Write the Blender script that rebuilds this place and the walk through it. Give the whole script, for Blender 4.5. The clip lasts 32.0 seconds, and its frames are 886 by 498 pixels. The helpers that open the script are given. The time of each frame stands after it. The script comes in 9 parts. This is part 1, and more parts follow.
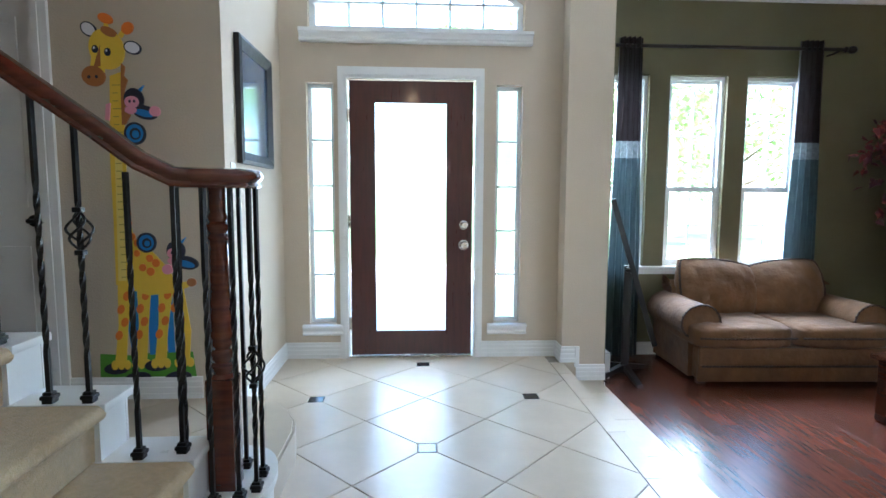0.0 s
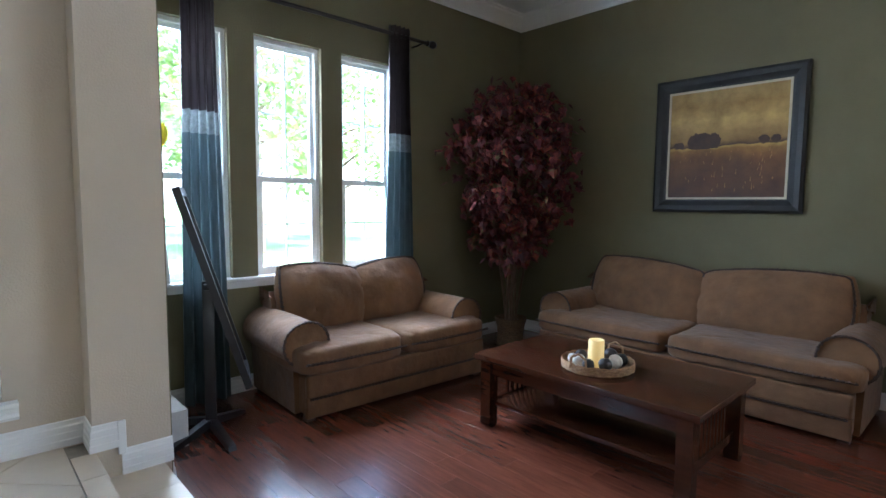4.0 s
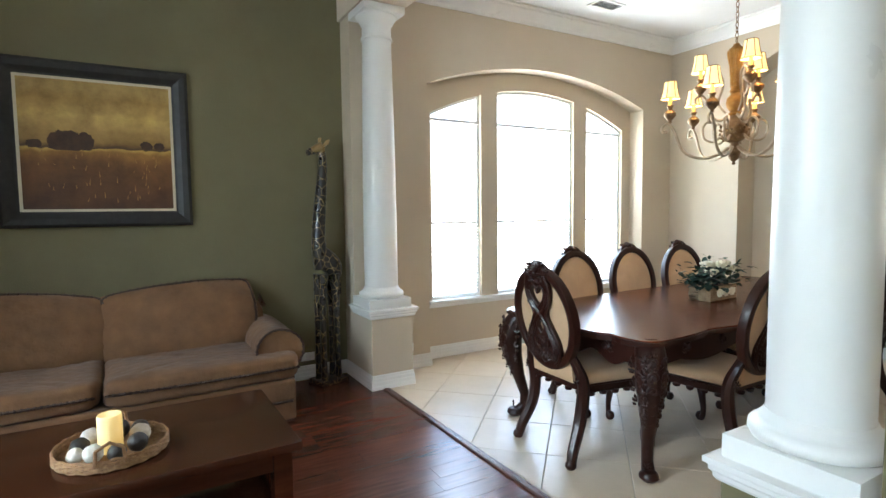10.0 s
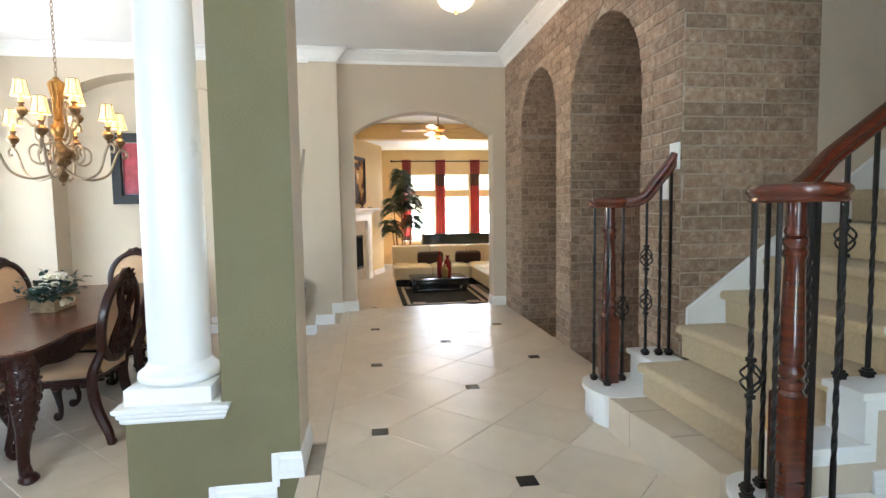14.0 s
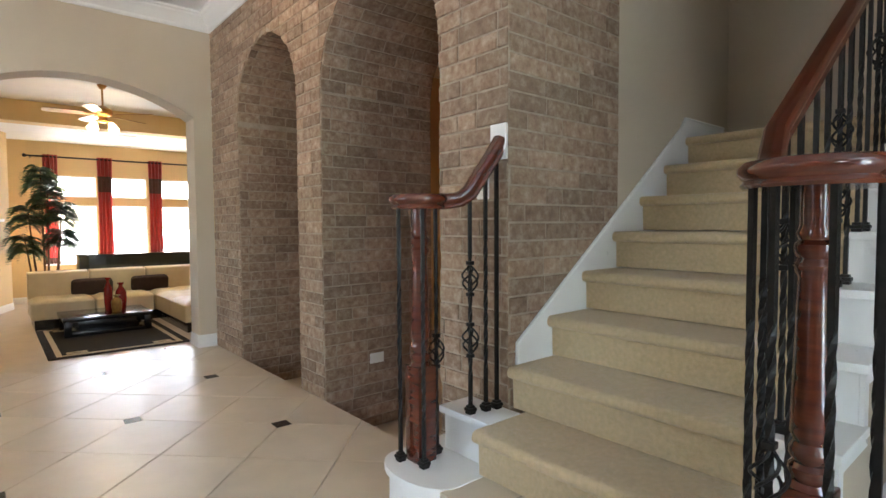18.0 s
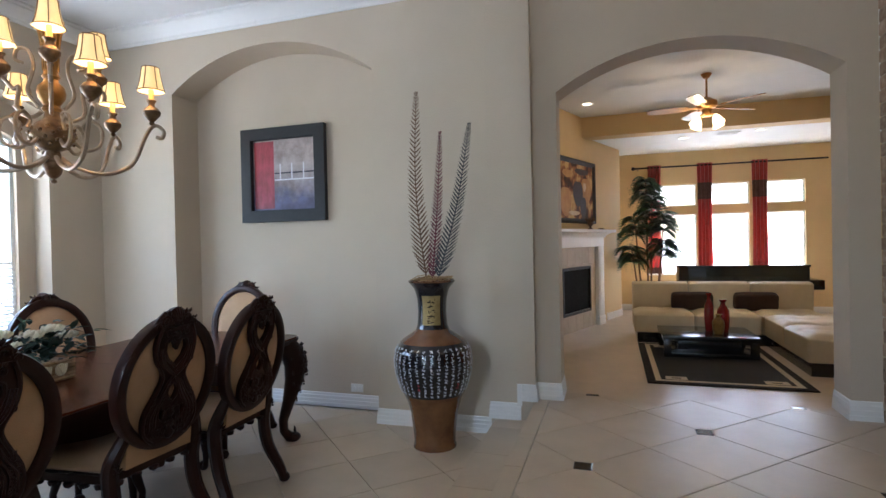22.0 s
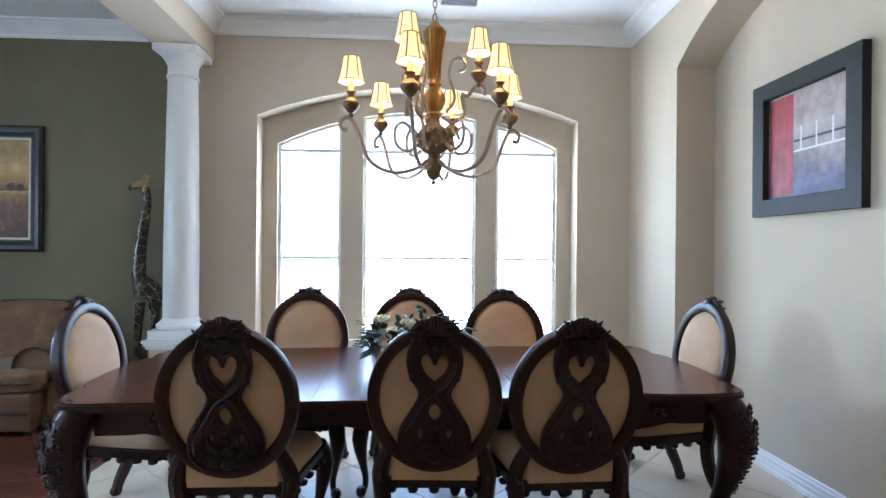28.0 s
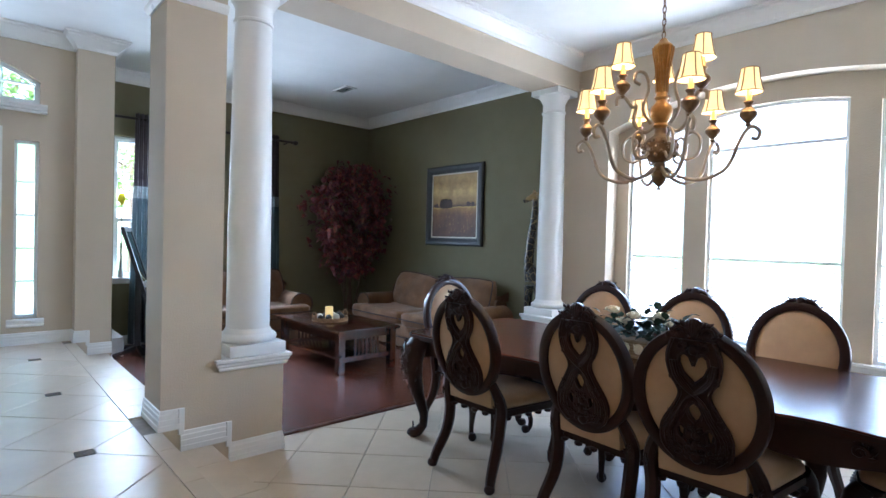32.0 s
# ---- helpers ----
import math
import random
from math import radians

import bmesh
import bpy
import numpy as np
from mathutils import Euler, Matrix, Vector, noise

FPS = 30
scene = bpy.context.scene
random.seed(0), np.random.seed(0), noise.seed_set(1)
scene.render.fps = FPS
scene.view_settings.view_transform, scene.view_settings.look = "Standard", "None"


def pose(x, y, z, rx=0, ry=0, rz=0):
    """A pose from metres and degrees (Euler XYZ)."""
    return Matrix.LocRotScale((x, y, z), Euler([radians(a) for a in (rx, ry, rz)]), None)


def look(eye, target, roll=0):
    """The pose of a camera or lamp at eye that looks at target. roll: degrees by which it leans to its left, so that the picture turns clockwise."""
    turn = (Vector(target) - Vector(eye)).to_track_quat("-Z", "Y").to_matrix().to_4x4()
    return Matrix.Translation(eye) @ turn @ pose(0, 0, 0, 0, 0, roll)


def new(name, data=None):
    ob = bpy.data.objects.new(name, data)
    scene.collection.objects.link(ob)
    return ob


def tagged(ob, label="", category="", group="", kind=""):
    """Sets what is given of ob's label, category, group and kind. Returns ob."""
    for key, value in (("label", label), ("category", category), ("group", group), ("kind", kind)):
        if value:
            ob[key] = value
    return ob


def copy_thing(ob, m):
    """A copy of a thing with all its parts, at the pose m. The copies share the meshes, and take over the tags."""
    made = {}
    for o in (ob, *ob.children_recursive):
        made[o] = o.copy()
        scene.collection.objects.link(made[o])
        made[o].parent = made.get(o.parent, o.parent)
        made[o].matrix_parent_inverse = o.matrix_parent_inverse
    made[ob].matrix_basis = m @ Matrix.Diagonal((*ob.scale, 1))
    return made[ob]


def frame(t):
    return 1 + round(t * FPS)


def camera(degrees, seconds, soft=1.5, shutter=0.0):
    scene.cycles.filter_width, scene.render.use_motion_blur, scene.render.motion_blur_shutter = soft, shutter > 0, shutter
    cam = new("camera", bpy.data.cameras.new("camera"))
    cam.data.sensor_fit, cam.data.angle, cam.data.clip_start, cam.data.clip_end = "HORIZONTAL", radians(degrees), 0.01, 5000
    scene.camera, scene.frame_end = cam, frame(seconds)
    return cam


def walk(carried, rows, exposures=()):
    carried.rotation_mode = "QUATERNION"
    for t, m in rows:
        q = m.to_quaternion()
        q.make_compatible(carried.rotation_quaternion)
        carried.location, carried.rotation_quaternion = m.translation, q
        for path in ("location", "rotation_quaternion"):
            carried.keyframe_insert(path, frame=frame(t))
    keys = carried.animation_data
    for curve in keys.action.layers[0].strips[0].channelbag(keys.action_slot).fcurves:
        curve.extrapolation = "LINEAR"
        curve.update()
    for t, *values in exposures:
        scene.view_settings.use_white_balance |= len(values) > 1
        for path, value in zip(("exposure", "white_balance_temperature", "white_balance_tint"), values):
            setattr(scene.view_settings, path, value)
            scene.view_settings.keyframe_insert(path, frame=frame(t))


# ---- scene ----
cam = camera(79.70, 32.0)
PATH = [
    (0, (0.890, 0.935, 1.207), (0.996, 2.923, 1.015), 0.28),
    (0.5, (0.959, 1.102, 1.215), (1.152, 3.085, 1.038), 0.25),
    (1, (1.037, 1.271, 1.234), (1.365, 3.237, 1.072), 0.31),
    (1.5, (1.146, 1.428, 1.216), (1.659, 3.355, 1.063), 0.40),
    (2, (1.271, 1.590, 1.229), (1.978, 3.453, 1.062), 0.66),
    (2.5, (1.329, 1.724, 1.223), (2.255, 3.488, 1.047), 1.03),
    (3, (1.402, 1.814, 1.202), (2.507, 3.473, 1.028), 0.87),
    (3.5, (1.496, 1.895, 1.158), (2.729, 3.461, 0.988), 0.67),
    (5.5, (1.697, 2.198, 1.053), (3.365, 3.291, 0.896), 0.18),
    (6, (1.797, 2.239, 1.035), (3.533, 3.220, 0.886), 0.07),
    (6.5, (1.903, 2.309, 1.053), (3.714, 3.145, 0.899), -0.05),
    (7, (2.025, 2.408, 1.025), (3.911, 3.060, 0.888), 0.19),
    (7.5, (2.057, 2.555, 1.007), (4.007, 2.984, 0.889), 0.10),
    (8, (2.016, 2.673, 1.025), (4.003, 2.867, 0.909), -0.08),
    (8.5, (1.894, 2.817, 1.048), (3.889, 2.752, 0.935), -0.37),
    (9, (1.850, 3.027, 1.037), (3.810, 2.642, 0.934), -0.60),
    (9.5, (1.803, 3.218, 1.049), (3.678, 2.531, 0.952), -0.90),
    (10, (1.761, 3.446, 1.153), (3.489, 2.449, 1.012), -0.67),
    (10.5, (1.677, 3.608, 1.174), (3.238, 2.366, 1.026), -0.94),
    (11, (1.673, 3.889, 1.198), (3.004, 2.405, 1.039), -0.95),
    (11.5, (1.635, 4.062, 1.218), (2.708, 2.383, 1.048), -1.02),
    (12, (1.607, 4.218, 1.240), (2.413, 2.396, 1.065), -1.05),
    (12.5, (1.587, 4.305, 1.253), (2.096, 2.379, 1.078), -1.20),
    (13, (1.572, 4.353, 1.240), (1.805, 2.374, 1.072), -1.21),
    (13.5, (1.597, 4.374, 1.236), (1.576, 2.380, 1.078), -1.15),
    (14, (1.630, 4.355, 1.226), (1.359, 2.379, 1.081), -0.84),
    (14.5, (1.636, 4.309, 1.242), (1.102, 2.387, 1.098), -0.61),
    (15, (1.662, 4.244, 1.253), (0.898, 2.401, 1.113), -0.35),
    (15.5, (1.671, 4.163, 1.244), (0.722, 2.408, 1.110), -0.33),
    (17.5, (1.642, 3.347, 1.165), (0.334, 1.838, 1.067), -0.35),
    (18, (1.567, 3.110, 1.162), (0.270, 1.589, 1.071), -0.36),
    (18.5, (1.518, 2.875, 1.151), (0.310, 1.283, 1.074), -0.55),
    (19, (1.473, 2.675, 1.151), (0.412, 0.981, 1.084), -0.57),
    (19.5, (1.362, 2.471, 1.146), (0.519, 0.659, 1.076), -0.80),
    (20, (1.323, 2.268, 1.169), (0.791, 0.341, 1.096), -1.19),
    (20.5, (1.288, 2.101, 1.162), (1.054, 0.115, 1.103), -1.19),
    (21, (1.359, 1.931, 1.176), (1.370, -0.068, 1.121), -1.20),
    (21.5, (1.393, 1.756, 1.180), (1.663, -0.225, 1.127), -1.26),
    (22, (1.439, 1.575, 1.127), (2.049, -0.330, 1.107), -1.24),
    (22.5, (1.501, 1.508, 1.131), (2.395, -0.281, 1.115), -0.99),
    (23, (1.485, 1.377, 1.077), (2.633, -0.261, 1.085), -0.76),
    (23.5, (1.512, 1.274, 1.067), (2.840, -0.222, 1.079), -0.67),
    (24, (1.499, 1.137, 1.090), (2.993, -0.193, 1.095), -0.36),
    (24.5, (1.474, 1.049, 1.116), (3.078, -0.147, 1.113), -0.17),
    (25, (1.469, 0.959, 1.120), (3.158, -0.113, 1.116), -0.05),
    (25.5, (1.479, 0.781, 1.121), (3.251, -0.148, 1.121), 0.17),
    (26, (1.464, 0.622, 1.118), (3.302, -0.166, 1.122), 0.39),
    (26.5, (1.419, 0.434, 1.116), (3.321, -0.184, 1.123), 0.57),
    (28.5, (1.253, -0.520, 1.132), (3.252, -0.460, 1.130), 0.56),
    (29, (1.266, -0.790, 1.147), (3.252, -0.559, 1.140), 0.69),
    (29.5, (1.266, -1.040, 1.139), (3.225, -0.641, 1.139), 0.77),
    (30, (1.219, -1.217, 1.125), (3.126, -0.613, 1.126), 0.96),
    (30.5, (1.154, -1.391, 1.132), (2.984, -0.585, 1.123), 1.13),
    (31, (1.152, -1.576, 1.132), (2.848, -0.516, 1.122), 1.45),
    (31.5, (1.143, -1.708, 1.133), (2.681, -0.431, 1.113), 1.54),
    (32, (1.124, -1.803, 1.154), (2.465, -0.320, 1.119), 1.51),
]
EXPOSURE = [(0.0, 4.07, 5350, 8), (2.0, 3.92, 5350, 9), (3.0, 3.84, 5350, 10), (6.0, 3.57, 5450, 11), (8.0, 3.57, 5950, 9), (9.0, 3.67, 6050, 8), (10.0, 3.87, 6150, 7), (13.0, 4.2, 6050, 8), (14.0, 4.17, 6050, 9), (15.0, 4.17, 6100, 10), (18.0, 4.12, 6180, 11), (20.0, 3.99, 6130, 14), (21.0, 3.57, 5930, 12), (22.0, 3.24, 5500, 13), (24.0, 3.37, 5200, 11), (28.0, 3.79, 5200, 9), (32.0, 3.82, 5200, 10)]
walk(cam, [(t, look(eye, target, roll)) for t, eye, target, roll in PATH], EXPOSURE)

# ---- world, sun and window light ----
WORLD = bpy.data.worlds.new("sky")
scene.world = WORLD
WORLD.use_nodes = True
wn = WORLD.node_tree
sky = wn.nodes.new("ShaderNodeTexSky")
sky.sky_type = 'NISHITA'
sky.sun_disc = False
sky.sun_elevation = radians(52)
sky.sun_rotation = radians(192)
sky.air_density, sky.dust_density = 1.0, 2.5
wn.links.new(sky.outputs[0], wn.nodes["Background"].inputs[0])
wn.nodes["Background"].inputs[1].default_value = 0.15

sun = new("sun", bpy.data.lights.new("sun", "SUN"))
sun.data.energy, sun.data.angle, sun.data.color = 4.5, radians(3), (1, 0.96, 0.9)
sun.matrix_world = pose(0, 0, 30, 40, 0, -12)

INDOORS = 0.28


def window_light(name, x, y, z, w, h, rz, watts, colour=(0.80, 0.91, 1.0), fall=0):
    """Sky light that enters through an opening; rz 0 shines towards -y."""
    d = bpy.data.lights.new(name, "AREA")
    d.shape, d.size, d.size_y, d.energy, d.color = "RECTANGLE", w, h, watts * INDOORS, colour
    ob = new(name, d)
    ob.matrix_world = pose(x, y, z, 0, 0, rz) @ pose(0, 0, 0, -90 + fall)
    return ob


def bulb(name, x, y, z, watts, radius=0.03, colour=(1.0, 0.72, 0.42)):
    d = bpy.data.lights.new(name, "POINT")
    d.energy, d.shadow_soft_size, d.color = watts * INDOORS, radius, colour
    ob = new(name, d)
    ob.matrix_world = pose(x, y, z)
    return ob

# ---- materials ----
def mat(name, c1, c2=None, rough=0.5, metal=0.0, scale=6.0, detail=5.0, stretch=(1, 1, 1), bump=0.0, bscale=80.0, coat=0.0,
        spread=0.12, vary=0.0, island=False, emit=None, sheen=0.0, bands=None, spec=0.5):
    """A surface with blotches of two colours, uneven gloss and a fine relief."""
    m = bpy.data.materials.new(name)
    m.use_nodes = True
    t = m.node_tree
    p = t.nodes["Principled BSDF"]
    p.inputs["Metallic"].default_value = metal
    p.inputs["Coat Weight"].default_value = coat
    p.inputs["Coat Roughness"].default_value = 0.08
    p.inputs["Specular IOR Level"].default_value = spec
    p.inputs["Sheen Weight"].default_value = sheen
    c2 = c2 or tuple(v * 0.82 for v in c1)
    co = t.nodes.new("ShaderNodeTexCoord")
    mp = t.nodes.new("ShaderNodeMapping")
    mp.inputs["Scale"].default_value = stretch
    t.links.new(co.outputs["Object"], mp.inputs[0])
    info = t.nodes.new("ShaderNodeObjectInfo")
    geo = t.nodes.new("ShaderNodeNewGeometry")
    rnd = geo.outputs["Random Per Island"] if island else info.outputs["Random"]
    vec = mp.outputs[0]
    if vary:
        off = t.nodes.new("ShaderNodeVectorMath")
        off.operation = 'MULTIPLY_ADD'
        comb = t.nodes.new("ShaderNodeCombineXYZ")
        for i in range(3):
            t.links.new(rnd, comb.inputs[i])
        t.links.new(comb.outputs[0], off.inputs[0])
        off.inputs[1].default_value = (37, 17, 23)
        t.links.new(mp.outputs[0], off.inputs[2])
        vec = off.outputs[0]
    n1 = t.nodes.new("ShaderNodeTexNoise")
    n1.inputs["Scale"].default_value, n1.inputs["Detail"].default_value = scale, detail
    n1.inputs["Roughness"].default_value = 0.6
    t.links.new(vec, n1.inputs["Vector"])
    ramp = t.nodes.new("ShaderNodeValToRGB")
    ramp.color_ramp.elements[0].position, ramp.color_ramp.elements[1].position = 0.32, 0.68
    ramp.color_ramp.elements[0].color, ramp.color_ramp.elements[1].color = (*c2, 1), (*c1, 1)
    if bands:
        for pos, col in bands:
            e = ramp.color_ramp.elements.new(pos)
            e.color = (*col, 1)
    t.links.new(n1.outputs[0], ramp.inputs[0])
    col = ramp.outputs[0]
    if vary:
        hsv = t.nodes.new("ShaderNodeHueSaturation")
        mr = t.nodes.new("ShaderNodeMapRange")
        mr.inputs[3].default_value, mr.inputs[4].default_value = 1 - vary, 1 + vary
        t.links.new(rnd, mr.inputs[0])
        t.links.new(mr.outputs[0], hsv.inputs["Value"])
        t.links.new(col, hsv.inputs["Color"])
        col = hsv.outputs[0]
    t.links.new(col, p.inputs["Base Color"])
    r = t.nodes.new("ShaderNodeMapRange")
    r.inputs[3].default_value, r.inputs[4].default_value = max(0.03, rough - spread), min(1, rough + spread)
    n3 = t.nodes.new("ShaderNodeTexNoise")
    n3.inputs["Scale"].default_value, n3.inputs["Detail"].default_value = scale * 2.3, 4
    t.links.new(vec, n3.inputs["Vector"])
    t.links.new(n3.outputs[0], r.inputs[0])
    t.links.new(r.outputs[0], p.inputs["Roughness"])
    if bump:
        n2 = t.nodes.new("ShaderNodeTexNoise")
        n2.inputs["Scale"].default_value, n2.inputs["Detail"].default_value = bscale, 4
        t.links.new(vec, n2.inputs["Vector"])
        b = t.nodes.new("ShaderNodeBump")
        b.inputs["Strength"].default_value, b.inputs["Distance"].default_value = bump, 0.01
        t.links.new(n2.outputs[0], b.inputs["Height"])
        t.links.new(b.outputs[0], p.inputs["Normal"])
    if emit:
        p.inputs["Emission Color"].default_value = (*emit[0], 1)
        p.inputs["Emission Strength"].default_value = emit[1] * 0.68
    return m


def glass(name, rough=0.0, tint=(1, 1, 1), mix=0.08):
    """A thin pane: clear with a little mirror."""
    m = bpy.data.materials.new(name)
    m.use_nodes = True
    t = m.node_tree
    t.nodes.remove(t.nodes["Principled BSDF"])
    out = t.nodes["Material Output"]
    tr = t.nodes.new("ShaderNodeBsdfTransparent")
    tr.inputs[0].default_value = (*tint, 1)
    gl = t.nodes.new("ShaderNodeBsdfGlossy")
    gl.inputs["Roughness"].default_value = 0.02
    mx = t.nodes.new("ShaderNodeMixShader")
    mx.inputs[0].default_value = mix
    t.links.new(tr.outputs[0], mx.inputs[1])
    t.links.new(gl.outputs[0], mx.inputs[2])
    t.links.new(mx.outputs[0], out.inputs[0])
    return m


BEIGE = mat("beige_wall_paint", (0.57, 0.478, 0.358), (0.54, 0.452, 0.338), 0.75, scale=2.0, bump=0.22, bscale=110)
OLIVE = mat("olive_wall_paint", (0.170, 0.147, 0.074), (0.150, 0.130, 0.065), 0.75, scale=2.0, bump=0.28, bscale=90)
ORANGE = mat("orange_wall_paint", (0.62, 0.16, 0.03), (0.57, 0.145, 0.03), 0.7, scale=2.0, bump=0.1, bscale=160)
GOLDEN = mat("golden_wall_paint", (0.68, 0.50, 0.25), (0.64, 0.465, 0.23), 0.75, scale=2.0, bump=0.1, bscale=160)
CEIL = mat("ceiling_paint", (0.82, 0.82, 0.80), (0.78, 0.78, 0.76), 0.85, scale=3.0, bump=0.15, bscale=120)
WHITE = mat("white_gloss_paint", (0.82, 0.81, 0.78), (0.78, 0.77, 0.74), 0.32, scale=3.0, bump=0.03, bscale=40)
TILE = mat("cream_floor_tile", (0.63, 0.525, 0.395), (0.565, 0.468, 0.345), 0.31, scale=4.5, detail=6, spec=0.38, bump=0.03, bscale=30, vary=0.05, spread=0.04)
GROUT = mat("grey_grout", (0.36, 0.31, 0.25), (0.28, 0.245, 0.195), 0.85, scale=20)
BLACKTILE = mat("black_insert_tile", (0.02, 0.02, 0.022), (0.012, 0.012, 0.014), 0.15, scale=20)
FLOORWOOD = mat("dark_cherry_plank", (0.14, 0.042, 0.022), (0.085, 0.024, 0.013), 0.25, scale=7, stretch=(6, 0.6, 1), detail=8, bump=0.02, bscale=30, vary=0.16, spread=0.035)
STRIPWOOD = mat("dark_transition_strip", (0.09, 0.028, 0.014), (0.06, 0.02, 0.01), 0.3, scale=8, stretch=(0.6, 6, 1))
BRICK = mat("whitewashed_brick", (0.42, 0.320, 0.230), (0.215, 0.135, 0.088), 0.9, scale=24, detail=10, bump=0.9, bscale=40, vary=0.24,
            bands=((0.44, (0.285, 0.187, 0.122)), (0.54, (0.325, 0.228, 0.153)), (0.62, (0.385, 0.288, 0.205))))
BRICKREST = mat("whitewashed_brick_rest", (0.42, 0.320, 0.230), (0.215, 0.135, 0.088), 0.9, scale=24, detail=10, bump=0.9, bscale=40, vary=0.24, island=True,
                bands=((0.44, (0.285, 0.187, 0.122)), (0.54, (0.325, 0.228, 0.153)), (0.62, (0.385, 0.288, 0.205))))
MORTAR = mat("pale_mortar", (0.47, 0.38, 0.285), (0.33, 0.255, 0.185), 0.95, scale=14, bump=0.6, bscale=60)
CARPET = mat("beige_carpet", (0.68, 0.51, 0.29), (0.55, 0.41, 0.22), 0.97, scale=60, detail=6, bump=0.9, bscale=260, sheen=0.3)
MAHOGANY = mat("red_mahogany", (0.125, 0.026, 0.011), (0.06, 0.012, 0.006), 0.2, scale=6, stretch=(1, 1, 8), coat=0.6, spread=0.06)
DOORWOOD = mat("dark_mahogany_door", (0.075, 0.017, 0.013), (0.045, 0.011, 0.009), 0.32, scale=5, stretch=(8, 8, 0.7), coat=0.25)
IRON = mat("black_wrought_iron", (0.022, 0.02, 0.018), (0.012, 0.011, 0.01), 0.42, metal=0.6, scale=30, bump=0.2, bscale=150)
GLASS = glass("window_glass")
SILVER = mat("brushed_nickel", (0.72, 0.70, 0.66), (0.62, 0.60, 0.56), 0.25, metal=1.0, scale=20)
PLATE = mat("white_plastic", (0.8, 0.79, 0.75), (0.77, 0.76, 0.72), 0.35, scale=8)
DARKGAP = mat("dark_slot", (0.015, 0.015, 0.015), (0.01, 0.01, 0.01), 0.8)

# ---- builders ----
from mathutils.geometry import tessellate_polygon

FOYER, MID, LOW, CEILZ = 0.0, -0.1375, -0.275, 3.14


def mesh_of(name, verts, faces, material, smooth=False):
    me = bpy.data.meshes.new(name)
    me.from_pydata([tuple(v) for v in verts], [], faces)
    me.materials.append(material)
    if smooth:
        me.polygons.foreach_set("use_smooth", [True] * len(me.polygons))
    me.update()
    return me


def fixed(bm):
    bmesh.ops.recalc_face_normals(bm, faces=bm.faces)
    return bm


def to_mesh(name, bm, material, smooth=False, angle=None):
    fixed(bm)
    me = bpy.data.meshes.new(name)
    if smooth:
        for f in bm.faces:
            f.smooth = True
        lim = radians(angle or 40)
        for e in bm.edges:
            if len(e.link_faces) == 2 and e.calc_face_angle() > lim:
                e.smooth = False
    bm.to_mesh(me)
    bm.free()
    me.materials.append(material)
    return me


def structure(name, bm, material, label="", category="", smooth=False):
    return tagged(new(name, to_mesh(name, bm, material, smooth)), label, category or name.split("_")[0], kind="structure")


def thing(name, bm, material, label, category, group="", m=None, smooth=True):
    ob = tagged(new(name, to_mesh(name, bm, material, smooth)), label, category, group)
    if m is not None:
        ob.matrix_basis = m
    return ob


def empty(name, label, category, group="", m=None, kind=""):
    ob = tagged(new(name), label, category, group, kind)
    if m is not None:
        ob.matrix_basis = m
    return ob


def part(name, bm, material, parent, label="", smooth=True, m=None, angle=None):
    me = bm if isinstance(bm, bpy.types.Mesh) else to_mesh(name, bm, material, smooth, angle)
    ob = new(name, me)
    ob.parent = parent
    if m is not None:
        ob.matrix_basis = m
    if label:
        ob["label"] = label
    return ob


def box(bm, x0, x1, y0, y1, z0, z1, bevel=0.0, seg=2):
    r = bmesh.ops.create_cube(bm, size=1.0)
    vs = r["verts"]
    for v in vs:
        v.co = Vector((x0 if v.co.x < 0 else x1, y0 if v.co.y < 0 else y1, z0 if v.co.z < 0 else z1))
    if bevel:
        es = list({e for v in vs for e in v.link_edges})
        bmesh.ops.bevel(bm, geom=es, offset=bevel, segments=seg, affect='EDGES', profile=0.6)
    return bm


def cbox(x0, x1, y0, y1, z0, z1, bevel=0.0, seg=2):
    return box(bmesh.new(), x0, x1, y0, y1, z0, z1, bevel, seg)


def prism(bm, plane, loops, d0, d1):
    """Extrudes a 2D outline with holes between d0 and d1 along the axis named by plane."""
    put = {"x": lambda u, v, d: (d, u, v), "y": lambda u, v, d: (u, d, v), "z": lambda u, v, d: (u, v, d)}[plane]
    flat = [p for lp in loops for p in lp]
    tris = tessellate_polygon([[Vector((u, v, 0)) for u, v in lp] for lp in loops])
    va = [bm.verts.new(put(u, v, d0)) for u, v in flat]
    vb = [bm.verts.new(put(u, v, d1)) for u, v in flat]
    for tr in tris:
        try:
            bm.faces.new([va[i] for i in tr])
            bm.faces.new([vb[i] for i in reversed(tr)])
        except ValueError:
            pass
    k = 0
    for lp in loops:
        n = len(lp)
        for i in range(n):
            a, b = k + i, k + (i + 1) % n
            bm.faces.new((va[a], va[b], vb[b], vb[a]))
        k += n
    return bm


def rect(u0, u1, v0, v1):
    return [(u0, v0), (u1, v0), (u1, v1), (u0, v1)]


def arc_top(u0, u1, spring, apex, n=18):
    """Points of a segmental arch from u1 back to u0."""
    c, h, w = (u0 + u1) / 2, apex - spring, (u1 - u0) / 2
    r = (w * w + h * h) / (2 * h)
    a0 = math.asin(min(1, w / r)) if h <= w else math.pi - math.asin(w / r)
    return [(c + r * math.sin(a0 - 2 * a0 * i / n), apex - r + r * math.cos(a0 - 2 * a0 * i / n)) for i in range(n + 1)]


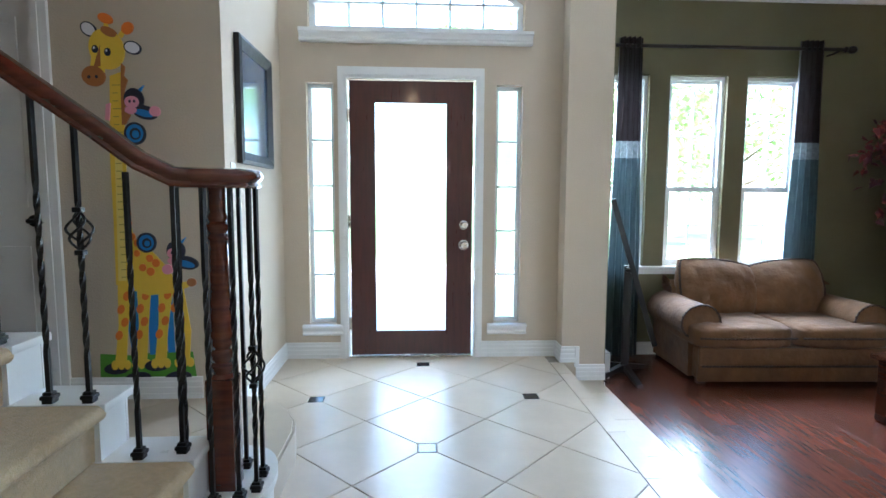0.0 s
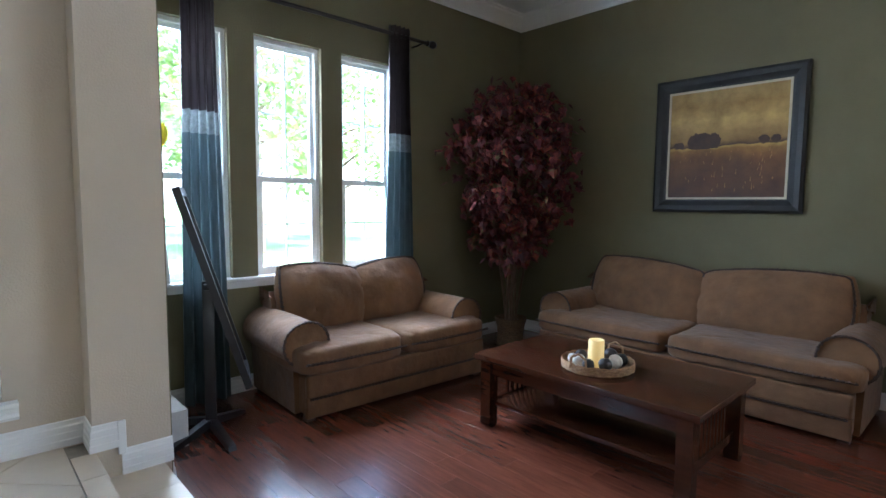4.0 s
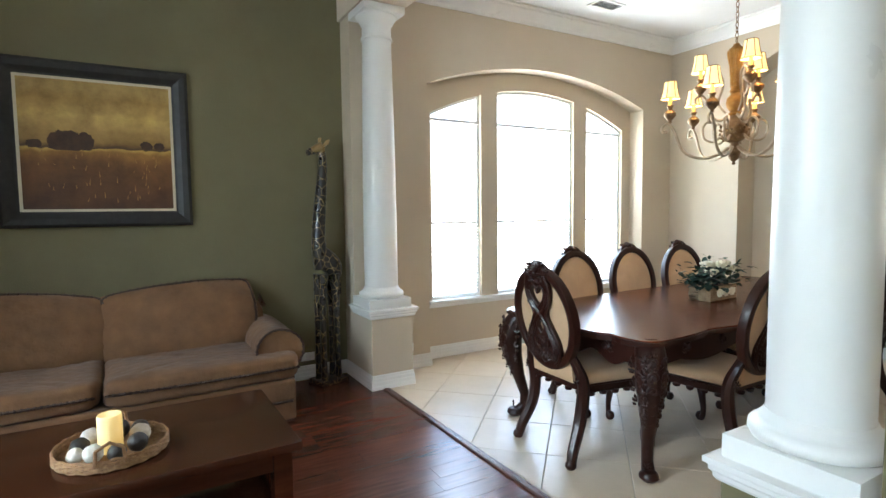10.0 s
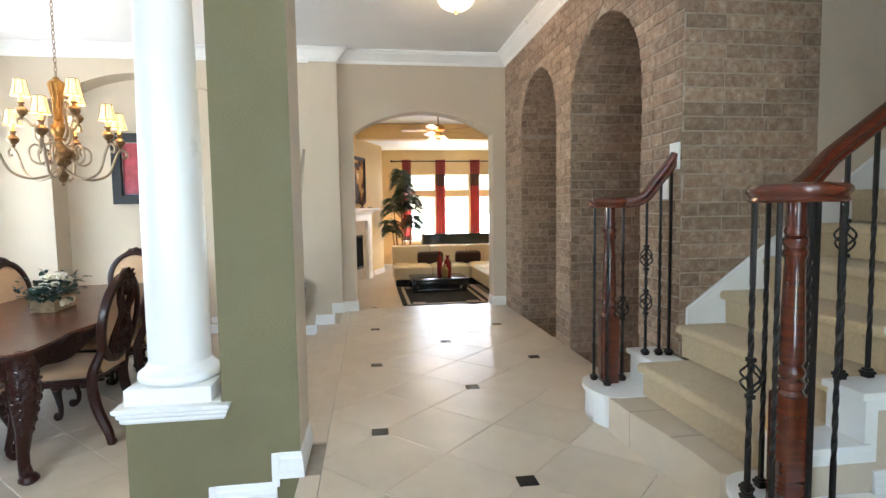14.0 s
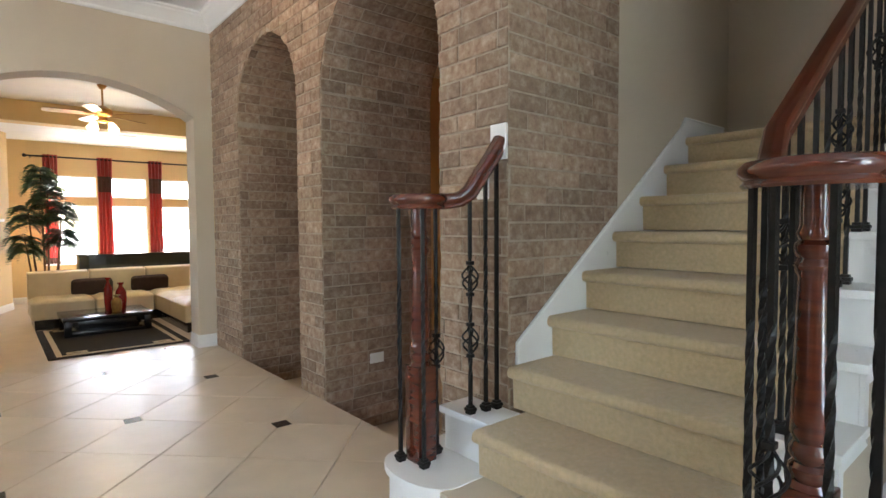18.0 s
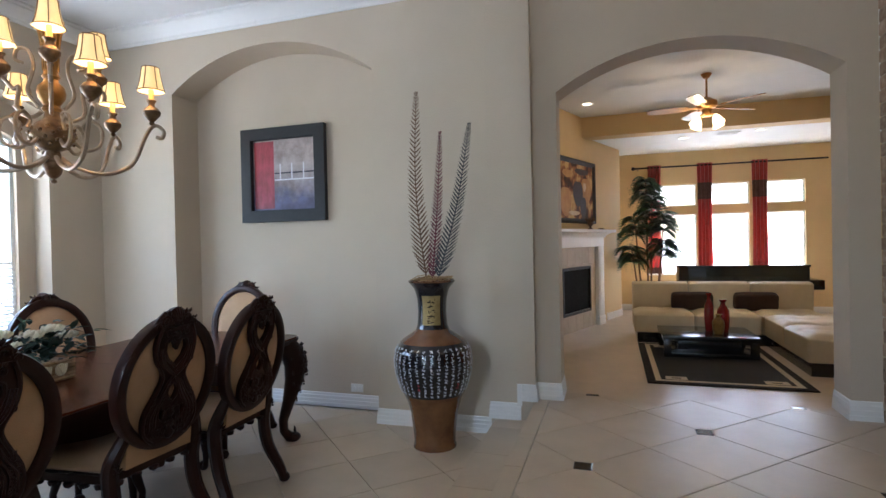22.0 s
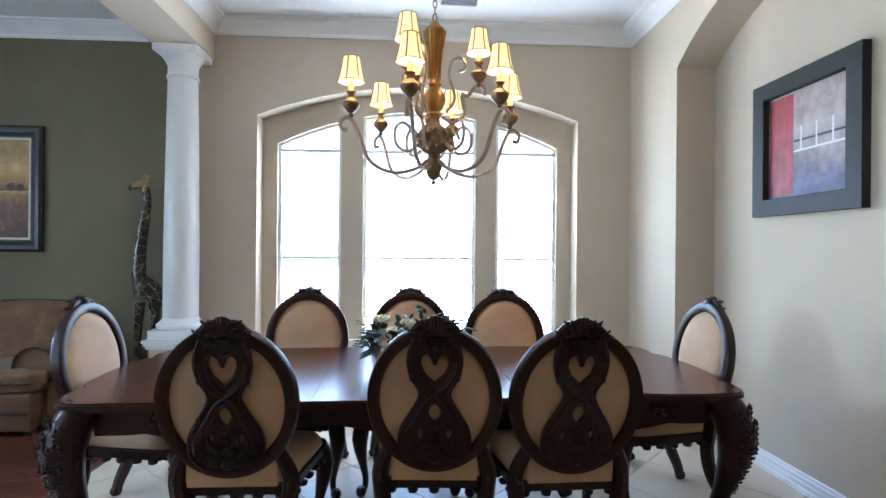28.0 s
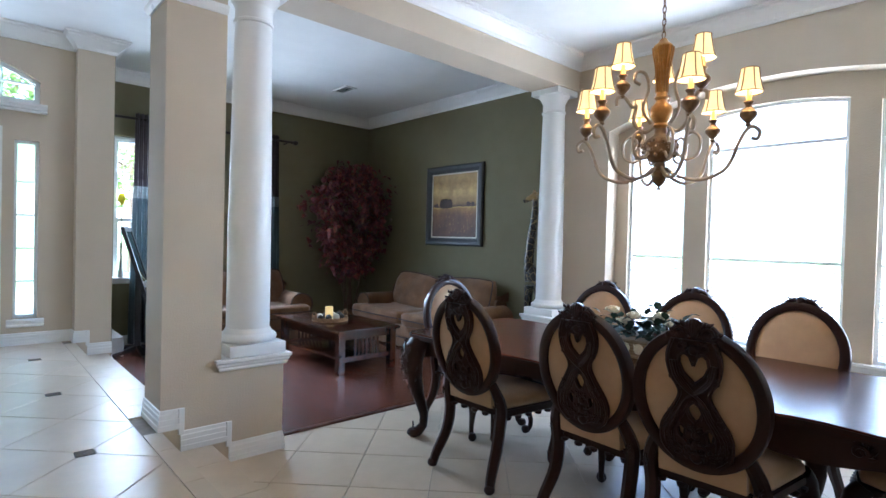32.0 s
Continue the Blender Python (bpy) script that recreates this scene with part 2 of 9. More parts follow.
def arch_loop(u0, u1, v0, spring, apex, n=18):
    return [(u0, v0), (u1, v0)] + arc_top(u0, u1, spring, apex, n)


def lathe(bm, prof, seg=24, x=0.0, y=0.0, z=0.0, close=True):
    """Turns a profile of (radius, height) round the upright axis."""
    rings = []
    for r, h in prof:
        if r < 1e-5:
            rings.append([bm.verts.new((x, y, z + h))])
        else:
            rings.append([bm.verts.new((x + r * math.cos(2 * math.pi * i / seg), y + r * math.sin(2 * math.pi * i / seg), z + h)) for i in range(seg)])
    for a, b in zip(rings, rings[1:]):
        for i in range(seg):
            j = (i + 1) % seg
            if len(a) == 1 and len(b) == 1:
                continue
            if len(a) == 1:
                bm.faces.new((a[0], b[j], b[i]))
            elif len(b) == 1:
                bm.faces.new((a[i], a[j], b[0]))
            else:
                bm.faces.new((a[i], a[j], b[j], b[i]))
    if close:
        for ring in (rings[0], rings[-1]):
            if len(ring) > 2:
                bm.faces.new(ring)
    return bm


def tube(bm, pts, radius, seg=8, squash=1.0, closed=False, cap=True):
    """A round bar along points; radius may be a list."""
    pts = [Vector(p) for p in pts]
    n = len(pts)
    rad = radius if isinstance(radius, (list, tuple)) else [radius] * n
    rings, nrm = [], None
    for i, p in enumerate(pts):
        if closed:
            t = (pts[(i + 1) % n] - pts[i - 1]).normalized()
        else:
            t = (pts[min(i + 1, n - 1)] - pts[max(i - 1, 0)]).normalized()
        if nrm is None:
            nrm = t.cross(Vector((0, 0, 1)) if abs(t.z) < 0.9 else Vector((1, 0, 0))).normalized()
        nrm = (nrm - t * nrm.dot(t)).normalized()
        bi = t.cross(nrm)
        rings.append([bm.verts.new(p + (nrm * math.cos(2 * math.pi * k / seg) + bi * math.sin(2 * math.pi * k / seg) * squash) * rad[i]) for k in range(seg)])
    pairs = list(zip(rings, rings[1:])) + ([(rings[-1], rings[0])] if closed else [])
    for a, b in pairs:
        for k in range(seg):
            j = (k + 1) % seg
            bm.faces.new((a[k], a[j], b[j], b[k]))
    if cap and not closed:
        bm.faces.new(rings[0])
        bm.faces.new(rings[-1])
    return bm


def sweep(bm, prof, path, closed=False, up=(0, 0, 1)):
    """Carries a profile of (outward, upward) along a level path, mitred; outward is to the right of the way."""
    up = Vector(up)
    pts = [Vector(p) for p in path]
    n = len(pts)
    rings = []
    for i, p in enumerate(pts):
        a = (pts[i] - pts[i - 1]).normalized() if (i > 0 or closed) else None
        b = (pts[(i + 1) % n] - pts[i]).normalized() if (i < n - 1 or closed) else None
        if a is None:
            a = b
        if b is None:
            b = a
        na, nb = a.cross(up), b.cross(up)
        m = (na + nb)
        m = m / max(0.2, m.dot(na)) if m.length > 1e-6 else na
        rings.append([bm.verts.new(p + m * o + up * h) for o, h in prof])
    k = len(prof)
    pairs = list(zip(rings, rings[1:])) + ([(rings[-1], rings[0])] if closed else [])
    for a, b in pairs:
        for i in range(k):
            j = (i + 1) % k
            bm.faces.new((a[i], a[j], b[j], b[i]))
    if not closed:
        bm.faces.new(rings[0])
        bm.faces.new(rings[-1])
    return bm


def smooth_path(pts, n=8):
    """A rounded curve through points."""
    P = [Vector(p) for p in pts]
    out = []
    for i in range(len(P) - 1):
        p0, p1, p2, p3 = P[max(i - 1, 0)], P[i], P[i + 1], P[min(i + 2, len(P) - 1)]
        for k in range(n):
            t = k / n
            out.append(0.5 * ((2 * p1) + (p2 - p0) * t + (2 * p0 - 5 * p1 + 4 * p2 - p3) * t * t + (3 * p1 - p0 - 3 * p2 + p3) * t ** 3))
    out.append(P[-1])
    return out


def clip(poly, inside, cut):
    out = []
    for i, p in enumerate(poly):
        q = poly[(i + 1) % len(poly)]
        a, b = inside(p), inside(q)
        if a:
            out.append(p)
        if a != b:
            out.append(cut(p, q))
    return out


def clip_rect(poly, x0, x1, y0, y1):
    for axis, val, sign in ((0, x0, 1), (0, x1, -1), (1, y0, 1), (1, y1, -1)):
        if not poly:
            return poly
        poly = clip(poly, lambda p: (p[axis] - val) * sign >= -1e-9,
                    lambda p, q: tuple(p[k] + (q[k] - p[k]) * (val - p[axis]) / (q[axis] - p[axis]) for k in (0, 1)))
    return poly


def area2(poly):
    return abs(sum(p[0] * q[1] - q[0] * p[1] for p, q in zip(poly, poly[1:] + poly[:1]))) / 2


def shrink(poly, d):
    """Moves each side of a convex outline inwards by d."""
    c = [sum(p[k] for p in poly) / len(poly) for k in (0, 1)]
    for i in range(len(poly)):
        p, q = poly[i], poly[(i + 1) % len(poly)]
    out = poly
    sides = [(poly[i], poly[(i + 1) % len(poly)]) for i in range(len(poly))]
    for p, q in sides:
        n = (-(q[1] - p[1]), q[0] - p[0])
        ln = math.hypot(*n)
        if ln < 1e-6:
            continue
        n = (n[0] / ln, n[1] / ln)
        if (c[0] - p[0]) * n[0] + (c[1] - p[1]) * n[1] < 0:
            n = (-n[0], -n[1])
        f = lambda s: (s[0] - p[0]) * n[0] + (s[1] - p[1]) * n[1] - d
        out = clip(out, lambda s: f(s) >= 0, lambda a, b: tuple(a[k] + (b[k] - a[k]) * f(a) / (f(a) - f(b)) for k in (0, 1)))
        if len(out) < 3:
            return []
    return out


def tile_mesh(name, poly, z0, z1, material, lip=0.003):
    """A flat tile with a small chamfer round its top."""
    top = shrink(poly, lip)
    if len(top) != len(poly):
        top = poly
        mid = z1
    else:
        mid = z1 - lip * 0.7
    n = len(poly)
    vs = [(x, y, z0) for x, y in poly] + [(x, y, mid) for x, y in poly] + [(x, y, z1) for x, y in top]
    fs = [tuple(range(2 * n, 3 * n))]
    for i in range(n):
        j = (i + 1) % n
        fs += [(i, j, n + j, n + i), (n + i, n + j, 2 * n + j, 2 * n + i)]
    bm = bmesh.new()
    bv = [bm.verts.new(v) for v in vs]
    for f in fs:
        bm.faces.new([bv[i] for i in f])
    return to_mesh(name, bm, material)

# ---- large structure ----
T = 0.15
NICHE_X0, NICHE_X1 = 3.217, 5.18
BASE_PROF = [(0, 0), (0.016, 0), (0.016, 0.03), (0.013, 0.034), (0.013, 0.062), (0.010, 0.067), (0.010, 0.09), (0.006, 0.098), (0.005, 0.115), (0, 0.12)]
CROWN_PROF = [(0, 0), (0.012, 0), (0.018, 0.012), (0.022, 0.03), (0.045, 0.055), (0.075, 0.085), (0.10, 0.105), (0.105, 0.12), (0.125, 0.128), (0.125, 0.145), (0, 0.145)]


def beam_box(name, x0, x1, y0, y1, z0, z1, material, label, category="wall"):
    return structure(name, cbox(x0, x1, y0, y1, z0, z1), material, label, category)


# subfloors under the tiles and planks
def slab(name, loops, z, material, label, depth=0.08):
    return structure(name, prism(bmesh.new(), "z", loops, z - depth, z), material, label, "floor")


floor_foyer = slab("floor_foyer", [rect(-0.09, 1.97, -2.47, 4.885)], FOYER - 0.012, GROUT, "cream diagonal floor tiles with small black inserts", 0.27)
floor_step = slab("floor_step", [rect(1.97, 2.25, -2.47, 4.72)], MID - 0.012, GROUT, "cream tiled step down from the foyer", 0.14)
floor_living = slab("floor_living", [rect(2.25, 6.245, 1.765, 5.80)], LOW - 0.014, STRIPWOOD, "dark cherry wood plank floor")
floor_dining = slab("floor_dining", [rect(2.25, 6.225, -2.54, 1.755)], LOW - 0.012, GROUT, "cream diagonal floor tiles in the dining room")
floor_family = slab("floor_family", [rect(-3.6, 4.2, -9.6, -2.49)], LOW, TILE, "cream tiled family room floor")
floor_kitchen = slab("floor_kitchen", [rect(-6.0, -0.09, -2.47, 1.45)], LOW, TILE, "cream tiled floor beyond the brick arches")
floor_pantry = slab("floor_kitchen_far", [rect(-6.0, -3.76, -5.2, -2.47)], LOW, TILE, "cream tiled kitchen floor")
floor_ground = slab("floor_hall", [rect(-2.6, -0.09, 1.45, 5.0)], -0.02, GROUT, "tiled floor below the stairs")

# walls
front = [rect(-0.2, 1.975, -0.3, CEILZ), rect(0.395, 1.338, -0.0, 2.065), rect(0.109, 0.304, 0.26, 2.03), rect(1.488, 1.684, 0.26, 2.03),
         arch_loop(0.128, 1.687, 2.40, 2.62, 2.86, 22)]
structure("wall_front", prism(bmesh.new(), "y", front, 4.885, 5.045), BEIGE, "beige painted entry wall around the front door", "wall")
beam_box("wall_entry_left", -0.225, -0.075, 3.72, 4.885, -0.1, 5.6, BEIGE, "beige painted wall beside the front door")
beam_box("wall_pier", 1.975, 2.297, 4.72, 6.0, -0.4, CEILZ, BEIGE, "beige painted pier between entry and living room")
beam_box("wall_pier_living", 2.297, 2.303, 4.724, 5.80, LOW - 0.02, CEILZ, OLIVE, "olive painted side of the pier")
LWIN = ((2.49, 3.035), (3.225, 3.77), (3.957, 4.502))
live = [rect(2.3, 6.395, -0.45, CEILZ)] + [rect(a, b, 0.56, 2.335) for a, b in LWIN]
structure("wall_living_front", prism(bmesh.new(), "y", live, 5.80, 5.95), OLIVE, "olive painted living room wall with three windows", "wall")
beam_box("wall_living_side", 6.245, 6.395, 1.76, 5.80, -0.45, CEILZ, OLIVE, "olive painted living room wall behind the sofa")
DWIN = ((0.416, 0.998), (-0.834, 0.215), (-1.603, -1.027))


def dtop(y):
    """Height of the arched heads of the dining windows."""
    return 2.40 - 0.184 * (y + 0.30) ** 2


def dwin_loop(a, b, low=0.29, n=12, inset=0.0):
    a, b = a + inset, b - inset
    return [(a, low + inset), (b, low + inset)] + [(b + (a - b) * i / n, dtop(b + (a - b) * i / n) - inset) for i in range(n + 1)]


bay = [rect(-1.80, 1.17, -0.45, 2.7)] + [dwin_loop(a, b) for a, b in DWIN]
structure("wall_dining_bay", prism(bmesh.new(), "x", bay, 6.225, 6.375), BEIGE, "beige wall with three arched dining windows", "wall")
dface = [[(-2.235, -0.45), (-1.742, -0.45)] + list(reversed(arc_top(-1.742, 1.13, 2.305, 2.575, 24))) + [(1.13, -0.45), (1.76, -0.45), (1.76, CEILZ), (-2.235, CEILZ)]]
structure("wall_dining", prism(bmesh.new(), "x", dface, 6.035, 6.225), BEIGE, "beige dining wall with a wide shallow arch", "wall")
beam_box("wall_pilaster", 6.035, 6.243, 1.76, 1.856, LOW - 0.02, CEILZ, BEIGE, "narrow pilaster behind the column")
nloop = [[(2.295, -0.45), (NICHE_X0, -0.45)] + list(reversed(arc_top(NICHE_X0, NICHE_X1, 2.515, 2.84, 24))) + [(NICHE_X1, -0.45), (6.035, -0.45), (6.035, CEILZ), (2.295, CEILZ)]]
structure("wall_niche", prism(bmesh.new(), "y", nloop, -2.235, -2.54), BEIGE, "beige dining wall with an arched niche", "wall")
beam_box("wall_pilaster_arch", 1.975, 2.297, -2.62, -2.17, -0.4, CEILZ, BEIGE, "beige pilaster beside the arched opening")
beam_box("wall_niche_back", 2.297, 6.2, -2.62, -2.54, -0.45, CEILZ, BEIGE, "beige back of the arched niche")
ARCH0, ARCH1 = 0.075, 1.805
aw = [[(-0.09, -0.4), (ARCH0, -0.4)] + list(reversed(arc_top(ARCH0, ARCH1, 2.175, 2.44, 24))) + [(ARCH1, -0.4), (1.975, -0.4), (1.975, CEILZ), (-0.09, CEILZ)]]
structure("wall_arch", prism(bmesh.new(), "y", aw, -2.245, -2.50), BEIGE, "beige wall with an arched opening to the family room", "wall")
# pier with half wall and columns
BX0, BX1, BX2, BY0, BY1 = 1.975, 2.315, 2.725, 1.535, 1.885
beam_box("wall_column_pier", BX0, BX1, BY0, BY1, -0.4, CEILZ, BEIGE, "beige pier between foyer, living and dining rooms")
beam_box("wall_column_pier_living", BX0 + 0.0, BX1, BY1, BY1 + 0.005, -0.4, CEILZ, OLIVE, "olive painted face of the pier")
beam_box("wall_pedestal_near", BX1, BX2, BY0, BY1, -0.4, 0.30, BEIGE, "beige half wall that carries the column", "pedestal")
beam_box("wall_pedestal_near_living", BX1, BX2 + 0.0, BY1, BY1 + 0.005, -0.4, 0.30, OLIVE, "olive painted face of the half wall", "pedestal")
PX0, PY0, PY1 = 5.655, 1.50, 1.86
beam_box("wall_pedestal_far", PX0, 6.245, PY0, PY1, -0.4, 0.30, BEIGE, "beige pedestal that carries the far column", "pedestal")
beam_box("wall_beam", BX1, 6.035, 1.50, 1.88, 2.78, CEILZ, BEIGE, "beige beam above the two columns", "beam")
beam_box("wall_beam_end", 6.035, 6.245, 1.50, 1.88, 2.78, CEILZ, BEIGE, "beige end of the beam", "beam")

# hall by the stairs
MURAL_Y = 3.72
mw = [rect(-2.45, -0.225, -0.1, 5.6), rect(-1.78, -0.98, 0.15, 2.18)]
structure("wall_mural", prism(bmesh.new(), "y", mw, MURAL_Y, MURAL_Y + T), BEIGE, "beige wall with a painted giraffe and a white door", "wall")
beam_box("wall_hall_end", -2.45, -2.3, 1.5, MURAL_Y, -0.1, 5.6, BEIGE, "beige wall at the end of the stair hall")
STAIR_Y0, STAIR_Y1 = 1.60, 2.74
beam_box("wall_stair_side", -3.4, -0.94, 1.30, 1.585, -0.3, 5.6, BEIGE, "beige wall along the stairs")
# the hole in this wall is unseen, added to let light onto the stairs
structure("wall_stair_end", prism(bmesh.new(), "x", [rect(1.555, MURAL_Y, 1.4, 5.6), rect(2.05, 3.25, 2.55, 4.05)], -3.4, -3.25), BEIGE, "beige wall at the stair landing with an added, unseen window", "wall")
beam_box("wall_upper_front", -3.4, -2.3, MURAL_Y, MURAL_Y + T, 1.4, 5.6, BEIGE, "beige wall by the stair landing")
beam_box("wall_upper_foyer", -0.09, 0.06, 1.45, 4.885, CEILZ + 0.02, 5.6, BEIGE, "beige wall above the foyer ceiling edge")
beam_box("ceiling_stairs", -3.4, 0.06, 1.3, 5.1, 5.6, 5.7, CEIL, "white ceiling above the stairs", "ceiling")
beam_box("ceiling_main", -0.09, 6.40, -2.62, 6.0, CEILZ, CEILZ + 0.12, CEIL, "white textured ceiling", "ceiling")

# family room and kitchen shell
FZ = 3.10
FWIN = ((-0.10, 0.75), (-1.0, -0.33), (-1.9, -1.27))
fw = [rect(-3.6, 1.30, -0.4, FZ + 0.3)] + [rect(a, b, 0.45, 1.60) for a, b in FWIN] + [rect(a, b, 1.75, 2.17) for a, b in FWIN]
structure("wall_family_back", prism(bmesh.new(), "y", fw, -9.6, -9.75), GOLDEN, "golden beige family room wall with tall windows", "wall")
FP_A, FP_B = (3.097, -3.906), (1.30, -8.86)
structure("wall_fireplace", prism(bmesh.new(), "z", [[FP_A, FP_B, (1.30, -9.75), (4.2, -9.75), (4.2, -3.906)]], -0.4, FZ + 0.3), GOLDEN, "golden beige angled wall behind the fireplace", "wall")
beam_box("wall_family_left", 4.2, 4.35, -9.75, -2.62, -0.4, FZ + 0.3, GOLDEN, "golden beige family room wall")
beam_box("wall_family_right", -3.75, -3.6, -9.75, -2.62, -0.4, FZ + 0.3, GOLDEN, "golden beige family room wall")
beam_box("wall_family_front", 1.975, 4.2, -2.75, -2.62, -0.4, FZ + 0.3, GOLDEN, "golden beige family room wall by the arch")
beam_box("wall_family_front_right", -3.6, -1.03, -2.62, -2.47, -0.4, FZ + 0.3, GOLDEN, "golden beige family room wall by the kitchen")
beam_box("wall_arch_top", -1.03, 1.975, -2.62, -2.505, 2.6, FZ + 0.3, GOLDEN, "golden beige wall above the arch")
beam_box("ceiling_family", -3.6, 4.2, -9.6, -2.62, FZ, FZ + 0.1, CEIL, "white family room ceiling", "ceiling")
beam_box("wall_soffit", -3.6, 4.2, -7.55, -7.25, 2.78, FZ, GOLDEN, "golden beige dropped beam", "beam")
beam_box("ceiling_family_bay", -3.6, 4.2, -9.6, -7.55, 2.80, 2.90, CEIL, "white lowered ceiling by the windows", "ceiling")
kw = [[(-5.2, -0.4), (-2.36, -0.4)] + list(reversed(arc_top(-2.36, -0.90, 2.14, 2.36, 20))) + [(-0.90, -0.4), (1.30, -0.4), (1.30, CEILZ), (-5.2, CEILZ)]]
structure("wall_kitchen", prism(bmesh.new(), "x", kw, -3.5, -3.62), ORANGE, "orange wall with an arched opening to the kitchen", "wall")
structure("trim_kitchen_arch", prism(bmesh.new(), "x", [[(-2.358, LOW), (-2.34, LOW)] + list(reversed(arc_top(-2.34, -0.92, 2.13, 2.34, 20))) + [(-0.92, LOW), (-0.902, LOW)] + arc_top(-2.358, -0.902, 2.14, 2.358, 20)], -3.77, -3.62), GOLDEN, "cream lining of the kitchen arch", "trim")
beam_box("wall_kitchen_back", -6.15, -6.0, -5.2, 1.5, -0.4, CEILZ, GOLDEN, "cream kitchen wall behind the cabinets")
beam_box("wall_kitchen_end", -6.0, -3.76, -5.35, -5.2, -0.4, CEILZ, GOLDEN, "cream kitchen end wall")
beam_box("wall_kitchen_side", -6.0, -0.94, 1.15, 1.295, -0.4, CEILZ, ORANGE, "orange painted kitchen wall")
beam_box("ceiling_kitchen", -6.15, -0.09, -5.35, 1.3, CEILZ, CEILZ + 0.1, CEIL, "white kitchen ceiling", "ceiling")

# ---- doors, windows, trim ----
FROST = mat("textured_door_glass", (0.9, 0.93, 0.95), (0.86, 0.9, 0.93), 0.35, scale=30)
FROST.node_tree.nodes["Principled BSDF"].inputs["Transmission Weight"].default_value = 1.0
FROST.node_tree.nodes["Principled BSDF"].inputs["IOR"].default_value = 1.1
BLIND = mat("white_blind_slat", (0.86, 0.86, 0.84), (0.82, 0.82, 0.8), 0.5, scale=4)
VINYL = mat("white_vinyl_frame", (0.80, 0.82, 0.80), (0.77, 0.79, 0.77), 0.4, scale=4)


def pane(name, plane, loops, d, parent, material=GLASS):
    ob = part(name, prism(bmesh.new(), plane, loops, d, d + 0.005), material, parent, smooth=False)
    ob.visible_shadow = False
    return ob


# front door
door = empty("door_1", "dark mahogany front door with a tall glass pane", "door", m=pose(0, 0, 0), kind="structure")
part("slab", prism(bmesh.new(), "y", [rect(0.414, 1.319, 0.018, 2.050), rect(0.583, 1.141, 0.185, 1.910)], 4.900, 4.945), DOORWOOD, door, smooth=False)
part("glass_frame", prism(bmesh.new(), "y", [rect(0.576, 1.149, 0.177, 1.918), rect(0.601, 1.123, 0.203, 1.892)], 4.893, 4.902), DOORWOOD, door, smooth=False)
pane("glass_pane", "y", [rect(0.588, 1.136, 0.190, 1.905)], 4.921, door, FROST)
for z in (1.80, 1.03, 0.26):
    part("hinge", cbox(0.397, 0.417, 4.880, 4.897, z - 0.05, z + 0.05, 0.004), SILVER, door)
for z, r in ((1.005, 0.028), (0.855, 0.032)):
    b = bmesh.new()
    lathe(b, [(r + 0.006, 0), (r + 0.006, 0.006), (0.014, 0.012), (0.014, 0.03), (r * 0.8, 0.036), (r, 0.05), (r * 0.8, 0.064), (0, 0.068)], 20)
    part("knob" if r > 0.03 else "deadbolt", b, SILVER, door, m=pose(1.256, 4.901, z, 90))
structure("trim_door", prism(bmesh.new(), "y", [[(0.336, 0), (0.396, 0), (0.396, 2.06), (1.336, 2.06), (1.336, 0), (1.396, 0), (1.396, 2.140), (0.336, 2.140)]], 4.863, 4.890), WHITE, "white door casing", "trim")
structure("trim_door_inner", prism(bmesh.new(), "y", [[(0.351, 0.0), (0.375, 0.0), (0.375, 2.082), (1.358, 2.082), (1.358, 0), (1.382, 0), (1.382, 2.108), (0.351, 2.108)]], 4.855, 4.864), WHITE, "white door casing", "trim")
structure("trim_threshold", cbox(0.395, 1.337, 4.875, 5.025, 0.0, 0.014, 0.004), SILVER, "metal door threshold", "trim")

# sidelights and transom
for k, (a, b) in enumerate(((0.109, 0.304), (1.488, 1.684))):
    w = empty("window_%d" % (k + 1), "tall narrow sidelight of frosted glass", "window", kind="structure")
    part("window_frame", prism(bmesh.new(), "y", [rect(a, b, 0.26, 2.03), rect(a + 0.028, b - 0.028, 0.29, 2.0)], 4.955, 5.000), VINYL, w, smooth=False)
    pane("pane", "y", [rect(a + 0.026, b - 0.026, 0.288, 2.002)], 4.977, w, FROST)
    for z in (1.62, 1.29, 0.96, 0.63):
        part("muntin", cbox(a + 0.026, b - 0.026, 4.8853, 4.974, z - 0.007, z + 0.007), VINYL, w, smooth=False)
    part("window_sill", sweep(bmesh.new(), [(0, 0), (0.035, 0.0), (0.045, 0.015), (0.03, 0.03), (0.04, 0.055), (0.055, 0.062), (0.055, 0.078), (0, 0.078)],
                              [(a - 0.05, 4.885, 0.18), (b + 0.05, 4.885, 0.18)]), WHITE, w, smooth=False)
w = empty("window_3", "arched transom window above the front door", "window", kind="structure")
part("window_frame", prism(bmesh.new(), "y", [arch_loop(0.128, 1.687, 2.40, 2.62, 2.86, 22), arch_loop(0.172, 1.643, 2.445, 2.605, 2.815, 22)], 4.955, 5.005), VINYL, w, smooth=False)
pane("pane", "y", [arch_loop(0.162, 1.653, 2.435, 2.61, 2.825, 22)], 4.980, w)
for x in (0.419, 0.661, 0.903, 1.145, 1.387):
    part("muntin", cbox(x - 0.007, x + 0.007, 4.8855, 4.977, 2.44, 2.79 - 0.28 * (x - 0.903) ** 2), VINYL, w, smooth=False)
part("muntin", cbox(0.167, 1.648, 4.8855, 4.977, 2.58, 2.594), VINYL, w, smooth=False)
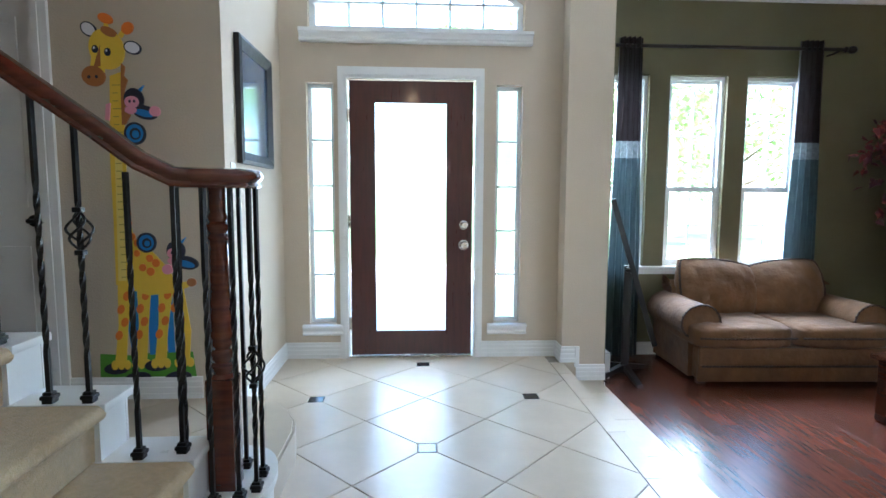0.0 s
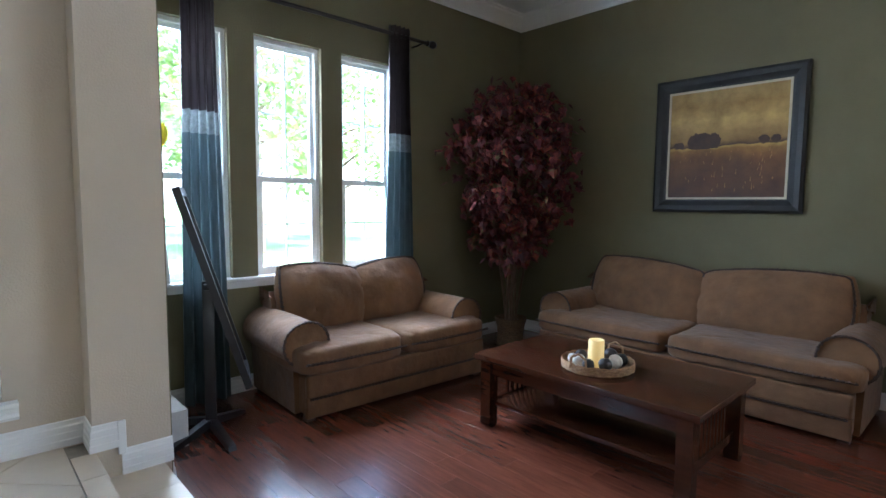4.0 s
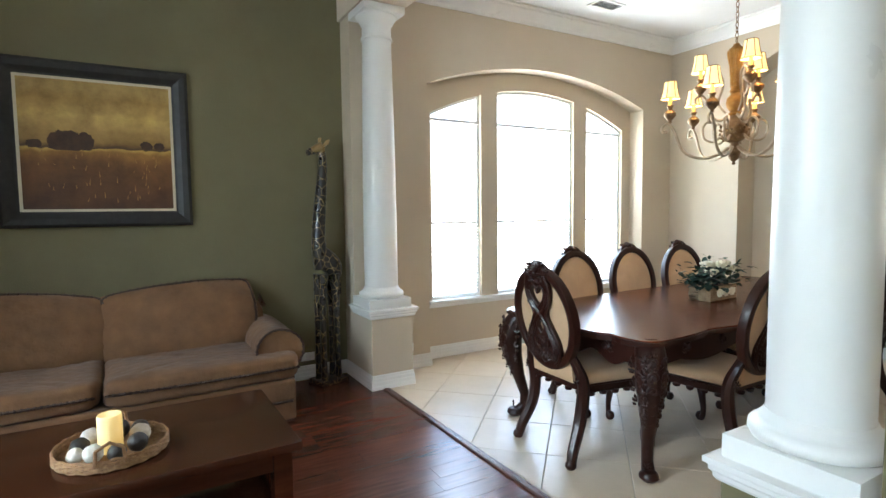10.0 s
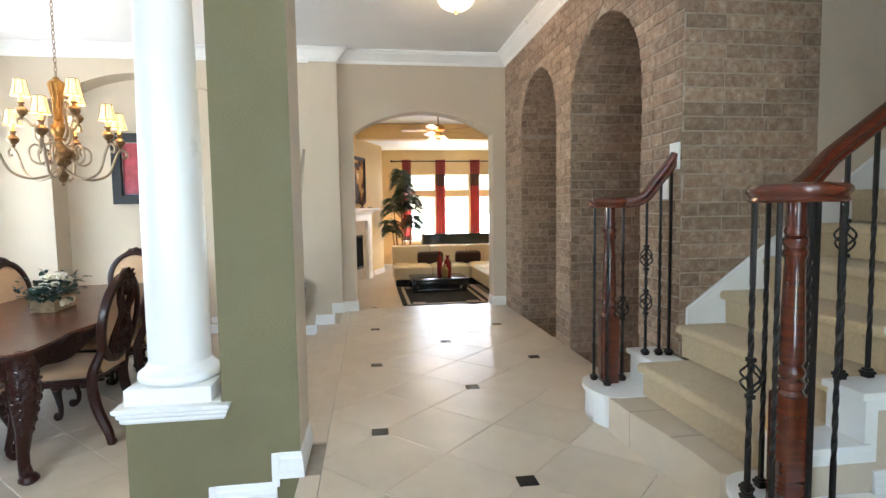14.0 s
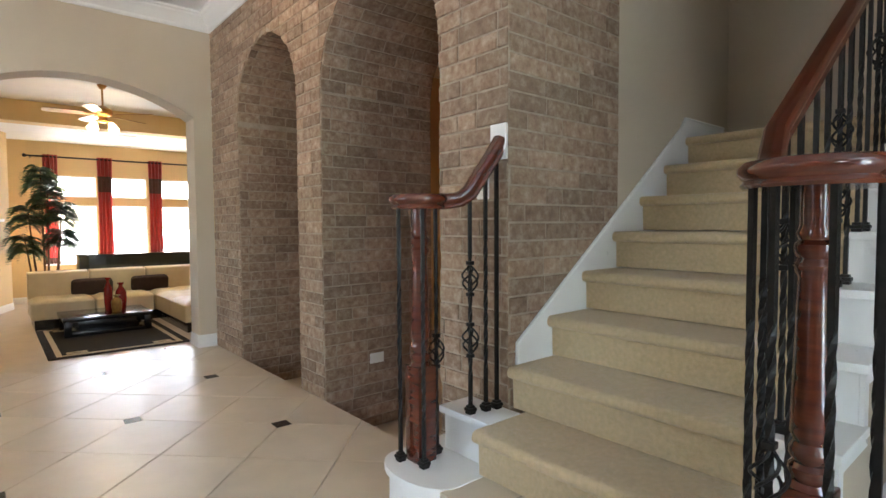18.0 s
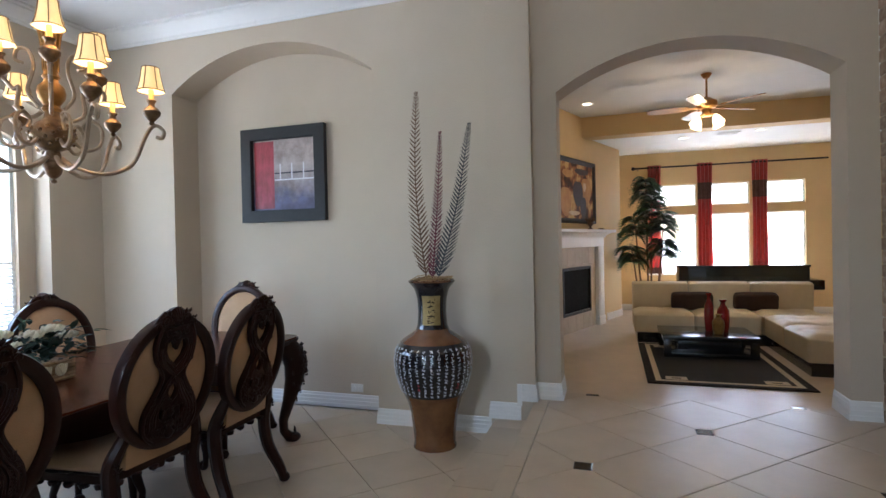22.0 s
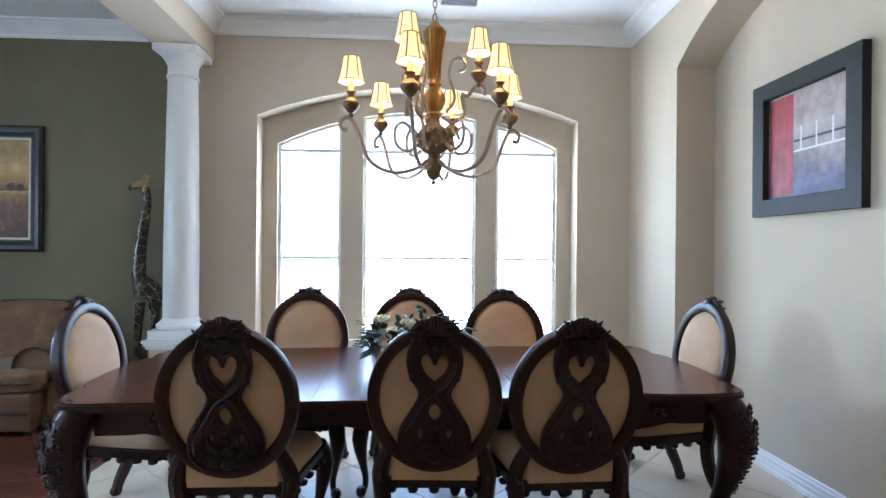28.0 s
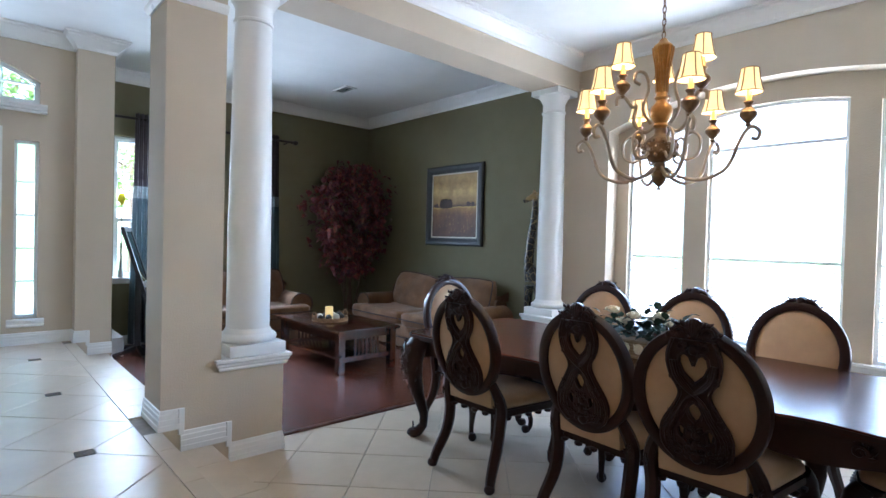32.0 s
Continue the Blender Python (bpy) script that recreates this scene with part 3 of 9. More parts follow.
part("window_sill", sweep(bmesh.new(), [(0, 0), (0.05, 0.0), (0.06, 0.015), (0.045, 0.03), (0.06, 0.055), (0.08, 0.06), (0.08, 0.085), (0, 0.085)],
                          [(0.075, 4.885, 2.305), (1.740, 4.885, 2.305)]), WHITE, w, smooth=False)

# living room windows
for k, (a, b) in enumerate(LWIN):
    w = empty("window_%d" % (k + 4), "white double hung window with a view of trees", "window", kind="structure")
    y = 5.85
    part("window_frame", prism(bmesh.new(), "y", [rect(a, b, 0.56, 2.335), rect(a + 0.03, b - 0.03, 0.59, 2.305)], y, y + 0.07), VINYL, w, smooth=False)
    part("window_sash", prism(bmesh.new(), "y", [rect(a + 0.03, b - 0.03, 0.59, 1.315), rect(a + 0.065, b - 0.065, 0.635, 1.275)], y + 0.005, y + 0.03), VINYL, w, "lower sash", smooth=False)
    part("window_sash", prism(bmesh.new(), "y", [rect(a + 0.03, b - 0.03, 1.285, 2.305), rect(a + 0.062, b - 0.062, 1.32, 2.27)], y + 0.035, y + 0.06), VINYL, w, "upper sash", smooth=False)
    pane("pane", "y", [rect(a + 0.06, b - 0.06, 0.63, 1.28)], y + 0.018, w)
    pane("pane", "y", [rect(a + 0.06, b - 0.06, 1.315, 2.275)], y + 0.048, w)
    c = (a + b) / 2
    part("muntin", cbox(c - 0.006, c + 0.006, y + 0.024, y + 0.034, 0.63, 2.28), VINYL, w, smooth=False)
    part("muntin", cbox(a + 0.06, b - 0.06, y + 0.024, y + 0.034, 0.95, 0.962), VINYL, w, smooth=False)
    part("muntin", cbox(a + 0.06, b - 0.06, y + 0.052, y + 0.062, 1.79, 1.802), VINYL, w, smooth=False)
    part("sash_lock", cbox(c - 0.03, c + 0.03, y - 0.008, y + 0.008, 1.312, 1.33, 0.004), SILVER, w)
structure("trim_sill_living", sweep(bmesh.new(), [(0, 0), (0.012, 0.0), (0.016, 0.045), (0.05, 0.05), (0.055, 0.06), (0.055, 0.075), (-0.06, 0.078), (-0.06, 0.07), (0, 0.06)],
                                    [(2.40, 5.80, 0.50), (4.60, 5.80, 0.50)]), WHITE, "long white window sill", "trim")

# added window, out of view, for the light on the stair wall
w = empty("window_13", "unseen window added to let light onto the stairs", "window", kind="structure")
part("window_frame", prism(bmesh.new(), "x", [rect(2.05, 3.25, 2.55, 4.05), rect(2.09, 3.21, 2.59, 4.01)], -3.38, -3.32), VINYL, w, smooth=False)
pane("pane", "x", [rect(2.08, 3.22, 2.58, 4.02)], -3.35, w)

# dining windows
for k, (a, b) in enumerate(DWIN):
    w = empty("window_%d" % (k + 7), "tall dining window with an arched head and a blind", "window", kind="structure")
    x = 6.265
    part("window_frame", prism(bmesh.new(), "x", [dwin_loop(a, b), dwin_loop(a, b, inset=0.03)], x, x + 0.07), VINYL, w, smooth=False)
    pane("pane", "x", [dwin_loop(a, b, inset=0.025)], x + 0.04, w)
    part("meeting_rail", cbox(x + 0.01, x + 0.055, a + 0.03, b - 0.03, 1.03, 1.052), VINYL, w, smooth=False)
    part("blind_rail", cbox(x - 0.03, x - 0.005, a + 0.012, b - 0.012, 2.015, 2.045, 0.004), BLIND, w)
    for i in range(22):
        z = 0.335 + i * 0.0315
        s = prism(bmesh.new(), "y", [[(x - 0.035, z - 0.006), (x - 0.010, z + 0.008), (x - 0.010, z + 0.010), (x - 0.035, z - 0.004)]], a + 0.035, b - 0.035)
        part("slat", s, BLIND, w, smooth=False)
structure("trim_sill_dining", sweep(bmesh.new(), [(0, 0), (0.012, 0), (0.018, 0.035), (0.05, 0.04), (0.055, 0.05), (0.055, 0.068), (-0.03, 0.07), (-0.03, 0.06), (0, 0.05)],
                                    [(6.225, 1.04, 0.222), (6.225, -1.64, 0.222)]), WHITE, "white dining window sill", "trim")


# baseboards and crown: the room lies to the right of the way
def baseboard(path, z, tall=1.0):
    prof = [(o, h * tall) for o, h in BASE_PROF]
    structure("baseboard", sweep(bmesh.new(), prof, [(x, y, z) for x, y in path]), WHITE, "white moulded baseboard", "baseboard")


def crown(path, name="crown_moulding", z=CEILZ - 0.145):
    structure(name, sweep(bmesh.new(), CROWN_PROF, [(x, y, z) for x, y in path]), WHITE, "white crown moulding", "trim")


baseboard([(-0.075, 3.80), (-0.075, 4.885), (0.336, 4.885)], FOYER)
baseboard([(1.396, 4.885), (1.975, 4.885), (1.975, 4.72), (2.075, 4.72)], FOYER)
baseboard([(2.085, 4.72), (2.303, 4.72)], MID)
baseboard([(2.303, 4.722), (2.303, 5.80), (6.245, 5.80), (6.245, PY1), (PX0, PY1), (PX0, PY0), (6.035, PY0), (6.035, 1.13), (6.225, 1.13), (6.225, -1.742), (6.035, -1.742), (6.035, -2.235),
           (NICHE_X1, -2.235), (NICHE_X1, -2.54), (NICHE_X0, -2.54), (NICHE_X0, -2.235), (2.30, -2.235)], LOW)
baseboard([(2.297, -2.235), (2.297, -2.17), (2.08, -2.17)], MID)
baseboard([(2.07, -2.17), (1.975, -2.17), (1.975, -2.245), (ARCH1, -2.245), (ARCH1, -2.50)], FOYER)
baseboard([(ARCH0, -2.50), (ARCH0, -2.245), (-0.085, -2.245)], FOYER)
# the steps of the baseboard round the pier
baseboard([(2.08, BY1 + 0.005), (BX0, BY1 + 0.005), (BX0, BY0), (2.08, BY0)], FOYER)
for y, s in ((BY0, 1), (BY1 + 0.005, -1)):
    seg = [(2.085, y), (2.36, y)]
    baseboard(seg if s > 0 else seg[::-1], MID)
baseboard([(2.37, BY0), (BX2, BY0), (BX2, BY1 + 0.005), (2.37, BY1 + 0.005)], LOW)
for y, d in ((BY0, -1), (BY1 + 0.005, 1), (4.72, -1), (-2.17, 1)):
    for x, z in ((2.075, MID), (2.355, LOW)):
        if abs(y) > 2.1 and z == LOW:
            continue
        y0, y1 = sorted((y, y + d * 0.0155))
        structure("baseboard", cbox(x - 0.004, x + 0.030, y0, y1, z + 0.10, z + 0.2575, 0.004), WHITE, "white moulded baseboard riser", "baseboard", smooth=False)
# crown
crown([(-0.085, 4.885), (1.975, 4.885), (1.975, 4.72), (2.303, 4.72), (2.303, 5.80), (6.245, 5.80), (6.245, 1.88), (BX1, 1.88)])
crown([(BX1, 1.50), (6.035, 1.50), (6.035, -2.235), (2.297, -2.235), (2.297, -2.17), (1.975, -2.17), (1.975, -2.245), (-0.09, -2.245), (-0.09, 1.62)])
crown([(-3.5, -2.4), (-3.5, 1.15), (-1.03, 1.15)])
baseboard([(-3.5, -2.47), (-3.5, -2.36)], LOW)
baseboard([(-3.5, -0.90), (-3.5, 1.15), (-1.03, 1.15)], LOW)
baseboard([(1.98, -2.75), (4.2, -2.75), (4.2, -3.906), FP_A, (2.40, -5.815)], LOW)
baseboard([(1.56, -8.145), FP_B, (1.30, -9.6), (-3.6, -9.6)], LOW)
structure("trim_band", sweep(bmesh.new(), [(0, 0), (0.012, 0.0), (0.03, 0.03), (0.034, 0.05), (0, 0.055)],
                             [(BX1, BY0, 2.49), (BX0, BY0, 2.49), (BX0, BY1 + 0.005, 2.49), (BX1, BY1 + 0.005, 2.49)][::-1]), WHITE, "white trim band round the pier", "trim")


# columns
def column(name, x, y, z0, z1, x0, x1, y0, y1, label):
    c = empty(name, label, "column", m=pose(x, y, z0))
    h = z1 - z0
    b = bmesh.new()
    sweep(b, [(0, 0.0), (0.012, 0.0), (0.02, 0.012), (0.02, 0.024), (0.03, 0.034), (0.03, 0.048), (0.042, 0.056), (0.042, 0.074), (0, 0.076)],
          [(x0 - x, y0 - y, 0), (x1 - x, y0 - y, 0), (x1 - x, y1 - y, 0), (x0 - x, y1 - y, 0)], closed=True)
    box(b, x0 - x, x1 - x, y0 - y, y1 - y, 0.0, 0.078)
    part("ledge", b, WHITE, c, smooth=False)
    part("plinth", cbox(-0.185, 0.185, -0.185, 0.185, 0.078, 0.15, 0.004), WHITE, c)
    b = bmesh.new()
    lathe(b, [(0.16, 0.15), (0.178, 0.156), (0.186, 0.172), (0.184, 0.19), (0.17, 0.202), (0.158, 0.206), (0.156, 0.214), (0.148, 0.222), (0.140, 0.24)], 40, close=True)
    part("base_ring", b, WHITE, c, angle=60)
    b = bmesh.new()
    prof = [(0.138, 0.24)] + [(0.138 - 0.022 * (max(0, (i - 3) / 13)) ** 1.5, 0.26 + (h - 0.50) * i / 16) for i in range(17)]
    lathe(b, prof, 48, close=True)
    part("shaft", b, WHITE, c)
    b = bmesh.new()
    lathe(b, [(0.117, h - 0.25), (0.128, h - 0.245), (0.128, h - 0.23), (0.118, h - 0.222), (0.118, h - 0.14), (0.126, h - 0.13), (0.15, h - 0.085), (0.165, h - 0.07), (0.165, h - 0.06)], 40)
    box(b, -0.175, 0.175, -0.175, 0.175, h - 0.06, h, 0.004)
    part("capital", b, WHITE, c)
    return c


column("column", 2.545, 1.70, 0.30, 2.78, BX1 + 0.002, BX2, BY0, BY1, "glossy white round column on a half wall")
column("column", 5.845, 1.69, 0.30, 2.78, PX0, 6.03, PY0, PY1, "glossy white round column on a pedestal")


# sockets, switches, vents
def plate(name, x, y, z, rz, label, wide=0.072, tall=0.115, kind="outlet"):
    p = empty(name, label, "wall plate", m=pose(x, y, z, 0, 0, rz))
    part("cover", cbox(-wide / 2, wide / 2, -0.006, 0.0, -tall / 2, tall / 2, 0.002), PLATE, p)
    if kind == "outlet":
        for s in (-1, 1):
            part("socket", cbox(s * wide * 0.24 - 0.013, s * wide * 0.24 + 0.013, -0.008, -0.005, -0.017, 0.017, 0.003) if wide > tall else
                 cbox(-0.017, 0.017, -0.008, -0.005, s * tall * 0.19 - 0.013, s * tall * 0.19 + 0.013, 0.003), PLATE, p)
    else:
        part("rocker", cbox(-0.012, 0.012, -0.010, -0.005, -0.028, 0.028, 0.002), PLATE, p)
    return p


plate("wall_outlet", 6.245, 2.215, -0.08, 270, "white electrical outlet on the olive wall", 0.115, 0.072)
plate("wall_outlet", 6.035, 1.36, -0.075, 270, "white electrical outlet beside the column", 0.115, 0.072)
plate("wall_outlet", 3.56, -2.54, -0.10, 180, "white electrical outlet in the niche", 0.115, 0.072)
plate("wall_outlet", -0.50, -0.050, 0.22, 180, "white electrical outlet on the brick", 0.115, 0.072)
plate("light_switch", -0.075, 3.83, 1.33, 90, "white light switch beside the picture", kind="switch")


def vent(name, x, y, label):
    v = empty(name, label, "vent", m=pose(x, y, CEILZ))
    part("frame", prism(bmesh.new(), "z", [rect(-0.09, 0.09, -0.17, 0.17), rect(-0.065, 0.065, -0.145, 0.145)], -0.012, 0.0), PLATE, v, smooth=False)
    # near-black sheet stands in for the unlit duct behind the slats
    part("backing", cbox(-0.066, 0.066, -0.146, 0.146, -0.003, -0.001), DARKGAP, v, smooth=False)
    for i in range(9):
        t = -0.056 + i * 0.014
        part("slat", prism(bmesh.new(), "y", [[(t - 0.006, -0.011), (t + 0.004, -0.004), (t + 0.006, -0.004), (t - 0.004, -0.011)]], -0.146, 0.146), PLATE, v, smooth=False)


vent("ceiling_vent", 5.55, -0.61, "white ceiling vent in the dining room")
vent("ceiling_vent", 4.91, 4.44, "white ceiling vent in the living room")

# ---- stairs ----
RISE, RUN, NOSE2 = 0.187, 0.263, 0.182


def nose(n):
    return NOSE2 - RUN * (n - 2)


stair = empty("staircase", "carpeted staircase with a tiled first step and white sides", "staircase", m=pose(0, 0, 0))


def carpet_step(n, y0, y1):
    """A carpeted tread with a rounded nose and its riser."""
    z, x, xb = RISE * n, nose(n), nose(n + 1) - 0.05
    prof = [(x - 0.03, z - RISE + 0.005), (x - 0.026, z - 0.05)]
    prof += [(x - 0.015 + 0.026 * math.sin(a), z - 0.026 - 0.026 * math.cos(a)) for a in [math.pi * i / 8 for i in range(9)]]
    prof += [(xb, z), (xb, z - RISE + 0.005)]
    return prism(bmesh.new(), "y", [prof], y0, y1)


TOP = 9
for n in range(2, TOP + 1):
    part("carpet_tread", carpet_step(n, 1.601, 2.585) if n > 2 else carpet_step(n, 1.66, 2.585), CARPET, stair, "worn beige carpet", angle=25)
    x1, x0, z = nose(n) + 0.012, nose(n + 1), RISE * n
    part("tread_cap", cbox(x0 - 0.03, x1, 2.578, 2.758, z - 0.025, z + 0.004, 0.006), WHITE, stair)
    part("side_panel", cbox(x0, nose(n) - 0.011, 2.582, 2.732, z - RISE - 0.03, z - 0.025), WHITE, stair, smooth=False)
    xr = nose(n) - 0.010
    part("side_trim", prism(bmesh.new(), "y", [[(xr, z - RISE - 0.024), (xr, z - 0.025), (x0 - 0.060, z - 0.025), (x0 - 0.060, z - 0.066), (xr - 0.050, z - 0.066), (xr - 0.050, z - RISE - 0.024)]],
                            2.733, 2.746), WHITE, stair, smooth=False)
part("landing", cbox(-3.25, nose(TOP + 1) + 0.02, 1.56, 3.7, RISE * TOP - 0.2, RISE * TOP - 0.002, 0.02), CARPET, stair, "beige carpet")
# tiled first step with white rounded ends
b = prism(bmesh.new(), "z", [[(0.02, 1.66), (0.352, 1.66), (0.345, 1.85), (0.315, 2.1), (0.295, 2.3), (0.30, 2.52), (0.02, 2.60)]], 0.0, RISE)
part("tile_step", b, TILE, stair, "cream tiled first step", smooth=False)
for a, c in ((1.87, 0.001), (2.18, 0.001)):
    part("joint", cbox(0.03, 0.345 - (a - 1.85) * 0.12, a, a + 0.004, 0.002, RISE + 0.001), GROUT, stair, smooth=False)


def bullnose(xa, xb, y0, y1, grow=0.0):
    r = (y1 - y0) / 2 + grow
    c = (y0 + y1) / 2
    return [(xa, y0 - grow), (xb - r * 0.6, y0 - grow)] + [(xb - r * 0.6 + r * 0.6 * math.sin(a), c - r * math.cos(a)) for a in [math.pi * i / 12 for i in range(1, 12)]] + [(xb - r * 0.6, y1 + grow), (xa, y1 + grow)]


for y0, y1, xb in ((1.28, 1.66, 0.385), (2.54, 3.05, 0.365)):
    part("white_base", prism(bmesh.new(), "z", [bullnose(-0.08 if y0 < 2 else -0.13, xb, y0, y1)], 0.0, RISE - 0.025), WHITE, stair, smooth=False)
    part("white_base_trim", prism(bmesh.new(), "z", [bullnose(-0.08 if y0 < 2 else -0.13, xb, y0, y1, 0.008)], 0.0, 0.035), WHITE, stair, smooth=False)
    part("white_base_cap", prism(bmesh.new(), "z", [bullnose(-0.08 if y0 < 2 else -0.13, xb + 0.018, y0, y1, 0.018)], RISE - 0.025, RISE + 0.004), WHITE, stair, smooth=False)
part("white_riser", cbox(-0.085, 0.085, 1.38, 1.658, RISE, 2 * RISE - 0.025), WHITE, stair, smooth=False)
part("white_cap", cbox(-0.085, 0.105, 1.36, 1.664, 2 * RISE - 0.025, 2 * RISE + 0.004, 0.005), WHITE, stair)
# skirt board along the wall
sk = [(-0.14, 2 * RISE + 0.004), (-0.14, 0.648), (-1.60, 1.718), (-1.66, 1.79), (-2.2, 1.79), (-2.2, 1.60), (-1.8, 1.45)]
part("skirt_board", prism(bmesh.new(), "y", [sk], 1.580, 1.603), WHITE, stair, smooth=False)
part("skirt_cap", tube(bmesh.new(), [(-0.14, 1.597, 0.38), (-0.14, 1.597, 0.649), (-1.60, 1.597, 1.721), (-1.66, 1.597, 1.793), (-2.2, 1.597, 1.793)], 0.011, 6), WHITE, stair)
# wall below the outer side
under = [(-0.12, 0.0)] + [p for n in range(2, TOP + 1) for p in ((nose(n) - 0.015, RISE * (n - 1) - 0.03), (nose(n) - 0.015, RISE * n - 0.03))] + [(-2.45, RISE * TOP - 0.03), (-2.45, 0.0)]
structure("wall_under_stairs", prism(bmesh.new(), "y", [under], 2.615, 2.735), BEIGE, "beige wall below the stairs", "wall")
baseboard([(-2.3, 2.735), (-0.14, 2.735)][::-1], 0.15)
baseboard([(-2.3, 2.74), (-2.3, 3.72)], 0.15)

# raised tiled platform behind the stairs
plat = [(-2.3, 2.735), (0.20, 2.735), (0.335, 2.80), (0.335, 3.28), (0.315, 3.40), (0.26, 3.53), (0.17, 3.64), (0.06, 3.71), (-0.075, 3.735), (-2.3, 3.735)]
floor_platform = structure("floor_platform", prism(bmesh.new(), "z", [plat], -0.02, 0.138), GROUT, "raised tiled platform with a rounded corner", "floor")
structure("platform_edge", prism(bmesh.new(), "z", [[(0.21, 2.74), (0.345, 2.80), (0.345, 3.28), (0.325, 3.405), (0.268, 3.538), (0.176, 3.65), (0.062, 3.722), (-0.073, 3.746), (-0.073, 3.734), (0.06, 3.709), (0.169, 3.639), (0.259, 3.529), (0.314, 3.40), (0.334, 3.28), (0.334, 2.801), (0.205, 2.746)]], 0.0, 0.146),
          TILE, "cream tile edge of the platform", "floor")


def newel(name, x, y, z, top, parent, label):
    w = 0.046
    b = bmesh.new()
    box(b, -w, w, -w, w, 0, 0.40, 0.005)
    h = top - z
    prof = [(0.044, 0.40), (0.036, 0.415), (0.043, 0.43), (0.043, 0.445), (0.034, 0.455), (0.042, 0.47), (0.042, 0.485), (0.033, 0.50)]
    prof += [(0.041 - 0.010 * i / 6, 0.52 + (h - 0.72) * i / 6) for i in range(7)]
    prof += [(0.036, h - 0.19), (0.040, h - 0.175), (0.032, h - 0.16), (0.040, h - 0.145), (0.040, h - 0.13), (0.031, h - 0.12), (0.036, h - 0.105), (0.030, h - 0.09), (0.030, h)]
    lathe(b, prof, 20)
    return part(name, b, MAHOGANY, parent, label, m=pose(x, y, z))


BAL = {}


def baluster_mesh(length, kind):
    key = (round(length, 2), kind)
    if key in BAL:
        return BAL[key]
    b = bmesh.new()
    r = 0.0095
    zs, tw = [], []
    n = 40
    lo, hi = 0.18 * length, 0.75 * length
    rings = []
    ang = 0.0
    for i in range(n + 1):
        z = length * i / n
        if lo < z < hi and kind != "plain":
            ang += radians(32)
        rings.append([b.verts.new((r * math.cos(ang + k * math.pi / 2 + math.pi / 4), r * math.sin(ang + k * math.pi / 2 + math.pi / 4), z)) for k in range(4)])
    for p, q in zip(rings, rings[1:]):
        for k in range(4):
            b.faces.new((p[k], p[(k + 1) % 4], q[(k + 1) % 4], q[k]))
    box(b, -0.016, 0.016, -0.016, 0.016, 0.0, 0.012, 0.002)
    box(b, -0.020, 0.020, -0.020, 0.020, 0.012, 0.026, 0.004)
    box(b, -0.014, 0.014, -0.014, 0.014, 0.026, 0.036, 0.003)
    spots = {"one": (0.62,), "low": (0.42,), "two": (0.34, 0.62)}.get(kind, ())
    for s in spots:
        c = length * s
        for k in range(4):
            pts = []
            for i in range(13):
                t = i / 12
                rad = 0.006 + 0.030 * math.sin(math.pi * t)
                a = k * math.pi / 2 + t * math.pi * 1.1
                pts.append((rad * math.cos(a), rad * math.sin(a), c - 0.055 + 0.11 * t))
            tube(b, pts, 0.0042, 5)
        for d in (-0.065, 0.065):
            box(b, -0.013, 0.013, -0.013, 0.013, c + d - 0.008, c + d + 0.008, 0.003)
    BAL[key] = to_mesh("baluster", b, IRON)
    return BAL[key]


def rail_bar(path, parent, label="polished mahogany handrail"):
    """A handrail of moulded section along a path."""
    pts = [Vector(p) for p in path]
    prof = [(-0.022, -0.03), (0.022, -0.03), (0.026, -0.022), (0.022, -0.012), (0.031, 0.004), (0.031, 0.016), (0.022, 0.028), (0.0, 0.033), (-0.022, 0.028), (-0.031, 0.016), (-0.031, 0.004), (-0.022, -0.012), (-0.026, -0.022)]
    b = bmesh.new()
    rings = []
    for i, p in enumerate(pts):
        t = (pts[min(i + 1, len(pts) - 1)] - pts[max(i - 1, 0)]).normalized()
        side = t.cross(Vector((0, 0, 1))).normalized()
        up = side.cross(t).normalized()
        rings.append([b.verts.new(p + side * o + up * h) for o, h in prof])
    k = len(prof)
    for a, c in zip(rings, rings[1:]):
        for i in range(k):
            b.faces.new((a[i], a[(i + 1) % k], c[(i + 1) % k], c[i]))
    b.faces.new(rings[0])
    b.faces.new(rings[-1])
    return part("handrail", b, MAHOGANY, parent, label)


def volute(x, y, z, r, parent):
    b = bmesh.new()
    lathe(b, [(0.0, -0.03), (r - 0.012, -0.03), (r - 0.006, -0.022), (r - 0.012, -0.012), (r, 0.004), (r, 0.016), (r - 0.010, 0.028), (r - 0.04, 0.033), (0, 0.034)], 36)
    part("volute", b, MAHOGANY, parent, "round end of the handrail", m=pose(x, y, z))


# outer balustrade
RZ0, SLOPE = 1.40, RISE / RUN
rail = empty("balustrade", "wrought iron balustrade with a mahogany handrail along the stairs", "railing", "stair railings")
NX, NY = 0.225, 2.765
newel("newel_post", NX, NY, RISE, 1.245, rail, "turned mahogany newel post")
volute(NX, NY, 1.265, 0.152, rail)
ry = 2.60
xs = nose(TOP + 1) - 0.16
path = [(0.225, NY - 0.11, 1.265), (0.14, NY - 0.125, 1.268), (0.05, ry + 0.02, 1.315)] + [(x, ry, RZ0 + SLOPE * (-0.05 - x)) for x in (-0.05, -0.2, -0.6, -1.1, xs)]
rail_bar(path, rail)
kinds = ["twist", "twist", "one", "twist", "plain", "twist", "two", "twist", "twist", "plain", "one", "twist"]
kk = 0
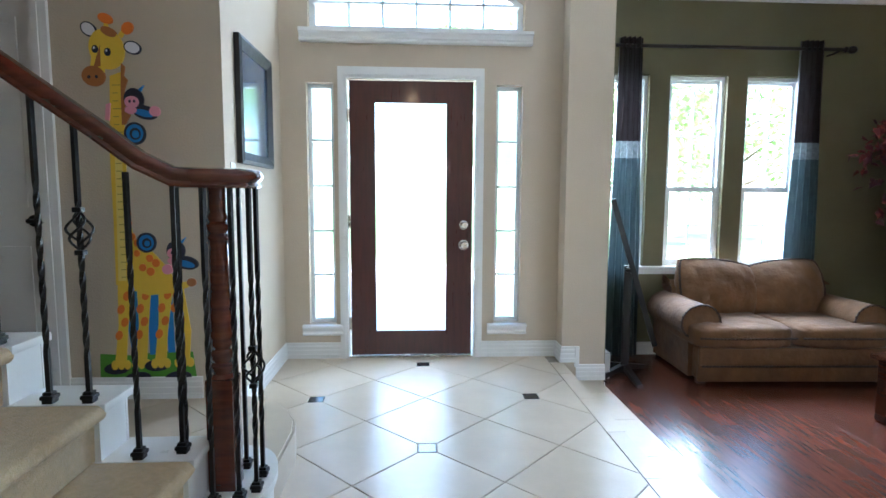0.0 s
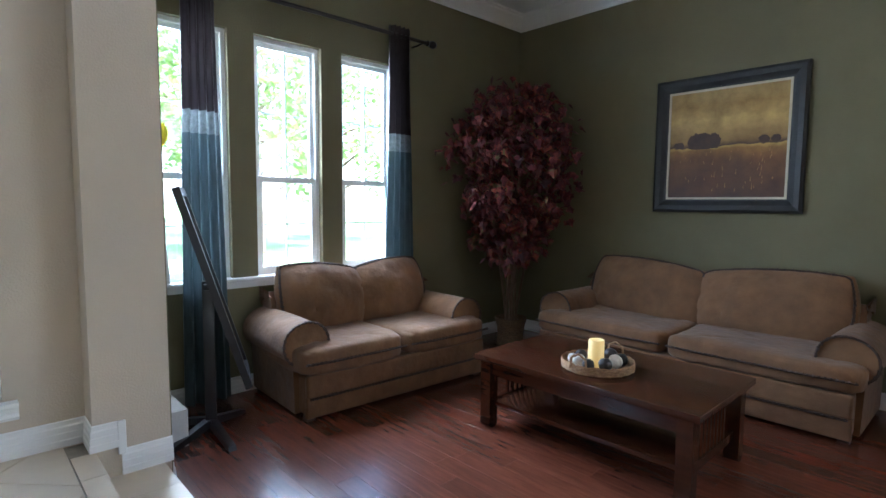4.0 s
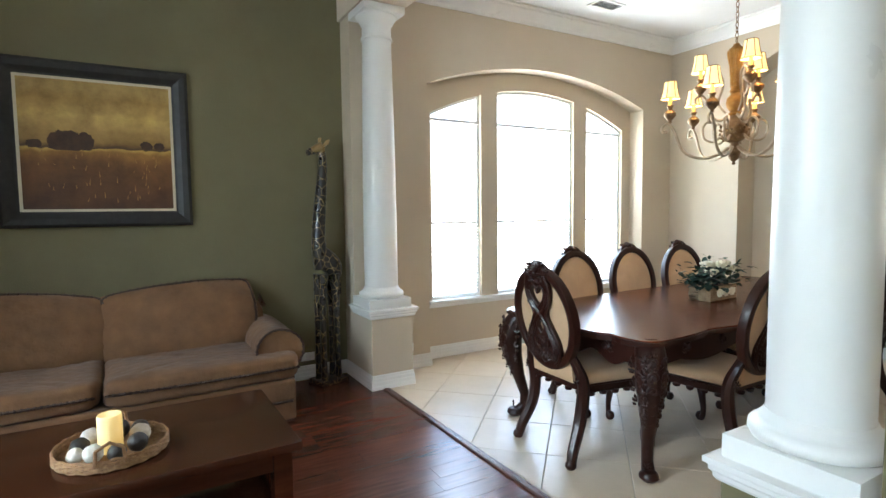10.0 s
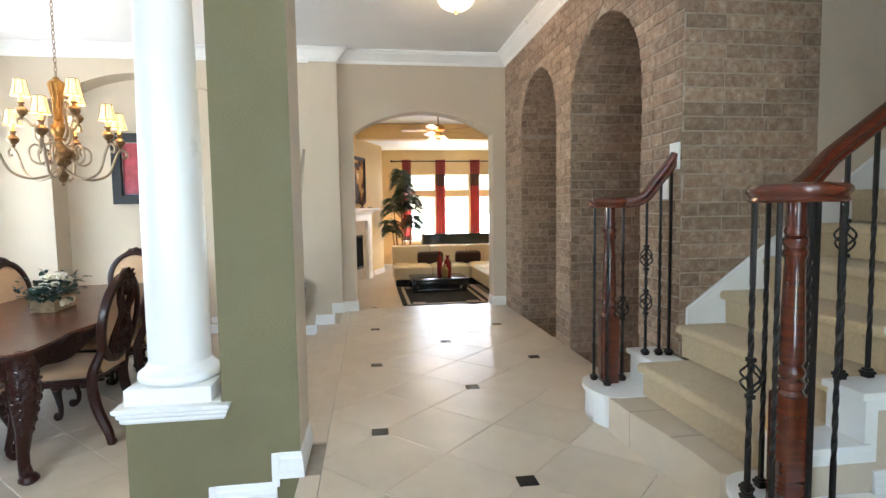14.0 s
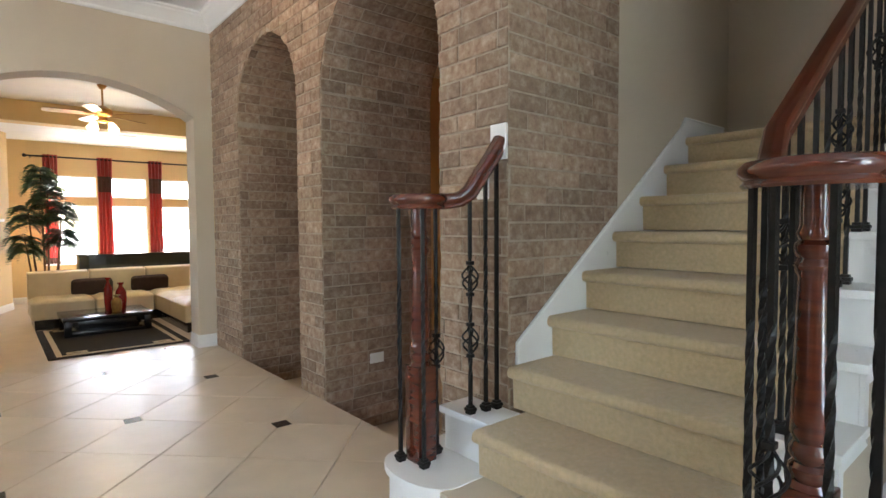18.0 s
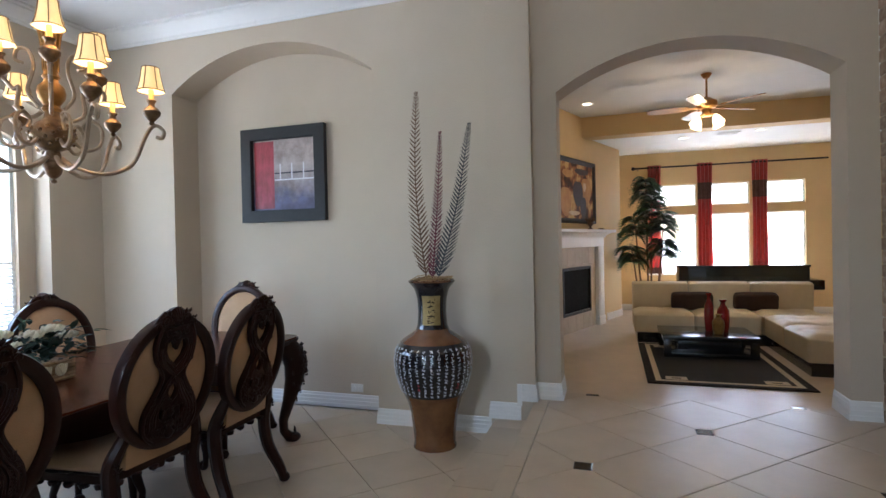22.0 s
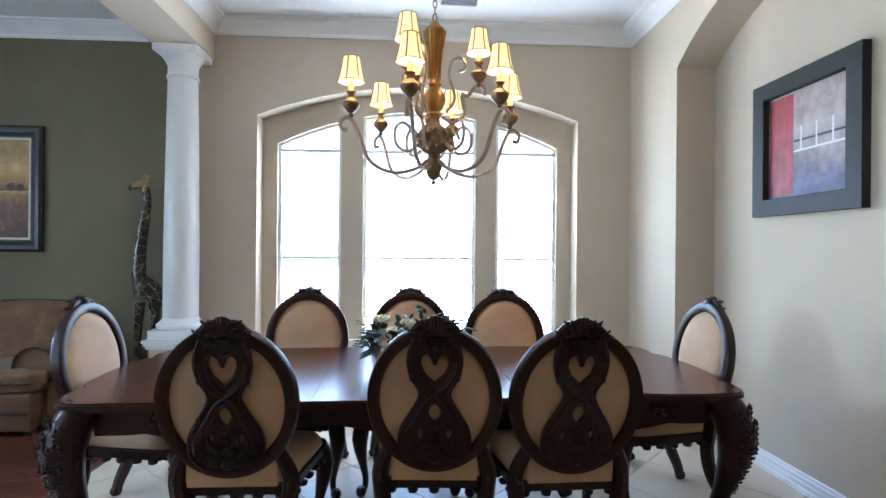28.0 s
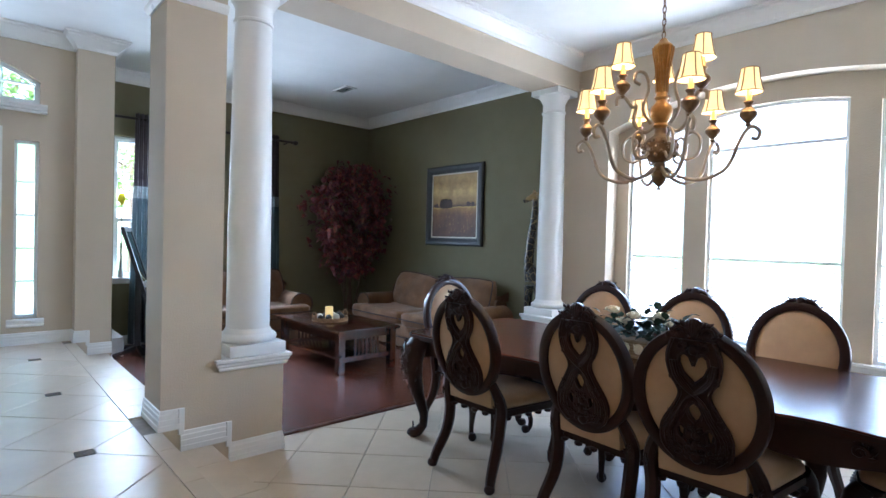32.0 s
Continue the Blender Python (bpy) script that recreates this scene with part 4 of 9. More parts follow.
for n in range(2, TOP + 1):
    for d in (0.045, 0.165):
        x = nose(n) - d
        z = RISE * n + 0.004
        top = RZ0 + SLOPE * (-0.05 - x) - 0.025 if x < -0.05 else 1.28 if x < 0.05 else 1.245
        part("baluster", baluster_mesh(top - z, kinds[kk % 12]), IRON, rail, m=pose(x, ry if x < 0.03 else NY - 0.13, z))
        kk += 1
for i, (a, kd) in enumerate(((28, "twist"), (75, "plain"), (130, "twist"), (215, "twist"), (270, "twist"), (308, "twist"), (340, "low"))):
    part("baluster", baluster_mesh(1.24 - RISE, kd), IRON, rail, m=pose(NX + 0.125 * math.cos(radians(a)), NY + 0.125 * math.sin(radians(a)), RISE + 0.004))
newel("newel_post", xs - 0.02, ry, RISE * TOP, RISE * TOP + 1.15, rail, "turned mahogany landing post")
# short balustrade by the brick
rail2 = empty("balustrade", "short iron balustrade with a mahogany handrail beside the brick wall", "railing", "stair railings")
MX, MY = 0.235, 1.40
newel("newel_post", MX, MY, RISE, 1.235, rail2, "turned mahogany newel post")
volute(MX, MY, 1.255, 0.125, rail2)
rail_bar([(MX + 0.05, MY + 0.075, 1.255), (0.16, MY + 0.085, 1.256), (0.12, 1.515, 1.262), (0.08, 1.53, 1.29), (0.03, 1.54, 1.36), (-0.03, 1.552, 1.44), (-0.080, 1.56, 1.515)], rail2)
part("wall_plate", cbox(-0.084, -0.070, 1.505, 1.596, 1.435, 1.585, 0.004), WHITE, rail2, "white mounting plate")
for x, y, kd in ((0.075, 1.53, "two"), (0.0, 1.545, "twist"), (-0.055, 1.555, "plain")):
    top = 1.25 + max(0, (0.10 - x)) * 1.25
    part("baluster", baluster_mesh(top - 2 * RISE, kd), IRON, rail2, m=pose(x, y, 2 * RISE + 0.004))
for a, kd in ((60, "twist"), (180, "low"), (250, "twist"), (330, "twist")):
    part("baluster", baluster_mesh(1.232 - RISE, kd), IRON, rail2, m=pose(MX + 0.085 * math.cos(radians(a)), MY + 0.085 * math.sin(radians(a)), RISE + 0.004))
plate("light_switch", -0.084, 1.45, 1.33, 90, "white light switch on the brick", kind="switch")

# hall door beside the mural
hd = empty("door_2", "white panelled hall door with an iron lever", "door", kind="structure")
dy = MURAL_Y + 0.03
part("slab", cbox(-1.775, -0.985, dy, dy + 0.04, 0.155, 2.17), WHITE, hd, smooth=False)
for x0, x1 in ((-1.69, -1.42), (-1.34, -1.07)):
    for z0, z1 in ((0.32, 0.95), (1.15, 1.75), (1.85, 2.08)):
        part("panel", prism(bmesh.new(), "y", [rect(x0, x1, z0, z1), rect(x0 + 0.03, x1 - 0.03, z0 + 0.03, z1 - 0.03)], dy - 0.009, dy + 0.001), WHITE, hd, smooth=False)
b = bmesh.new()
lathe(b, [(0.03, 0), (0.03, 0.008), (0.012, 0.014), (0.012, 0.05), (0, 0.05)], 16)
lev = part("lever_base", b, IRON, hd, m=pose(-1.045, dy, 1.08, 90))
part("lever", tube(bmesh.new(), [(-1.045, dy - 0.045, 1.08), (-1.00, dy - 0.05, 1.078), (-0.95 - 0.0, dy - 0.05, 1.072)], [0.010, 0.009, 0.008], 8), IRON, hd)
structure("trim_hall_door", prism(bmesh.new(), "y", [[(-0.985, 0.15), (-0.895, 0.15), (-0.895, 2.27), (-1.87, 2.27), (-1.87, 0.15), (-1.78, 0.15), (-1.78, 2.18), (-0.985, 2.18)]], MURAL_Y - 0.02, MURAL_Y + 0.003), WHITE, "white moulded door casing", "trim")
structure("trim_hall_door_bead", prism(bmesh.new(), "y", [[(-0.97, 0.15), (-0.935, 0.15), (-0.935, 2.23), (-1.83, 2.23), (-1.83, 0.15), (-1.795, 0.15), (-1.795, 2.195), (-0.97, 2.195)]], MURAL_Y - 0.028, MURAL_Y - 0.019), WHITE, "white moulded door casing", "trim")
baseboard([(-0.895, MURAL_Y), (-0.225, MURAL_Y)], 0.146)

# giraffe growth chart on the wall
FLAT = lambda n, c: mat(n, c, tuple(v * 0.92 for v in c), 0.6, scale=6)
D_YEL, D_BRN, D_BLU, D_GRN, D_ORG, D_WHT, D_BLK, D_PNK = (FLAT("decal_yellow", (0.85, 0.58, 0.05)), FLAT("decal_brown", (0.42, 0.15, 0.04)), FLAT("decal_blue", (0.03, 0.22, 0.60)),
    FLAT("decal_green", (0.10, 0.32, 0.03)), FLAT("decal_orange", (0.80, 0.20, 0.02)), FLAT("decal_white", (0.8, 0.78, 0.82)), FLAT("decal_black", (0.02, 0.02, 0.04)), FLAT("decal_pink", (0.85, 0.35, 0.45)))
D_PALE, D_OCH = FLAT("decal_pale_yellow", (0.88, 0.70, 0.18)), FLAT("decal_ochre", (0.45, 0.33, 0.05))
decal = empty("wall_decal", "flat painted giraffe growth chart on the beige wall", "wall decal")
DEPTH = [0]


def flat_part(name, pts, material):
    DEPTH[0] += 1
    y1 = MURAL_Y - 0.0006 - 0.00012 * DEPTH[0]
    part(name, prism(bmesh.new(), "y", [pts], y1, MURAL_Y - 0.0002), material, decal, smooth=False)


def oval(cx, cz, rx, rz, tilt=0, n=20):
    t = radians(tilt)
    return [(cx + rx * math.cos(a) * math.cos(t) - rz * math.sin(a) * math.sin(t), cz + rx * math.cos(a) * math.sin(t) + rz * math.sin(a) * math.cos(t)) for a in [2 * math.pi * i / n for i in range(n)]]




def sketch(u, v):
    """Drawing units of about 2 mm, right and down, to the wall."""
    return (-1.072 + 0.00199 * u - 0.00013 * v, 2.104 + 0.00007 * u - 0.00214 * v)


def blob(name, u, v, ru, rv, material, tilt=0, n=22):
    x, z = sketch(u, v)
    flat_part(name, oval(x, z, ru * 0.00199, rv * 0.00214, -tilt, n), material)


def patch(name, pts, material):
    flat_part(name, [sketch(u, v) for u, v in pts], material)


patch("grass", [(218, 808), (300, 815), (380, 808), (455, 812), (470, 894), (220, 884)], D_GRN)
patch("blue_cloth", [(268, 640), (322, 648), (322, 812), (300, 812)], D_BLU)
patch("blue_cloth", [(335, 655), (378, 655), (376, 815), (345, 815)], D_BLU)
patch("blue_cloth", [(378, 660), (398, 660), (410, 812), (392, 812)], D_BLU)
for u0, u1, hu, hv in ((278, 270, 262, 846), (326, 322, 316, 872), (382, 372, 366, 842), (405, 432, 420, 874)):
    blob("hoof", hu, hv, 34, 15, D_BLK, -6)
    patch("leg", [(u0 - 18, 630), (u0 + 20, 640), (u1 + 18, 760), (u1 + 16, 836), (u1 - 14, 836), (u1 - 6, 740)], D_YEL)
    for du in (-14, 2, 18):
        blob("hoof_toe", u1 + du, 838, 9, 12, D_YEL)
    for i in range(4):
        blob("spot", u0 + (u1 - u0) * i * 0.25 + 6 * (-1) ** i, 668 + 32 * i, 9, 12, D_ORG, 20)
patch("body", [(258, 560), (300, 545), (340, 555), (385, 600), (410, 640), (452, 636), (440, 652), (405, 664), (340, 668), (262, 640)], D_YEL)
patch("neck", [(238, 150), (270, 140), (276, 300), (288, 480), (310, 560), (290, 640), (258, 640), (250, 480), (240, 330)], D_YEL)
patch("ruler", [(252, 330), (270, 330), (284, 630), (264, 630)], D_PALE)
for i in range(26):
    u = 242 + 0.066 * (170 + i * 18 - 150)
    patch("tick", [(u, 170 + i * 18), (u + (14 if i % 3 else 22), 170 + i * 18), (u + (14 if i % 3 else 22), 172 + i * 18), (u, 172 + i * 18)], D_OCH)
for u, v, r in ((285, 470, 8), (288, 492, 7), (295, 525, 10), (312, 540, 10), (342, 578, 9), (345, 610, 10), (310, 565, 8), (325, 600, 9), (358, 590, 10)):
    blob("spot", u, v, r, r, D_ORG)
blob("spot", 449, 640, 12, 10, D_BRN)
patch("mane", [(266, 122), (275, 130), (272, 150), (282, 160), (274, 185), (286, 200), (276, 225), (290, 240), (278, 262), (270, 262), (266, 180)], D_BRN)
for u, v, tl in ((187, 45, 40), (293, 88, 15)):
    blob("ear", u, v, 21, 15, D_BLK, tl)
    blob("ear_inner", u, v, 18, 12, D_WHT, tl)
patch("horn", [(224, 52), (224, 25), (232, 25), (234, 50)], D_YEL)
patch("horn", [(258, 60), (274, 38), (281, 43), (266, 66)], D_YEL)
blob("horn_tip", 227, 22, 18, 11, D_ORG, 20)
blob("horn_tip", 280, 44, 16, 12, D_ORG, -50)
blob("head", 231, 90, 42, 46, D_YEL, -15)
patch("snout", [(196, 100), (228, 120), (224, 150), (190, 150)], D_YEL)
patch("blaze", [(216, 80), (218, 128), (200, 132)], D_BRN)
blob("muzzle", 200, 150, 28, 23, D_BRN, 5)
for u in (190, 208):
    blob("nostril", u, 152, 4, 4, D_BLK)
blob("forelock", 236, 52, 20, 10, D_BRN, 25)
for u, v in ((204, 90), (234, 97)):
    blob("eye", u, v, 8, 9, D_BLK)
    blob("eye_glint", u - 2, v - 3, 2.5, 3, D_WHT)
for u, v, s in ((298, 215, 1), (408, 572, 0.95)):
    blob("shape_dark", u, v - 10, 24 * s, 26 * s, D_BLK)
    patch("shape_tuft", [(u + 10, v - 32), (u + 24, v - 42), (u + 16, v - 28)], D_BLU)
    blob("shape_dark", u + 28, v + 20, 30, 16, D_BLK, 12)
    blob("shape_blue", u + 26, v + 22, 24, 8, D_BLU, 14)
    blob("shape_pink", u - 4, v - 4, 18 * s, 14 * s, D_PNK)
    blob("shape_pink", u - 6, v + 14, 15 * s, 9 * s, D_PNK)
    blob("shape_pink", u + 52 if s == 1 else u - 20, v + 18 if s == 1 else v + 34, 13, 12, D_PNK, 30)
    for du in (-9, 2):
        blob("shape_dot", u + du, v - 6, 3, 3.5, D_BLK)
for u, v, r in ((302, 283, 26), (334, 540, 24)):
    blob("curl", u, v, r, r, D_BLK)
    blob("curl_blue", u + 1, v, r - 5, r - 5, D_BLU)
    blob("curl_dark", u + 2, v + 1, r - 12, r - 12, D_BLK)
    blob("curl_blue", u + 3, v + 2, r - 17, r - 17, D_BLU)
patch("shape_arm", [(232, 215), (242, 212), (240, 252), (230, 250)], D_PNK)

# picture beside the front door
FRAMEBLK = mat("black_picture_frame", (0.02, 0.017, 0.015), (0.011, 0.009, 0.008), 0.48, scale=14, bump=0.15, bscale=60)
PHOTO = mat("dim_blue_print", (0.10, 0.16, 0.26), (0.03, 0.045, 0.08), 0.12, scale=3.0, coat=0.8)
pf = empty("picture_frame", "dark framed print under glass beside the front door", "picture", m=pose(-0.075, 4.23, 1.735, 0, 0, 90))
prism_b = sweep(bmesh.new(), [(0, 0), (0.0, 0.03), (0.02, 0.038), (0.05, 0.025), (0.068, 0.018), (0.068, 0)], [(-0.32, 0, -0.345), (-0.32, 0, 0.345), (0.32, 0, 0.345), (0.32, 0, -0.345)], closed=True, up=(0, -1, 0))
part("frame", prism_b, FRAMEBLK, pf, smooth=False)
part("print", cbox(-0.27, 0.27, -0.012, -0.001, -0.295, 0.295), PHOTO, pf, smooth=False)

# ---- living room ----
SUEDE = mat("brown_suede", (0.215, 0.106, 0.043), (0.135, 0.066, 0.027), 0.9, scale=5.5, detail=8, bump=0.9, bscale=16, sheen=0.12)
CORD = mat("dark_leather_cord", (0.07, 0.035, 0.022), (0.04, 0.02, 0.012), 0.6, scale=60, bump=0.6, bscale=120)
TABLEWOOD = mat("dark_oak_table", (0.058, 0.018, 0.0075), (0.032, 0.010, 0.0045), 0.20, scale=5, stretch=(5, 0.5, 5), detail=8, spread=0.1, coat=0.15)


def pillow(w, d, h, e=0.42, seg=20, rng=None, wob=0.012):
    """A soft rounded block w wide, d deep, h high, centred at its base."""
    b = bmesh.new()
    rows = []
    pw = lambda v, p: math.copysign(abs(v) ** p, v)
    for i in range(seg + 1):
        ph = -math.pi / 2 + math.pi * i / seg
        row = []
        for j in range(2 * seg):
            th = 2 * math.pi * j / (2 * seg)
            x, y, z = pw(math.cos(ph), e) * pw(math.cos(th), e), pw(math.cos(ph), e) * pw(math.sin(th), e), pw(math.sin(ph), e * 1.3)
            p = Vector((x * w / 2, y * d / 2, z * h / 2 + h / 2))
            if wob:
                nv = noise.noise(p * 4.0 + Vector((w * 7, d * 3, h)))
                fold = 1 - abs(noise.noise(Vector((p.x * 9, p.y * 9 + h * 5, p.z * 4 + w))))
                p += Vector((x, y, z)).normalized() * (nv * wob * 2 - wob * 0.9 * fold ** 6)
            row.append(b.verts.new(p))
        rows.append(row)
    for a, c in zip(rows, rows[1:]):
        for j in range(2 * seg):
            k = (j + 1) % (2 * seg)
            b.faces.new((a[j], a[k], c[k], c[j]))
    bmesh.ops.remove_doubles(b, verts=b.verts, dist=1e-4)
    return b


def plump(w, h, d, lift, seg=26):
    """A slumped back cushion with pinched corners and creases, and its edge as points; w wide, h high, d thick."""
    def outline(u, v):
        x = w / 2 * u * math.sqrt(1 - 0.20 * v * v)
        z = h / 2 * v * math.sqrt(1 - 0.26 * u * u) + h / 2 + lift * max(0, v) * u
        return x, z
    b = bmesh.new()
    front, rear = [], []
    for i in range(seg + 1):
        fr, re_ = [], []
        for j in range(seg + 1):
            u, v = -math.cos(math.pi * j / seg), -math.cos(math.pi * i / seg)
            x, z = outline(u, v)
            t = ((1 - abs(u) ** 2.6) * (1 - abs(v) ** 2.2)) ** 0.52
            t *= 1.0 - 0.16 * v
            crease = 1 - abs(noise.noise(Vector((x * 7 + w * 3, z * 5 + lift * 40, 1.7)) + Vector((u * v, u, 0)) * 1.4))
            y = d / 2 * t + 0.010 - 0.034 * t * crease ** 5 + 0.030 * t * noise.noise(Vector((x * 3.3, z * 3.3, w)))
            hem = i in (0, seg) or j in (0, seg)
            p = b.verts.new((x, 0 if hem else -y, z))
            fr.append(p)
            re_.append(p if hem else b.verts.new((x, d / 2 * t * 0.7, z)))
        front.append(fr)
        rear.append(re_)
    for g in (front, rear):
        for i in range(seg):
            for j in range(seg):
                b.faces.new((g[i][j], g[i][j + 1], g[i + 1][j + 1], g[i + 1][j]))
    bmesh.ops.recalc_face_normals(b, faces=b.faces)
    edge = [(-0.95, v) for v in (-0.5, -0.1, 0.3, 0.65, 0.88)] + [(-0.9 + 0.1 * k, 0.95) for k in range(19)] + [(0.95, v) for v in (0.88, 0.65, 0.3, -0.1, -0.5)]
    rim = []
    for u, v in edge:
        x, z = outline(u, v)
        rim.append((x, -d / 2 * ((1 - abs(u) ** 2.6) * (1 - abs(v) ** 2.2)) ** 0.52 * (1 - 0.16 * v) - 0.012, z))
    return b, rim


def rope(pts, r=0.011):
    """A whip-stitched cord along points."""
    b = bmesh.new()
    pts = [Vector(p) for p in pts]
    tot = sum((q - p).length for p, q in zip(pts, pts[1:]))
    tube(b, pts, r * 0.7, 5)
    n = max(3, int(tot / 0.028))
    acc = 0.0
    for p, q in zip(pts, pts[1:]):
        ln = (q - p).length
        m = max(1, int(n * ln / tot))
        for i in range(m):
            c = p.lerp(q, (i + 0.5) / m)
            t = (q - p).normalized()
            s = t.cross(Vector((0.3, 0.5, 0.8))).normalized()
            tube(b, [c - t * 0.010 - s * r * 0.9, c, c + t * 0.010 + s * r * 0.9], [r * 0.5, r * 0.95, r * 0.5], 4)
    return b


def sofa(name, width, label, m, group="matching sofas"):
    """Rolled arms, two seat and two back cushions; the front faces -y, the back lies at y = 0.85."""
    s = empty(name, label, "sofa", group, m)
    W, Dp, aw = width, 0.90, 0.27
    hw = W / 2
    part("base", cbox(-hw + 0.09, hw - 0.09, 0.02, Dp - 0.02, 0.03, 0.30, 0.03, 3), SUEDE, s)
    for x0, x1 in ((-hw + 0.08, hw - 0.08),):
        part("front_band", cbox(x0, x1, 0.0, 0.05, 0.16, 0.305, 0.02, 3), SUEDE, s)
        part("skirt", cbox(x0, x1, 0.015, 0.055, 0.025, 0.165, 0.012, 3), SUEDE, s)
        part("cord", rope([(x0 + 0.02, 0.006, 0.155), (0, 0.004, 0.155), (x1 - 0.02, 0.006, 0.155)]), CORD, s, "dark whip stitched cord")
    for sx in (-1, 1):
        prof = []
        c, r = (sx * (hw - 0.155), 0.475), 0.150
        for i in range(19):
            a = radians(-52 + 284 * i / 18)
            prof.append((c[0] + sx * (r + 0.02 * (math.cos(a) > 0.3)) * math.cos(a), c[1] + r * math.sin(a)))
        prof += [(sx * (hw - 0.26), 0.03), (sx * (hw - 0.06), 0.03)]
        b = prism(bmesh.new(), "y", [prof], 0.15, Dp - 0.06)
        bmesh.ops.bevel(b, geom=[e for e in b.edges if len(e.link_faces) == 2 and e.calc_face_angle() > 1.0 and abs(e.verts[0].co.y - e.verts[1].co.y) < 1e-5], offset=0.012, segments=2, affect='EDGES')
        arm = part("arm", b, SUEDE, s, angle=50)
        ring = [(p[0], 0.139, p[1]) for p in prof[:19]]
        part("cord", rope(ring), CORD, arm, "dark whip stitched cord")
    b = prism(bmesh.new(), "x", [[(Dp - 0.24, 0.28), (Dp, 0.05), (Dp, 0.64), (Dp - 0.02, 0.70), (Dp - 0.06, 0.73), (Dp - 0.11, 0.735), (Dp - 0.16, 0.70)]], -hw + 0.13, hw - 0.13)
    bmesh.ops.bevel(b, geom=[e for e in b.edges if abs(e.verts[0].co.x - e.verts[1].co.x) < 1e-5 and e.verts[0].co.z > 0.5 and e.verts[1].co.z > 0.5], offset=0.035, segments=3, affect='EDGES')
    part("back", b, SUEDE, s, angle=50)
    inner = W - 2 * aw + 0.04
    cw = inner / 2
    for k, sx in enumerate((-1, 1)):
        cu = part("seat_cushion", pillow(hw - 0.035, 0.74, 0.19, 0.26, 24, wob=0.014), SUEDE, s, m=pose(sx * (hw / 2 - 0.018), 0.345, 0.29, 0, 0, 0))
        part("cord", rope([(-hw / 2 + 0.04, -0.366, 0.10), (-hw / 4, -0.382, 0.10), (hw / 4, -0.382, 0.10), (hw / 2 - 0.04, -0.366, 0.10)]), CORD, cu, "dark whip stitched cord")
        soft, rim = plump(cw + 0.13, 0.55, 0.34, sx * 0.030 - 0.004)
        bc = part("back_cushion", soft, SUEDE, s, m=pose(sx * (cw / 2 + 0.005), Dp - 0.27, 0.40, -15, 0, sx * 2))
        part("cord", rope(rim, 0.012), CORD, bc, "dark whip stitched cord")
    for sx in (-1, 1):
        for y in (0.07, Dp - 0.08):
            part("foot", cbox(sx * (hw - 0.12) - 0.03, sx * (hw - 0.12) + 0.03, y - 0.03, y + 0.03, 0.0, 0.035), CORD, s, smooth=False)
    return s


sofa("loveseat", 1.72, "brown suede loveseat with rolled arms below the window", pose(3.93, 4.90, LOW, 0, 0, -2))
sofa("sofa", 2.40, "brown suede sofa with rolled arms below the painting", pose(5.335, 3.67, LOW, 0, 0, -90))

# coffee table
ct = empty("coffee_table", "dark mission style coffee table with slatted ends", "coffee table", m=pose(4.345, 3.57, LOW, 0, 0, 1.0) @ Matrix.Diagonal((0.97, 0.955, 1.08, 1)))
TW, TL = 0.39, 0.70
b = cbox(-TW - 0.02, TW + 0.02, -TL - 0.02, TL + 0.02, 0.395, 0.430, 0.006)
part("tabletop", b, TABLEWOOD, ct)
for sx in (-1, 1):
    for sy in (-1, 1):
        x, y = sx * (TW - 0.05), sy * (TL - 0.06)
        b = prism(bmesh.new(), "y", [[(x - 0.04, 0.0 + 0.02), (x - 0.02, 0.0), (x + 0.02, 0.0), (x + 0.04, 0.02), (x + 0.036, 0.12), (x + 0.04, 0.396), (x - 0.04, 0.396), (x - 0.036, 0.12)]], y - 0.04, y + 0.04)
        part("leg", b, TABLEWOOD, ct, smooth=False)
for sx in (-1, 1):
    part("apron", cbox(sx * (TW - 0.05) - 0.012, sx * (TW - 0.05) + 0.012, -TL + 0.10, TL - 0.10, 0.31, 0.396), TABLEWOOD, ct, smooth=False)
for sy in (-1, 1):
    part("apron", cbox(-TW + 0.09, TW - 0.09, sy * (TL - 0.06) - 0.012, sy * (TL - 0.06) + 0.012, 0.33, 0.396), TABLEWOOD, ct, smooth=False)
    part("rail", cbox(-TW + 0.09, TW - 0.09, sy * (TL - 0.06) - 0.012, sy * (TL - 0.06) + 0.012, 0.115, 0.16), TABLEWOOD, ct, smooth=False)
    for i in range(7):
        x = -0.15 + i * 0.05
        part("slat", cbox(x - 0.011, x + 0.011, sy * (TL - 0.06) - 0.006, sy * (TL - 0.06) + 0.006, 0.155, 0.335), TABLEWOOD, ct, smooth=False)
part("shelf", cbox(-TW + 0.07, TW - 0.07, -TL + 0.05, TL - 0.05, 0.125, 0.148, 0.003), TABLEWOOD, ct)

# tray with candle and spheres
WICKER = mat("brown_wicker", (0.40, 0.23, 0.10), (0.22, 0.11, 0.045), 0.7, scale=50, bump=0.9, bscale=140)
WAX = mat("ivory_wax", (0.86, 0.74, 0.45), (0.80, 0.62, 0.28), 0.5, scale=5, emit=((1.0, 0.62, 0.15), 0.05))
WHITEBALL = mat("white_carved_ball", (0.75, 0.70, 0.62), (0.50, 0.44, 0.36), 0.55, scale=30, bump=0.6, bscale=50)
BLACKBALL = mat("black_carved_ball", (0.03, 0.022, 0.018), (0.015, 0.012, 0.01), 0.45, scale=30, bump=0.6, bscale=50)
tray = empty("wicker_tray", "round woven tray on the coffee table", "tray", m=pose(4.26, 3.57, LOW + 0.4645))
b = bmesh.new()
lathe(b, [(0, 0.0), (0.19, 0.0), (0.20, 0.006), (0.19, 0.012), (0, 0.012)], 32)
